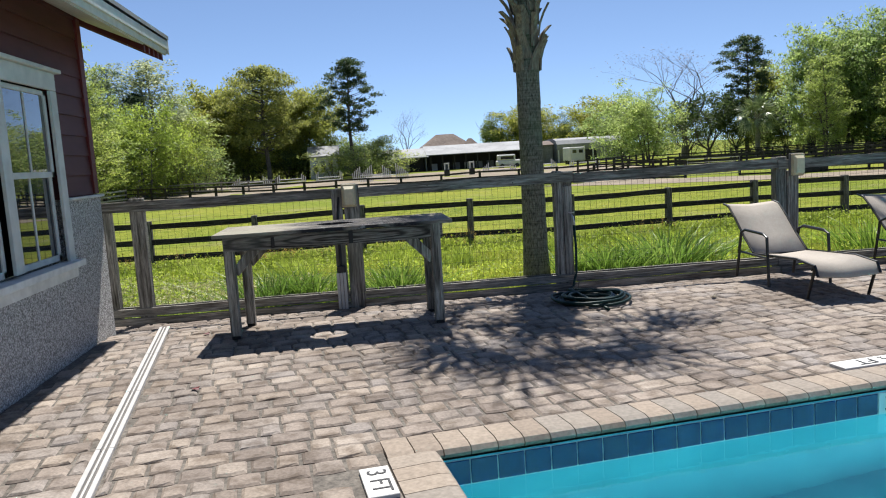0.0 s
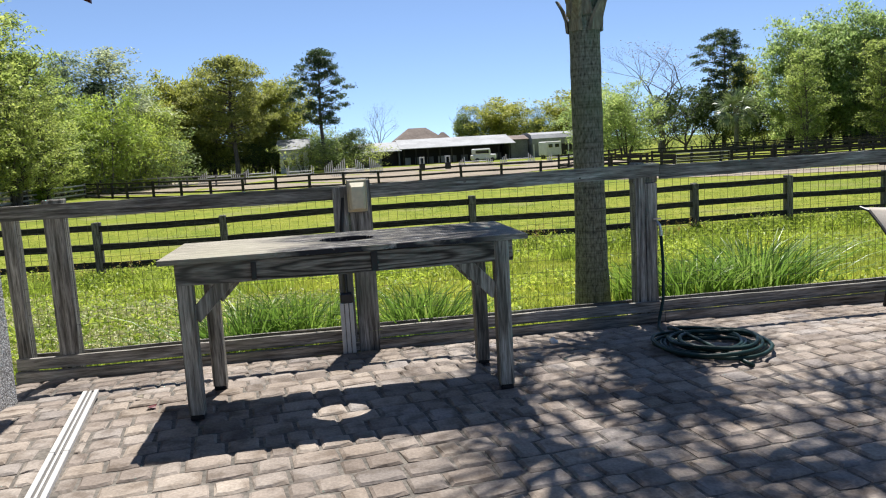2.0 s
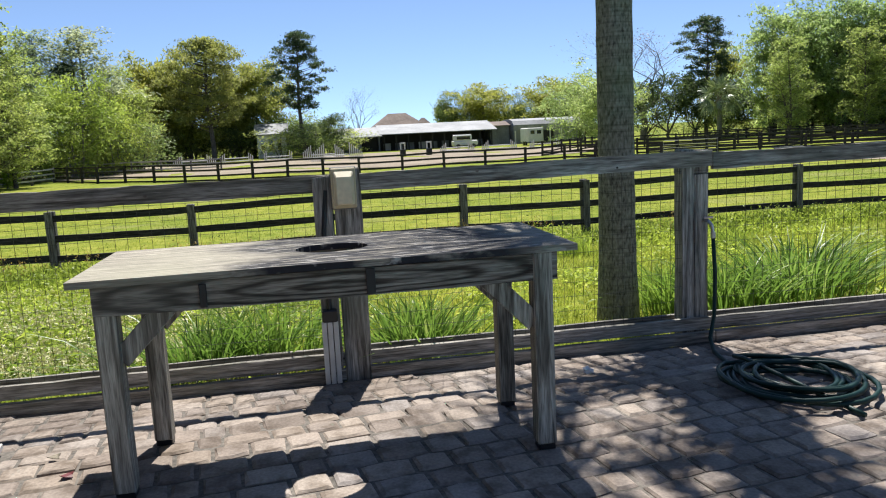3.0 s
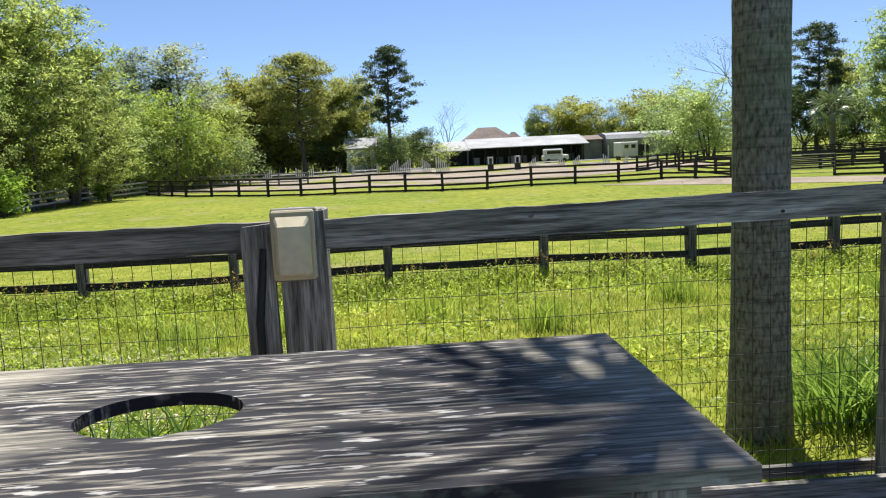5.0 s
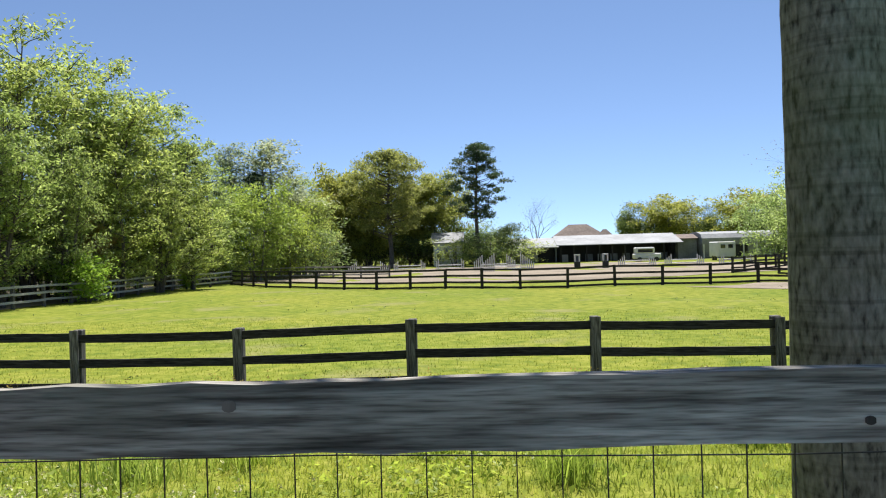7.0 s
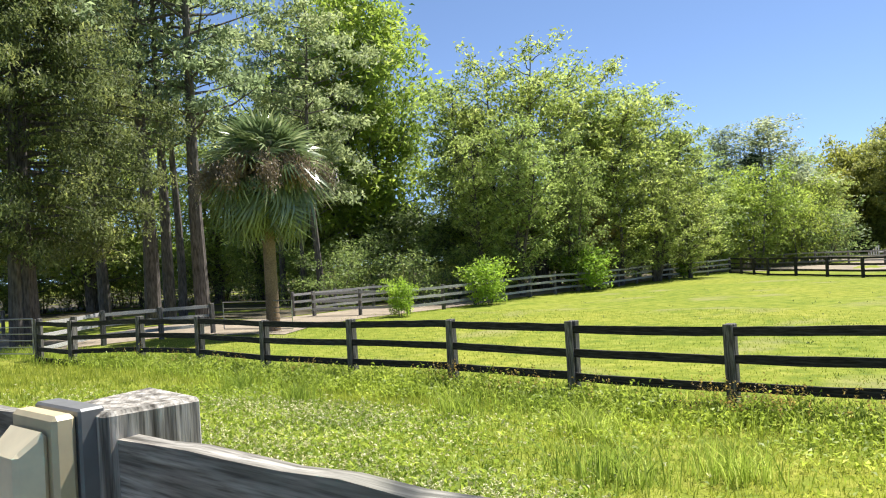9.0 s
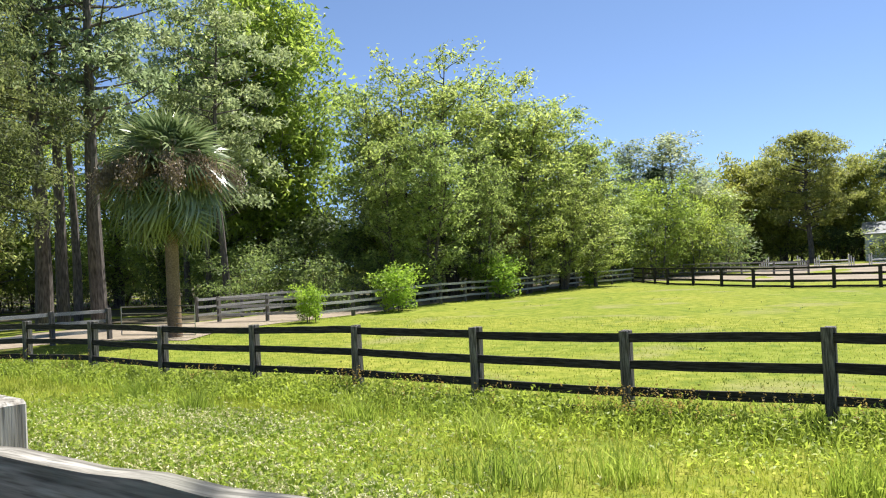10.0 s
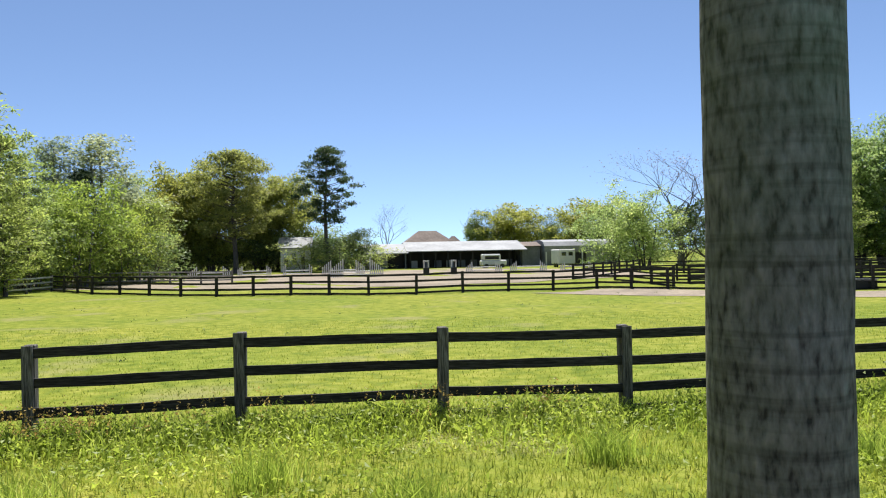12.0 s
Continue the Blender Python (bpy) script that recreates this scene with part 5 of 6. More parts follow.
def broad_tree(name, label, h, r, seed, leaves, bark=BARK, base=0.25, clumps=260, per=32, size=0.13, loose=0.35, lobes_n=9, trunk_r=None, category="tree", ragged=False):
    """A broad-leaved tree of its own height, at the origin."""
    rng, rr = np.random.default_rng(seed), random.Random(seed)
    t = thing(name, (0, 0, 0), label, category)
    bm, tips = bmesh.new(), []
    tr = trunk_r or h * 0.018
    lean = [Vector((rr.uniform(-0.2, 0.2), rr.uniform(-0.2, 0.2), h * base * k / 3)) for k in range(4)]
    lean[0] = Vector((0, 0, -0.1))
    tube(bm, lean, [tr * 1.35, tr * 1.05, tr, tr * 0.95], 9, False)
    deep = 2 if h > 5 else 1
    for k in range(5):
        a = 2 * math.pi * k / 5 + rr.uniform(-0.5, 0.5)
        d = Vector((math.cos(a), math.sin(a), rr.uniform(0.9, 1.8))).normalized()
        limb(bm, rr, lean[-1] - Vector((0, 0, rr.uniform(0, 0.1 * h * base))), d, r * 0.75, tr * 0.55, deep, tips)
    limb(bm, rr, lean[-1], Vector((0, 0, 1)), h * (1 - base) * 0.4, tr * 0.7, deep, tips)
    part("trunk", bm, bark, t)
    zc, rz = h * (1 + base) / 2, h * (1 - base) / 2
    lobes = [(0, 0, zc, r * 0.62, rz * 0.7)]
    for k in range(lobes_n):
        a, u = rr.uniform(0, 2 * math.pi), rr.uniform(-0.75, 0.85)
        m = math.sqrt(1 - u * u) * 0.66
        lobes.append((math.cos(a) * r * m, math.sin(a) * r * m, zc + u * rz * 0.72, r * rr.uniform(0.26, 0.42), rz * rr.uniform(0.2, 0.34)))
    if ragged:
        lobes = []
        for k in range(lobes_n * 2):
            u = (k + rr.random()) / (lobes_n * 2)
            wide = r * (0.35 + 0.65 * math.sin(math.pi * min(1.0, 0.22 + 0.72 * u))) * (1 - 0.35 * u)
            a, m = rr.uniform(0, 2 * math.pi), rr.uniform(0.15, 0.8)
            lobes.append((math.cos(a) * wide * m, math.sin(a) * wide * m, h * (base + (0.97 - base) * u), r * rr.uniform(0.16, 0.36), h * rr.uniform(0.05, 0.13)))
    v, f = tri_cloud(rng, crown_centres(rng, lobes, clumps), (loose * r * 0.2, loose * r * 0.2, loose * r * 0.14), per * 2, size * 0.66)
    mesh_part("crown", array_mesh("crown", v, f), leaves, t)
    return t


def hardwood(name, label, h, r, seed, leaves, bark=PALE_BARK, low=0.06, arms=46, per=26, size=0.17, puff=0.36, stems=2, flat=0.75, skew=1.0, steep=1.0):
    """A slender wood-edge tree: leaders, rising arms and leaf tufts strung along them."""
    rng, rr = np.random.default_rng(seed), random.Random(seed)
    t = thing(name, (0, 0, 0), label, "tree")
    bm, tufts = bmesh.new(), []
    lines = []
    for k in range(stems):
        a = 2 * math.pi * k / stems + rr.uniform(-0.6, 0.6)
        out = 0.0 if k == 0 else r * rr.uniform(0.25, 0.45)
        top = h * (0.9 if k == 0 else rr.uniform(0.66, 0.84))
        line = [Vector((math.cos(a) * (0.15 * k + out * u) + 0.012 * h * math.sin(5 * u + seed + k), math.sin(a) * (0.15 * k + out * u) + 0.012 * h * math.cos(4 * u + seed), top * u - (0.1 if u == 0 else 0))) for u in (0, 0.15, 0.3, 0.45, 0.6, 0.75, 0.9, 1.0)]
        tube(bm, line, [h * 0.0115 * (1.1 - u) for u in (0, 0.15, 0.3, 0.45, 0.6, 0.75, 0.9, 1.0)], 7, False)
        lines.append((line, top))
    for k in range(arms):
        line, top = lines[k % stems]
        u = low + (0.99 - low) * ((k + rr.random()) / arms) ** 0.9
        i = min(6, int(u * 7))
        p = line[i].lerp(line[i + 1], u * 7 - i)
        reach = r * (0.22 + 0.78 * math.sin(math.pi * min(1.0, 0.2 + 0.76 * u)) ** skew) * rr.uniform(0.55, 1.1)
        a, rise = k * 2.4 + rr.uniform(-0.4, 0.4), min(1.0, rr.uniform(0.15, 0.75) * (0.5 + u) * steep)
        pts = [p]
        for j in range(1, 5):
            q = j / 4
            pts.append(p + Vector((math.cos(a + 0.25 * q) * reach * q, math.sin(a + 0.25 * q) * reach * q, reach * rise * q ** 1.3)) + Vector((rr.uniform(-1, 1), rr.uniform(-1, 1), rr.uniform(-1, 1))) * reach * 0.06)
        tube(bm, pts, [h * 0.0042 * (1 - u * 0.5) * w for w in (1, 0.75, 0.5, 0.32, 0.12)], 4, False)
        for j in range(2 + int(reach * 2.1)):
            q = rr.uniform(0.22, 1.05) * 4
            i = min(3, int(q))
            c = pts[i].lerp(pts[i + 1], q - i)
            side = Vector((rr.uniform(-1, 1), rr.uniform(-1, 1), rr.uniform(-0.4, 0.75))) * (0.28 + 0.14 * reach)
            tufts.append(tuple(c + side))
            if j % 2 == 0:
                tube(bm, [c, c + side], [0.018, 0.006], 3, False)
    part("trunk", bm, bark, t)
    v, f = tri_cloud(rng, tufts, (puff, puff, puff * 0.6), per, size, 0.0, flat)
    mesh_part("crown", array_mesh("crown", v, f), leaves, t)
    return t


def pine(name, label, h, r, seed, base=0.45, clumps=90, per=55, size=0.12, leaves=None, trunk_r=None, puffs=4, wide_at=0.35):
    """A pine: a straight trunk, rising limbs and flat-bottomed needle masses with gaps between."""
    rng, rr = np.random.default_rng(seed), random.Random(seed)
    t = thing(name, (0, 0, 0), label, "tree")
    bm = bmesh.new()
    tr = trunk_r or h * 0.016
    line = [Vector((0.15 * math.sin(k * 0.9 + seed), 0.12 * math.cos(k * 0.7), h * 0.96 * k / 8 - (0.1 if k == 0 else 0))) for k in range(9)]
    tube(bm, line, [tr * (1.15 - 0.95 * k / 8) for k in range(9)], 9)
    centres = []
    for k in range(clumps):
        f = (k + rr.random()) / clumps
        z = h * (base + (0.98 - base) * f)
        if f < wide_at:
            full = 0.62 + 0.38 * f / wide_at
        else:
            full = math.cos(0.5 * math.pi * ((f - wide_at) / (1.03 - wide_at)) ** 1.5)
        reach = r * (0.12 + 0.88 * full) * rr.uniform(0.3, 1.05)
        a = k * 2.4 + rr.uniform(-0.5, 0.5)
        i = min(7, int(z / (h * 0.96) * 8))
        stem = line[i].lerp(line[i + 1], min(1.0, z / (h * 0.96) * 8 - i))
        end = Vector((math.cos(a) * reach, math.sin(a) * reach, z + reach * 0.22))
        start = Vector((stem.x, stem.y, z - reach * 0.12))
        mid_p = start.lerp(end, 0.5) + Vector((rr.uniform(-0.1, 0.1), rr.uniform(-0.1, 0.1), -0.05)) * reach
        tube(bm, [start, mid_p, end], [tr * 0.26, tr * 0.15, tr * 0.05], 5, False)
        big = rr.uniform(0.7, 1.25)
        for q in range(puffs):
            b, d = rr.uniform(0, 2 * math.pi), r * 0.17 * big * math.sqrt(rr.random())
            centres.append((end.x + math.cos(b) * d, end.y + math.sin(b) * d, end.z + rr.uniform(0, 0.07) * r * big))
    part("trunk", bm, BARK, t)
    v, f = tri_cloud(rng, centres, (r * 0.072, r * 0.072, r * 0.038), per, size, 0, 0.9)
    mesh_part("crown", array_mesh("crown", v, f), leaves or L_PINE, t)
    return t


def bare_tree(name, label, h, seed, spread=0.6):
    rr = random.Random(seed)
    t = thing(name, (0, 0, 0), label, "tree")
    bm, tips = bmesh.new(), []
    tube(bm, [(0, 0, -0.1), (0.1, 0, h * 0.15), (0, 0.1, h * 0.3)], [h * 0.02, h * 0.016, h * 0.013], 7, False)
    for k in range(5):
        a = 2 * math.pi * k / 5 + rr.uniform(-0.4, 0.4)
        limb(bm, rr, Vector((0, 0.1, h * rr.uniform(0.24, 0.3))), Vector((math.cos(a) * spread, math.sin(a) * spread, 1)).normalized(), h * 0.33, h * 0.008, 3, tips, 0.2, 3, 5)
    part("trunk", bm, PALE_BARK, t)
    v, f = leaf_cloud(np.random.default_rng(seed), [tuple(p) for p in tips], (0.35, 0.35, 0.3), 9, 0.05)
    mesh_part("twig_ends", array_mesh("twig_ends", v, f), L_DEAD, t)
    return t


EYE = Vector((1.1, 7.4))


def place_at(az, dist):
    a = radians(az * 0.99 + 0.2)
    return EYE.x + math.sin(a) * dist, EYE.y + math.cos(a) * dist


used = set()


def plant(src, az, dist, el, own_h, turn=0.0, wide=1.0, label="", z=None):
    """Puts a tree where the direction, distance and top's elevation say."""
    x, y = place_at(az, dist)
    z = field_z(x, y) if z is None else z
    k = (1.45 + dist * math.tan(radians(el * 0.965)) - z) / own_h
    m = Matrix.Translation((x, y, z)) @ Matrix.Rotation(turn, 4, "Z") @ Matrix.Diagonal((k * wide, k * wide, k, 1))
    if src.name in used:
        o = copy_thing(src, m)
    else:
        used.add(src.name)
        src.matrix_basis = m
        o = src
    if label:
        o["label"] = label
    return o


rt = random.Random(77)
A1 = hardwood("hardwood_tree", "tall spring-green hardwood with loose fine foliage", 16, 3.6, 11, L_MID, BARK, 0.1, arms=96, per=22, size=0.135, stems=3, puff=0.27, steep=1.7)
A2 = hardwood("hardwood_tree", "slender pale green hardwood at the wood's edge", 15, 3.1, 12, L_SPRING, BARK, 0.08, arms=84, per=22, size=0.13, puff=0.27, steep=1.6)
A3 = hardwood("hardwood_tree", "bright yellow-green young-leaved tree above the others", 17, 4.2, 13, L_BRIGHT, low=0.1, arms=64, size=0.16, puff=0.42, per=34)
A10 = hardwood("poplar_tree", "airy pale grey-green poplar at the wood's end", 15, 2.2, 51, L_POPLAR, PALE_BARK, 0.3, arms=60, per=24, size=0.13, puff=0.3, stems=2, steep=2.0)
A11 = hardwood("poplar_tree", "tall plume-shaped fresh green poplar beyond the track", 16, 3.5, 52, L_FRESH, BARK, 0.04, arms=90, per=26, size=0.2, puff=0.42, stems=3, steep=2.2, skew=0.6)
A4 = broad_tree("oak_tree", "large dark spreading oak with a dense crown", 14, 7.0, 14, L_OAK, BARK, 0.2, 480, 26, 0.24, 0.4, 14)
A5 = hardwood("oak_tree", "yellowing oak at the edge of the far wood", 12, 4.8, 15, L_YELLOW, BARK, 0.1, 46, 30, 0.22, 0.5, 3, 0.75, 0.6)
A6 = hardwood("willow_tree", "light green rounded tree by the paddock corner", 9, 4.6, 16, L_BRIGHT, PALE_BARK, 0.03, 50, 30, 0.14, 0.4, 4, 0.75, 0.55)
A7 = broad_tree("evergreen_oak", "very dark dense evergreen oak", 11, 5.0, 17, L_DARK, BARK, 0.1, 170, 14, 0.32, 0.4, 10)
A8 = hardwood("orange_tree", "orange-tinged spring tree in front of the wood", 9, 4.0, 18, L_ORANGE, BARK, 0.06, 40, 26, 0.14, 0.35, 3, 0.8, 0.7)
P1 = pine("pine_tree", "tall dark pine with rounded needle masses and sky between them", 17, 4.1, 21, 0.36, 70, 60, 0.15, wide_at=0.3)
P2 = pine("pine_tree", "slim dark pine among pale poplars", 14, 2.9, 22, 0.2, 90, 40, 0.13, wide_at=0.2)
P3 = pine("pine_tree", "broad olive-green pine with a rounded crown and dark trunk", 15, 5.6, 23, 0.27, 110, 55, 0.17, L_OLIVE, 0.3, 4, 0.3)
A9 = hardwood("willow_tree", "rounded mid-green tree beside the sandy track", 9, 4.6, 46, L_FRESH, BARK, 0.06, 50, 30, 0.15, 0.4, 4, 0.75, 0.55)
B1 = bare_tree("bare_tree", "leafless grey tree with fine twigs", 11, 31, 0.7)
S1 = hardwood("shrub", "leafy green understorey shrub at the wood's edge", 3.4, 2.2, 41, L_MID, BARK, 0.03, 22, 18, 0.1, 0.26, 4, 0.8, 0.6)
S2 = hardwood("shrub", "mixed green understorey shrub at the wood's edge", 4.2, 2.3, 42, L_UNDER, BARK, 0.03, 24, 20, 0.105, 0.28, 4, 0.8, 0.6)
S3 = hardwood("shrub", "bright yellow-green bush by the lane fence", 2.2, 0.95, 43, L_BUSH, BARK, 0.05, 26, 40, 0.085, 0.2, 4, 0.7, 0.6)

# the wood on the left, its outline first
for src, h, az, d, el, w in (
        (A3, 17, -50.5, 56, 18.4, 1.1), (A3, 17, -47.6, 58, 19.4, 1.0), (A3, 17, -44.8, 58, 17.6, 0.9), (A2, 15, -39.2, 50, 15.0, 1.2), (A1, 16, -36.8, 50, 16.6, 1.1),
        (A1, 16, -33.4, 51, 16.4, 1.15), (A2, 15, -30.8, 54, 15.2, 1.15), (A1, 16, -28.3, 55, 14.4, 1.1), (A2, 15, -26.0, 58, 12.8, 1.2), (A1, 16, -24.2, 60, 11.4, 1.1),
        (P2, 14, -22.9, 64, 8.6, 1.1), (A2, 15, -21.2, 66, 7.4, 1.1), (A10, 15, -19.4, 80, 9.4, 1.4), (P2, 14, -17.9, 78, 8.0, 0.9), (A10, 15, -16.6, 80, 9.7, 1.3), (A10, 15, -14.9, 82, 6.6, 1.1), (A2, 15, -14.4, 84, 6.4, 1.1),
        (A6, 9, -20.6, 70, 5.6, 1.0), (A6, 9, -18.0, 72, 5.7, 1.0), (A6, 9, -15.4, 76, 4.4, 0.9), (A2, 15, -13.4, 84, 4.7, 1.4),
        (A1, 16, -51.5, 58, 14.8, 1.1), (A2, 15, -54.5, 60, 15.5, 1.2), (A1, 16, -57.5, 62, 12.5, 1.1), (A3, 17, -62.0, 66, 10.5, 1.1), (A1, 16, -66, 62, 15.5, 1.2), (A2, 15, -70, 64, 16.0, 1.3), (A1, 16, -75, 62, 16.5, 1.2),
        (A2, 15, -34.8, 44, 11.5, 1.0), (A1, 16, -31.0, 47, 9.5, 0.9), (A8, 9, -29.1, 50, 3.6, 0.7), (A2, 15, -38.0, 44, 10.5, 0.9), (A2, 15, -27.4, 51, 8.2, 1.1), (A1, 16, -24.8, 54, 7.2, 1.1), (A2, 15, -22.6, 58, 6.4, 1.2),
        (A7, 11, -35.5, 56, 7.0, 1.2), (A7, 11, -39.0, 52, 6.5, 1.2), (A7, 11, -43.5, 56, 7.5, 1.2), (A7, 11, -31.5, 58, 7.0, 1.2), (A7, 11, -49, 66, 5.0, 1.3), (A7, 11, -57, 70, 5.0, 1.4), (A7, 11, -66, 70, 5.0, 1.4),
        # beyond the arena
        (A5, 12, -12.6, 118, 5.5, 1.0), (A5, 12, -10.8, 120, 6.0, 1.0), (P3, 15, -7.7, 112, 7.9, 1.0), (A5, 12, -4.6, 122, 5.2, 0.95), (A5, 12, -3.0, 126, 5.4, 0.7), (A5, 12, -11.4, 125, 5.0, 1.2),
        (P1, 17, -0.9, 112, 8.35, 1.1), (A7, 11, 1.5, 112, 3.3, 0.75), (A7, 11, -5.8, 128, 2.9, 1.4), (A7, 11, -9.6, 128, 2.9, 1.4),
        (B1, 11, 3.6, 150, 4.0, 0.9), (A4, 14, 11.6, 168, 3.9, 0.85), (A5, 12, 13.4, 165, 3.3, 1.5), (A4, 14, 15.2, 172, 3.6, 0.9), (A4, 14, 17.4, 170, 3.5, 0.85), (A5, 12, 18.8, 160, 3.5, 1.4), (A4, 14, 20.3, 150, 4.2, 0.9), (A2, 15, 10.2, 175, 2.9, 0.8), (A4, 14, 22.3, 150, 3.6, 0.9),
        (A9, 9, 23.0, 98, 4.3, 1.15), (A9, 9, 20.9, 112, 3.6, 1.05), (B1, 11, 25.6, 108, 6.3, 1.9), (A7, 11, 27.4, 104, 5.8, 0.95), (A7, 11, 25.8, 112, 3.8, 1.1), (A7, 11, 29.4, 106, 4.6, 1.1), (A7, 11, 31.6, 104, 4.4, 1.1), (P1, 17, 30.2, 108, 7.1, 0.95), (A5, 12, 31.6, 112, 4.9, 0.8), (A7, 11, 33.0, 104, 3.4, 0.8),
        (A11, 16, 34.8, 92, 8.2, 1.0), (A11, 16, 37.2, 96, 8.9, 1.0), (A11, 16, 39.6, 92, 9.4, 1.0), (A11, 16, 41.8, 94, 8.4, 1.1), (A11, 16, 43.8, 92, 8.2, 1.1), (P1, 17, 44.6, 97, 9.0, 0.9), (A2, 15, 36.0, 84, 6.2, 1.0), (A2, 15, 40.8, 86, 6.4, 1.0), (A8, 9, 44.2, 70, 4.4, 0.9), (A2, 15, 47.5, 90, 8.0, 1.3), (A11, 16, 50, 88, 9.6, 1.2), (A11, 16, 46.6, 88, 9.2, 1.1), (A1, 16, 55, 85, 8.5, 1.2), (A1, 16, 36.3, 102, 6.4, 1.2), (A1, 16, 38.5, 101, 6.9, 1.2), (A9, 9, 40.6, 98, 5.6, 0.9), (A1, 16, 42.8, 101, 6.5, 1.2), (A9, 9, 45.6, 98, 5.6, 1.0), (A1, 16, 49.5, 97, 7.6, 1.2), (A1, 16, 53, 95, 7.8, 1.2), (A5, 12, -9.3, 119, 5.6, 0.9), (A5, 12, -5.8, 121, 5.3, 0.8), (A8, 9, 48.5, 68, 4.6, 1.0)):
    plant(src, az, d, el, h, rt.uniform(0, 6.28), w)
for k in range(66):
    f = k / 65
    az = -77 + f * 64
    d = 47 + 5 * math.sin(f * 9) + max(0, f - 0.55) * 62 + (12 if az < -52 else 0)
    if k % 2:
        d += 6
    src, h = ((S1, 3.4), (S2, 4.2), (S2, 4.2))[k % 3]
    plant(src, az + rt.uniform(-0.6, 0.6), d + rt.uniform(-2, 3), rt.uniform(0.2, 2.3) + (0.7 if k % 2 else 0), h, rt.uniform(0, 6.28), 1.1)
for k in range(14):
    plant(A7, -76 + k * 4.6, 74 + max(0, k - 8) * 5, rt.uniform(5.0, 7.5) - max(0, k - 8) * 0.9, 11, rt.uniform(0, 6.28), 1.25)
for k in range(26):
    az = -13 + k * 2.6
    if 4 < az < 22:
        continue
    plant((S1, S2)[k % 2], az, 118 + 10 * math.sin(k) - max(0, az - 25) * 0.9, rt.uniform(0.9, 1.5), (3.2, 4.2)[k % 2], rt.uniform(0, 6.28), 1.7)
for k in range(22):
    az = -13 + k * 0.68
    plant((S2, A7, S1)[k % 3], az, 121 + 3 * math.sin(k * 2.3), rt.uniform(1.5, 2.5), (4.2, 11, 3.4)[k % 3], rt.uniform(0, 6.28), 1.3)
for az, d, el, w in ((-37.6, 37.5, -0.1, 1.15), (-29.8, 46.5, 0.2, 1.2), (-44.3, 33.0, -1.3, 0.8), (-23.0, 58.5, -1.0, 1.0)):
    plant(S3, az, d, el, 2.2, rt.uniform(0, 6.28), w)


# ---- the near trees on the left ----
def tall_pine(x, y, h, tr, seed, label, crown_base=0.42):
    t = pine("loblolly_pine", label, h, 4.8, seed, crown_base, 40, 46, 0.16, L_LOBLOLLY, tr, 4, 0.3)
    t.location = (x, y, field_z(x, y))
    return t


for i, (az, d, h, tr) in enumerate(((-59.0, 38, 22, 0.34), (-61.2, 41, 21, 0.28), (-62.4, 39, 20, 0.36), (-60.4, 45, 23, 0.22), (-50.5, 45, 18, 0.2), (-65.6, 43, 20, 0.28), (-70.2, 34, 20, 0.32), (-53.0, 52, 18, 0.2), (-51.6, 48, 13, 0.16))):
    x, y = place_at(az, d)
    tall_pine(x, y, h, tr, 60 + i, "tall pine with a straight dark bare trunk beside the lane")


def cedar():
    x, y = place_at(-70.4, 32)
    rng, rr = np.random.default_rng(3), random.Random(3)
    t = thing("cedar_tree", (x, y, field_z(x, y)), "big dense olive-green cedar with drooping sprays", "tree")
    bm = bmesh.new()
    tube(bm, [(0, 0, -0.1), (0.2, 0, 4), (0, 0.2, 9), (0, 0, 14)], [0.3, 0.25, 0.16, 0.05], 9)
    tube(bm, [(1.2, -0.8, -0.1), (1.4, -0.8, 4), (1.0, -0.5, 10)], [0.25, 0.2, 0.05], 8)
    cs = []
    for k in range(250):
        z = 3.2 + 13.5 * ((k + rr.random()) / 250) ** 0.9
        reach = 5.6 * min(1.0, 0.62 + 0.12 * (z - 3.2)) * (1 - max(0, z - 8.5) / 13) * rr.uniform(0.72, 1.08)
        a = k * 2.4 + rr.uniform(-0.4, 0.4)
        out = Vector((math.cos(a), math.sin(a), 0))
        across = Vector((-out.y, out.x, 0))
        tube(bm, [Vector((0, 0, z + 0.3)), out * reach * 0.55 + Vector((0, 0, z + 0.35)), out * reach + Vector((0, 0, z - 0.15))], [0.07, 0.04, 0.012], 4, False)
        for q in range(10):
            u = rr.uniform(0.35, 1.05)
            side = rr.uniform(-0.55, 0.55) * (1.25 - u)
            cs.append(tuple(out * reach * u + across * side * 1.6 + Vector((0, 0, z + 0.3 - 0.5 * u * u - abs(side) * 0.4 + rr.uniform(-0.25, 0.1)))))
    part("trunk", bm, BARK, t)
    v, f = tri_cloud(rng, cs, (0.24, 0.24, 0.2), 64, 0.078, 0.5, 0.6)
    mesh_part("crown", array_mesh("crown", v, f), L_CEDAR, t)


cedar()


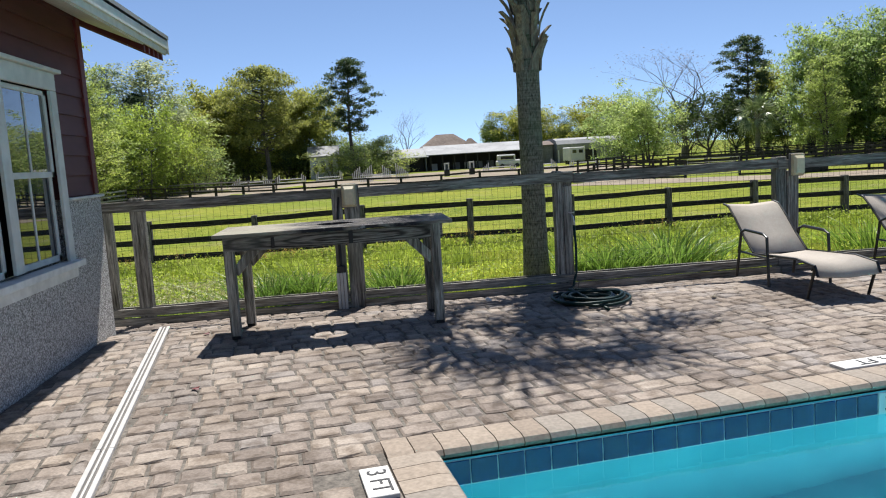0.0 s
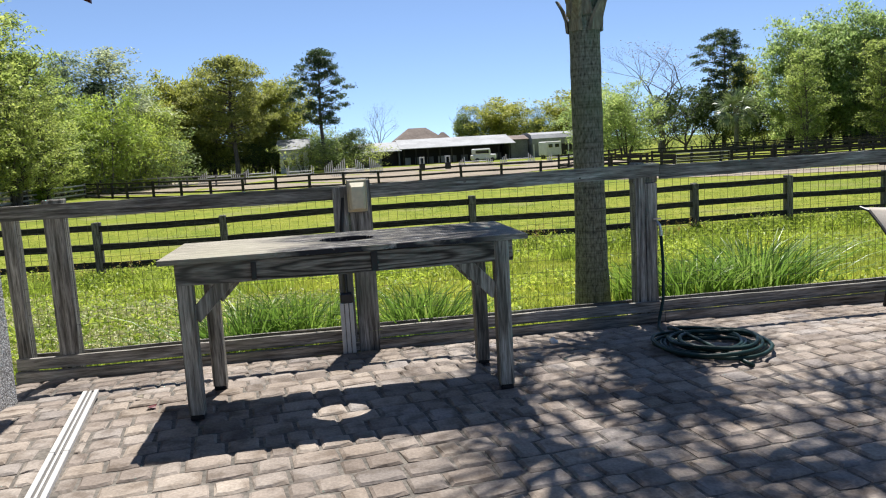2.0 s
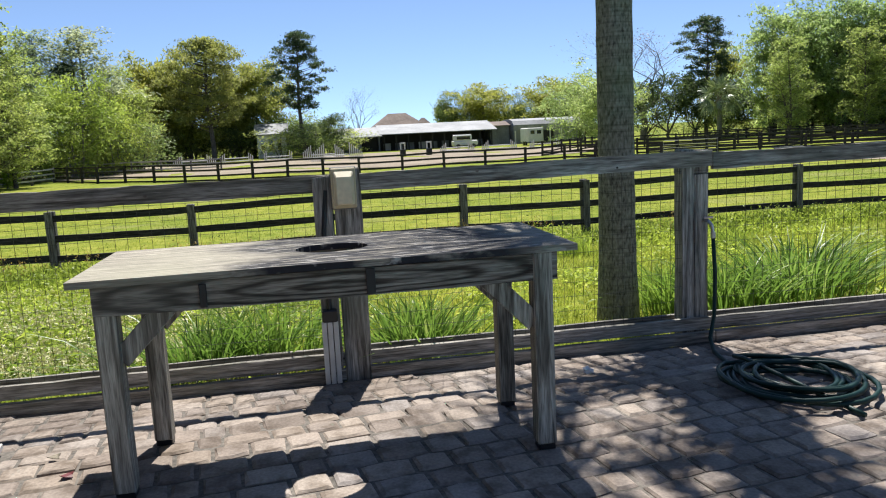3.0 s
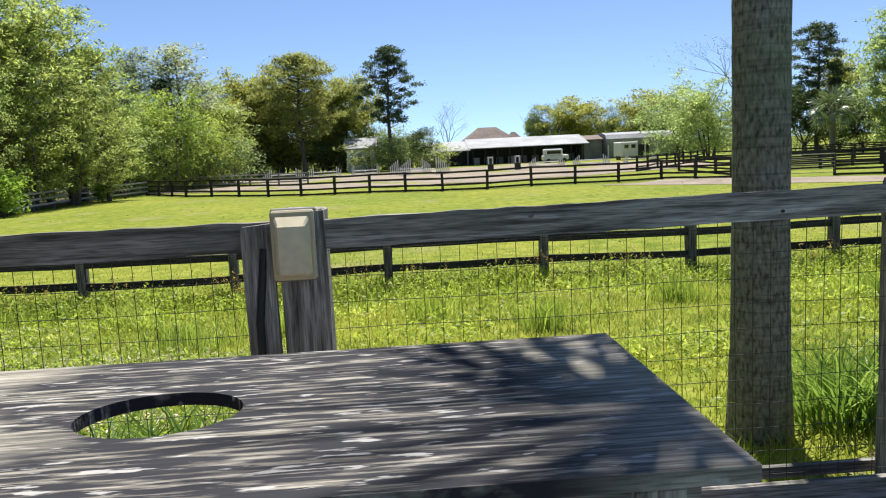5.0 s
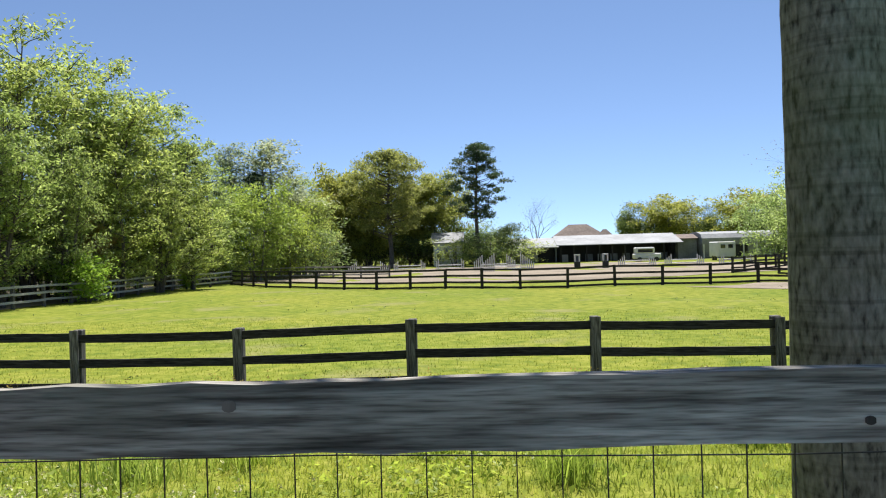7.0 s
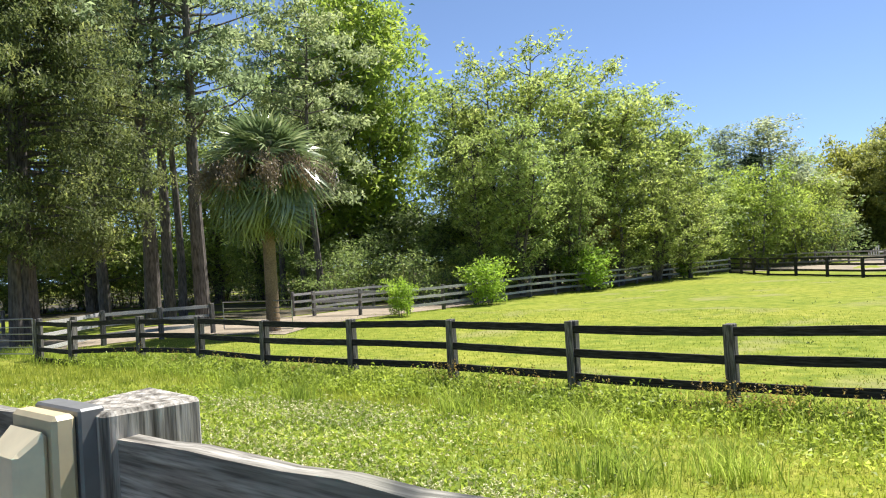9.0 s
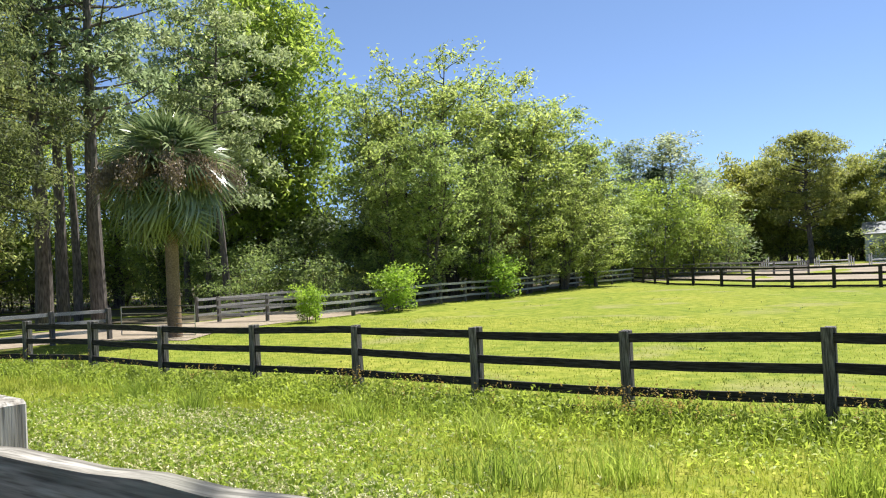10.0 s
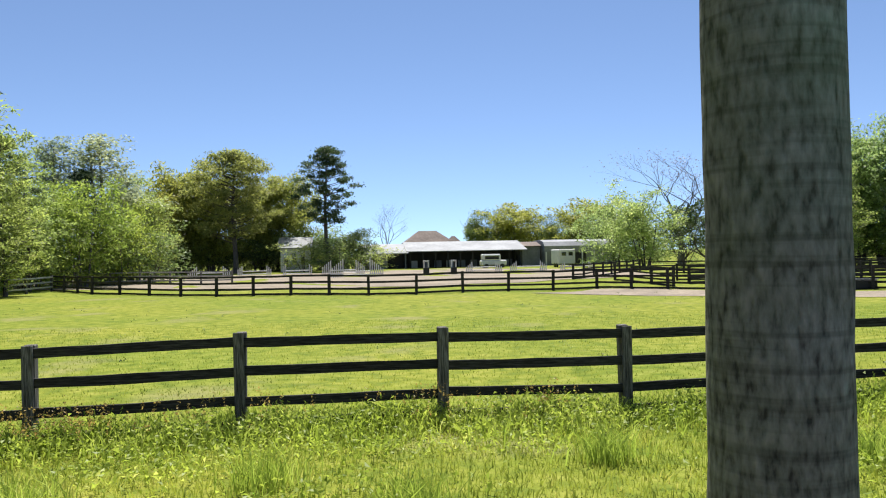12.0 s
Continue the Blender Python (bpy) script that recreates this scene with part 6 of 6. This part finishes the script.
# ---- palms ----
def fan_frond(rng, petiole, fan, blades, droop):
    """One fan leaf along +x: a stalk, and blades spread from its end."""
    V, F = [], []

    def strip(pts, widths, side):
        base = len(V)
        for p, w in zip(pts, widths):
            V.append(p - side * w)
            V.append(p + side * w)
        for i in range(len(pts) - 1):
            F.append((base + 2 * i, base + 2 * i + 1, base + 2 * i + 3, base + 2 * i + 2))
    stalk = [np.array([petiole * k / 4, 0, 0.12 * math.sin(math.pi * k / 8) * petiole - 0.02 * k * droop]) for k in range(5)]
    strip(stalk, [0.03, 0.02, 0.016, 0.014, 0.012], np.array([0, 1.0, 0]))
    strip([s + np.array([0, 0, -0.012]) for s in stalk], [0.03, 0.02, 0.016, 0.014, 0.012], np.array([0, 0.3, 1.0]))
    e = stalk[-1]
    for k in range(blades):
        a = radians(-118 + 236 * k / (blades - 1)) + rng.uniform(-0.03, 0.03)
        L = fan * (1 - 0.28 * abs(a) / 2.1) * rng.uniform(0.88, 1.08)
        d = np.array([math.cos(a), math.sin(a), 0.0])
        s = np.array([-math.sin(a), math.cos(a), 0.25])
        fold = 0.05 if k % 2 else -0.05
        pts = [e + d * L * u + np.array([0, 0, (0.11 - 0.22 * ((k * 7) % 5) / 4) * L * u + fold * math.sin(math.pi * u) - droop * L * (u ** 2.2) * 0.75]) for u in (0, 0.3, 0.6, 0.82, 1.0)]
        strip(pts, [w * (1.0 if fan < 1.1 else 1.5) * fan / 0.95 for w in (0.006, 0.024, 0.022, 0.012, 0.002)], s)
    return np.array(V), np.array(F)


def palm(name, place, label, height, tr, fronds, petiole, fan, blades, seed, boots_from, dead=True, base_r=1.25, bark=None, sweep=118):
    rr = random.Random(seed)
    rng = np.random.default_rng(seed)
    t = thing(name, place, label, "palm")
    bm = bmesh.new()
    n, sides = 46, 20
    rings = []
    for i in range(n + 1):
        z = (height - 0.25) * i / n
        r = tr * (1 + (base_r - 1) * math.exp(-z / 0.45)) * (1 - 0.06 * z / height) * (1 + 0.012 * math.sin(z * 31) + rr.uniform(-0.008, 0.008))
        if i == 0:
            z = -0.15
        rings.append([bm.verts.new((r * (1 + rr.uniform(-0.02, 0.02)) * math.cos(a), r * (1 + rr.uniform(-0.02, 0.02)) * math.sin(a), z)) for a in (2 * math.pi * k / sides for k in range(sides))])
    for a, b in zip(rings, rings[1:]):
        for k in range(sides):
            bm.faces.new((a[k], a[(k + 1) % sides], b[(k + 1) % sides], b[k]))
    bm.faces.new(rings[-1])
    part("trunk", bm, bark or PALM_BARK, t, smooth=True)
    # boots: split leaf bases leaning outwards, laid crosswise
    k, z = 0, boots_from
    while z < height:
        for j in range(5):
            a = 2 * math.pi * (j / 5 + 0.12 * k) + rr.uniform(-0.1, 0.1)
            L, w = rr.uniform(0.3, 0.48), rr.uniform(0.045, 0.07)
            side = rr.choice((-1, 1)) * rr.uniform(0.2, 0.5)
            bm = bmesh.new()
            pts = []
            for u in (0, 0.35, 0.7, 1.0):
                ro = tr * 0.93 + 0.02 + 0.16 * u * u
                aa = a + side * u
                pts.append((ro * math.cos(aa), ro * math.sin(aa), z + L * u * 0.85))
            rows = []
            for u, p in zip((0, 0.35, 0.7, 1.0), pts):
                ww = w * (1.25 - 0.5 * u)
                ta = Vector((-math.sin(a), math.cos(a), 0)) * ww
                no = Vector((math.cos(a), math.sin(a), 0)) * 0.014
                rows.append([bm.verts.new(Vector(p) + q) for q in (-ta - no, ta - no, ta * 0.7 + no, -ta * 0.7 + no)])
            for q, s in zip(rows, rows[1:]):
                for i in range(4):
                    bm.faces.new((q[i], q[(i + 1) % 4], s[(i + 1) % 4], s[i]))
            bm.faces.new(rows[-1])
            part("boot", bm, BOOT, t)
        z += 0.15
        k += 1
    shapes = []
    for d in ((0.15, 0.45, 0.8, 1.2) if sweep < 120 else (0.5, 0.8, 1.2, 1.7)):
        v, f = fan_frond(rng, petiole, fan, blades, d)
        shapes.append(array_mesh("frond", v, f))
    for i in range(fronds):
        f = i / fronds
        a = i * 2.39996
        pitch = radians(78 - sweep * f + rr.uniform(-8, 8))
        o = mesh_part("frond", shapes[min(3, int(f * 4))], L_PALM, t)
        o.matrix_local = Matrix.Translation((0, 0, height - 0.1 - 0.25 * f)) @ Matrix.Rotation(a, 4, "Z") @ Matrix.Rotation(-pitch, 4, "Y") @ Matrix.Rotation(rr.uniform(-0.9, 0.9), 4, "X")
    if dead:
        for j in range(9):
            a = j * 0.72 + rr.uniform(-0.2, 0.2)
            L = petiole * 1.7
            cs = [(math.cos(a) * L * u, math.sin(a) * L * u, height + 0.7 * u - 1.2 * u * u) for u in np.linspace(0.4, 1, 9)]
            v, f = leaf_cloud(rng, cs, (0.19, 0.19, 0.26), 330, 0.045, 0.8, 1)
            mesh_part("seed_stalk", array_mesh("seed_stalk", v, f), L_DEAD, t)
        for j in range(14):
            a = j * 0.45
            o = mesh_part("dead_frond", shapes[3], L_DEAD, t)
            o.matrix_local = Matrix.Translation((0, 0, height - 0.4)) @ Matrix.Rotation(a, 4, "Z") @ Matrix.Rotation(radians(66 + rr.uniform(-8, 10)), 4, "Y") @ Matrix.Diagonal((0.8, 0.8, 0.8, 1))
    return t


palm("cabbage_palm", (2.258, 9.11, -0.25), "cabbage palm with rough grey-green trunk and criss-crossed boots behind the fence", 6.55, 0.157, 21, 1.05, 0.95, 24, 5, 2.85, False)
x, y = place_at(-54.0, 29)
palm("cabbage_palm", (x, y, -0.85), "full-headed cabbage palm with dry seed stalks beside the lane", 6.15, 0.24, 64, 1.4, 1.25, 26, 8, 5.3, True, 1.2, TAN_TRUNK, 130)
x, y = place_at(31.2, 92)
PALM3 = palm("cabbage_palm", (x, y, -0.85), "small dark cabbage palm in front of the far trees", 5.0, 0.3, 26, 1.5, 1.5, 18, 9, 4.2, False)
palm("cabbage_palm", (7.75, 9.1, -0.25), "second cabbage palm behind the patio fence, its leaves reaching over", 6.2, 0.16, 26, 1.0, 1.0, 26, 12, 3.0, False)


# ---- meadow growth ----
def blades(rng, xy, h, width, bend, z_of=field_z):
    """Grass blades of three segments' width at the places xy: vertices and faces."""
    n = len(xy)
    z = np.array([z_of(a, b) for a, b in xy])
    hh = h * rng.uniform(0.5, 1.25, n)
    a = rng.uniform(0, 2 * np.pi, n)
    lean = np.stack([np.cos(a), np.sin(a), np.zeros(n)], 1) * (bend * hh * rng.uniform(0.1, 1.0, n))[:, None]
    b = rng.uniform(0, 2 * np.pi, n)
    side = np.stack([np.cos(b), np.sin(b), np.zeros(n)], 1) * (width * rng.uniform(0.6, 1.3, n))[:, None]
    p0 = np.stack([xy[:, 0], xy[:, 1], z - 0.01], 1)
    p1 = p0 + lean * 0.3 + np.stack([np.zeros(n), np.zeros(n), hh * 0.6], 1)
    p2 = p0 + lean + np.stack([np.zeros(n), np.zeros(n), hh], 1)
    v = np.stack([p0 - side, p0 + side, p1 + side * 0.8, p1 - side * 0.8, p2 + side * 0.12, p2 - side * 0.12], 1).reshape(-1, 3)
    i = np.arange(n)[:, None] * 6
    f = np.concatenate([i + np.array([[0, 1, 2, 3]]), i + np.array([[3, 2, 4, 5]])])
    return v, f


def short_blades(rng, xy, h, width, bend):
    """Small three-cornered blades for grass farther off."""
    v, f = blades(rng, xy, h, width, bend)
    v = v.reshape(-1, 6, 3)
    return np.stack([v[:, 0], v[:, 1], (v[:, 4] + v[:, 5]) / 2], 1).reshape(-1, 3), np.arange(len(xy) * 3).reshape(-1, 3)


def stuff(name, label, vf, mat, category):
    o = mesh_part(name, array_mesh(name, *vf), mat)
    tagged(o, label, category, "", "stuff")


rg = np.random.default_rng(8)


def scatter(n, x0, x1, y0, y1, bias=1.0):
    return np.stack([rg.uniform(x0, x1, n), y0 + (y1 - y0) * rg.uniform(0, 1, n) ** bias], 1)


a = scatter(85000, -9, 10, 8.05, 17.9, 1.25)
stuff("meadow_grass", "rough bright green grass between the two fences", blades(rg, a, 0.09, 0.0055, 0.9), L_LAWN, "grass")
a = scatter(38000, -22, -6, 9, 17.9)
a = np.concatenate([a, scatter(9000, 10, 18, 8.2, 17.9)])
stuff("meadow_grass", "rough green grass beside the paddock fence", short_blades(rg, a, 0.12, 0.011, 0.7), L_LAWN, "grass")
# taller weeds along the paddock fence
a = np.concatenate([scatter(13000, -22, 26, 17.0, 17.95), np.stack([rg.uniform(-26, 20, 8000), 16.9 + rg.normal(0, 0.45, 8000)], 1)])
stuff("fence_weeds", "taller weeds growing along the foot of the paddock fence", blades(rg, a, 0.3, 0.008, 0.9), L_GRASS, "grass")
cs = [(x, y, field_z(x, y) + rg.uniform(0.03, 0.14 + 0.2 * abs(math.sin(x * 1.9 + math.sin(x * 0.7)))) ) for x, y in np.stack([rg.uniform(-20, 18, 2600), 17.05 + rg.normal(0, 0.38, 2600)], 1)]
stuff("broad_weeds", "low leafy weeds along the paddock fence", tri_cloud(rg, cs, (0.13, 0.11, 0.06), 20, 0.034, 0, 0.8), L_GRASS, "weeds")
cs = [(cx + rg.normal(0, 0.25), cy, field_z(cx, cy) + rg.uniform(0.25, 0.55)) for cx, cy in np.stack([np.repeat(rg.uniform(-18, 8, 26), 16), 17.0 + rg.normal(0, 0.2, 416)], 1)]
stuff("seed_heads", "reddish dry seed heads of tall weeds at the paddock fence", leaf_cloud(rg, cs, (0.015, 0.015, 0.05), 9, 0.016, 0, 1), L_ORANGE, "weeds")
# tufts
tufts = [(-2.2, 13.4, 0.55), (-1.4, 14.2, 0.45), (0.6, 14.6, 0.4), (3.9, 14.7, 0.35), (-5.5, 15.2, 0.35), (-8.4, 14.8, 0.4), (3.0, 9.7, 0.3), (-3.6, 15.4, 0.45), (6.4, 14.2, 0.4), (-11, 15.5, 0.45), (1.8, 13.2, 0.3)]
a = np.concatenate([np.stack([x + rg.normal(0, s * 0.45, 260), y + rg.normal(0, s * 0.4, 260)], 1) for x, y, s in tufts])
stuff("grass_tufts", "tall soft grass tufts in the meadow", blades(rg, a, 0.38, 0.006, 0.9), L_GRASS, "grass")
# clover
cl = [(-5.5, 12.2, 1.6, 0.8), (-4.0, 11.2, 1.2, 0.6), (-9, 12.8, 2.2, 0.9), (-2.2, 11.6, 1.0, 0.5), (-2.0, 9.5, 0.9, 0.5), (-3.2, 9.0, 0.8, 0.4), (-7, 14.2, 1.6, 0.5)]
pts = np.concatenate([np.stack([x + rg.normal(0, a_, 900), y + rg.normal(0, b_, 900)], 1) for x, y, a_, b_ in cl])
pts = pts[pts[:, 1] > 8.1]
cs = [(x, y, field_z(x, y) + rg.uniform(0.09, 0.17)) for x, y in pts]
stuff("clover_flowers", "small white clover heads scattered in the meadow", tri_cloud(rg, cs, (0.009, 0.009, 0.007), 5, 0.018, 0, 1), L_FLOWER, "flowers")
cs = [(x, y, field_z(x, y) + rg.uniform(0.02, 0.1)) for x, y in np.concatenate([pts, pts + 0.07])]
stuff("clover_leaves", "low clover leaves among the grass", tri_cloud(rg, cs, (0.06, 0.06, 0.025), 5, 0.028, 0, 0.6), L_GRASS, "clover")
cs = [(x, y, field_z(x, y) + rg.uniform(0.02, 0.16)) for x, y in np.concatenate([np.stack([cx + rg.normal(0, 0.55, 60), cy + rg.normal(0, 0.35, 60)], 1) for cx, cy in scatter(70, -12, 9, 8.6, 17.1)]) if y > 8.3]
stuff("meadow_weeds", "broad-leaved green weeds in patches through the meadow", tri_cloud(rg, cs, (0.07, 0.07, 0.05), 9, 0.034, 0, 0.7), L_GRASS, "weeds")
# short pasture beyond
a = scatter(60000, -24, 24, 17.9, 34, 1.5)
stuff("pasture_grass", "short sunlit pasture grass beyond the board fence", short_blades(rg, a, 0.055, 0.012, 0.8), L_LAWN, "grass")
cs = [(x, y, field_z(x, y) + 0.04) for x, y in scatter(240, -20, 22, 17.5, 60)]
stuff("pasture_weeds", "dark little weeds dotted over the pasture", leaf_cloud(rg, cs, (0.07, 0.07, 0.03), 9, 0.03, 0, 0.5), L_OAK, "weeds")


def iris_clump(x, y, r, h, n, seed):
    rng = np.random.default_rng(seed)
    t = thing("iris_clump", (0, 0, 0), "clump of long arching green strap leaves behind the patio fence", "plant", "iris clumps along the fence")
    q = np.stack([x + rng.normal(0, r * 0.55, n), y + rng.normal(0, r * 0.35, n)], 1)
    q[:, 1] = np.maximum(q[:, 1], FY + 0.3)
    rad = q - np.array([x, y])
    z = np.array([field_z(a, b) for a, b in q])
    hh = h * rng.uniform(0.6, 1.15, n)
    out = np.concatenate([rad * 0.9 + rng.normal(0, 0.12, (n, 2)), np.zeros((n, 1))], 1)
    b = rng.uniform(0, 2 * np.pi, n)
    side = np.stack([np.cos(b), np.sin(b), np.zeros(n)], 1) * 0.009
    rows = []
    for u in (0, 0.35, 0.7, 1.0):
        p = np.concatenate([q, (z - 0.02)[:, None]], 1) + out * u * u * 1.3 + np.stack([0 * hh, 0 * hh, hh * (u - 0.22 * u ** 3)], 1)
        w = (1.0, 1.0, 0.7, 0.1)[(0, 0.35, 0.7, 1.0).index(u)]
        rows += [p - side * w, p + side * w]
    v = np.stack(rows, 1).reshape(-1, 3)
    i = np.arange(n)[:, None] * 8
    f = np.concatenate([i + np.array([[0, 1, 3, 2]]) + 2 * k for k in range(3)])
    f = f.reshape(-1, 4)
    mesh_part("leaves", array_mesh("leaves", v, f), L_IRIS, t)


for i, (x, y, r, h, n) in enumerate(((-1.25, 8.5, 0.42, 0.62, 260), (-0.75, 8.55, 0.3, 0.66, 200), (0.35, 8.4, 0.36, 0.62, 300), (0.2, 8.6, 0.25, 0.5, 120), (2.85, 9.2, 0.3, 0.6, 200), (3.3, 9.0, 0.4, 0.65, 200),
                                      (4.2, 9.3, 0.62, 0.74, 460), (3.7, 9.5, 0.4, 0.5, 160), (7.6, 9.6, 0.6, 0.7, 260))):
    iris_clump(x, y, r, h, n, 50 + i)
# mulch and creeping weeds at the fence foot
cs = [(x, y, field_z(x, y) + 0.015) for x, y in np.concatenate([np.stack([rg.normal(c, 0.35, 260), rg.uniform(8.05, 8.6, 260)], 1) for c in (-1.0, 0.2, 2.9, 3.4, 4.6)])]
stuff("leaf_litter", "dry brown leaf litter at the foot of the fence", leaf_cloud(rg, cs, (0.03, 0.03, 0.01), 4, 0.022, 0, 0.5), L_DEAD, "litter")


# ---- pavers ----
def stone_mesh(bm, m, w, d, rng, hgt=0.05):
    """A tumbled paver: chamfered, corners worn."""
    lay = []
    for z, i in ((-hgt, 0.0), (-0.01, 0.0), (0.0, 0.015)):
        c = []
        for sx, sy in ((-1, -1), (0, -1), (1, -1), (1, 1), (0, 1), (-1, 1)):
            k = 0.02 if sx else 0.0
            c.append(bm.verts.new(m @ Vector((sx * (w / 2 - i - k * (0.3 if z > -hgt else 0)) + rng.uniform(-0.005, 0.005), sy * (d / 2 - i) + rng.uniform(-0.005, 0.005) - sy * (0.009 if sx else 0), z + (rng.uniform(-0.0015, 0.0015) if z == 0 else 0)))))
        lay.append(c)
    for a, b in zip(lay, lay[1:]):
        for k in range(6):
            bm.faces.new((a[k], a[(k + 1) % 6], b[(k + 1) % 6], b[k]))
    t = lay[-1]
    bm.faces.new((t[0], t[1], t[4], t[5]))
    bm.faces.new((t[1], t[2], t[3], t[4]))


def pavers():
    rr = random.Random(21)
    widths = (0.18, 0.18, 0.245, 0.135)
    depth = 0.172
    shapes = {}
    for w in set(widths):
        shapes[w] = []
        for k in range(7):
            bm = bmesh.new()
            stone_mesh(bm, Matrix(), w - 0.007, depth - 0.007, rr)
            me = bpy.data.meshes.new("paver")
            bm.to_mesh(me)
            bm.free()
            me.materials.append(PAVER_O)
            shapes[w].append(me)
    spots = []
    v = -9.0
    while v < 5.2:
        u = -4.5 + rr.uniform(0, 0.15)
        shift = rr.uniform(-0.002, 0.002)
        while u < 9.5:
            w = rr.choice(widths)
            uc, vc = u + w / 2, v + depth / 2 + shift
            p = to_world(uc, vc)
            u += w
            if p.y > 7.74 or p.x < WX + 0.05 and p.y < 7.1 or p.x < -3.0 or p.y < -2.5 or p.x > 9:
                continue
            if uc - w / 2 > -0.27 and vc - depth / 2 < 0.255 or (uc + w / 2 > -0.262 and vc < 0.2):
                continue
            d = Vector((p.x, p.y, 0)) - ch_a
            if abs(d.dot(ch_n)) < 0.058 + w / 2 and -0.1 < d.dot(ch_d) < 5.2:
                # cut the paver at the channel
                s = 1 if d.dot(ch_n) > 0 else -1
                room = abs(d.dot(ch_n)) - 0.055 + w / 2
                if room < 0.04:
                    continue
                w2 = min(w, room)
                p = p + Vector((ch_n.x, ch_n.y)) * s * (w - w2) / 2
                w = w2
            if any(abs(uc - mu) < mw / 2 + w / 2 and abs(vc - mv) < mh / 2 + depth / 2 - 0.02 for mu, mv, mw, mh in ((3.15, 0.36, 0.52, 0.15), (-0.35, -0.27, 0.15, 0.34))):
                continue
            spots.append((p.x, p.y, w))
        v += depth
    spots.sort(key=lambda s: (s[0] - 0.2) ** 2 * 0.5 + (s[1] - 5.8) ** 2)
    for i, (x, y, w) in enumerate(spots[:300]):
        k = min(widths, key=lambda q: abs(q - w))
        o = mesh_part("paver", rr.choice(shapes[k]), None, deck_ob)
        tilt = -0.0915 if 6.6 < y < 7.8 else 0.0
        o.location = (x, y, deck_z(x, y) + rr.uniform(-0.003, 0.003))
        o.rotation_euler = (tilt + rr.uniform(-0.01, 0.01), rr.uniform(-0.01, 0.01), TURN + rr.choice((0, math.pi)) + rr.uniform(-0.02, 0.02))
        o.scale = (w / k, 1, 1)
    bm = bmesh.new()
    for x, y, w in spots[300:]:
        tilt = -0.0915 if 6.6 < y < 7.8 else 0.0
        m = Matrix.Translation((x, y, deck_z(x, y) + rr.uniform(-0.003, 0.003))) @ Euler((tilt + rr.uniform(-0.01, 0.01), rr.uniform(-0.01, 0.01), TURN + rr.uniform(-0.02, 0.02))).to_matrix().to_4x4()
        stone_mesh(bm, m, w - 0.007, depth - 0.007, rr)
    part("paving", bm, PAVER_I, None, "tan and grey tumbled concrete pavers of the patio", "stuff")


pavers()
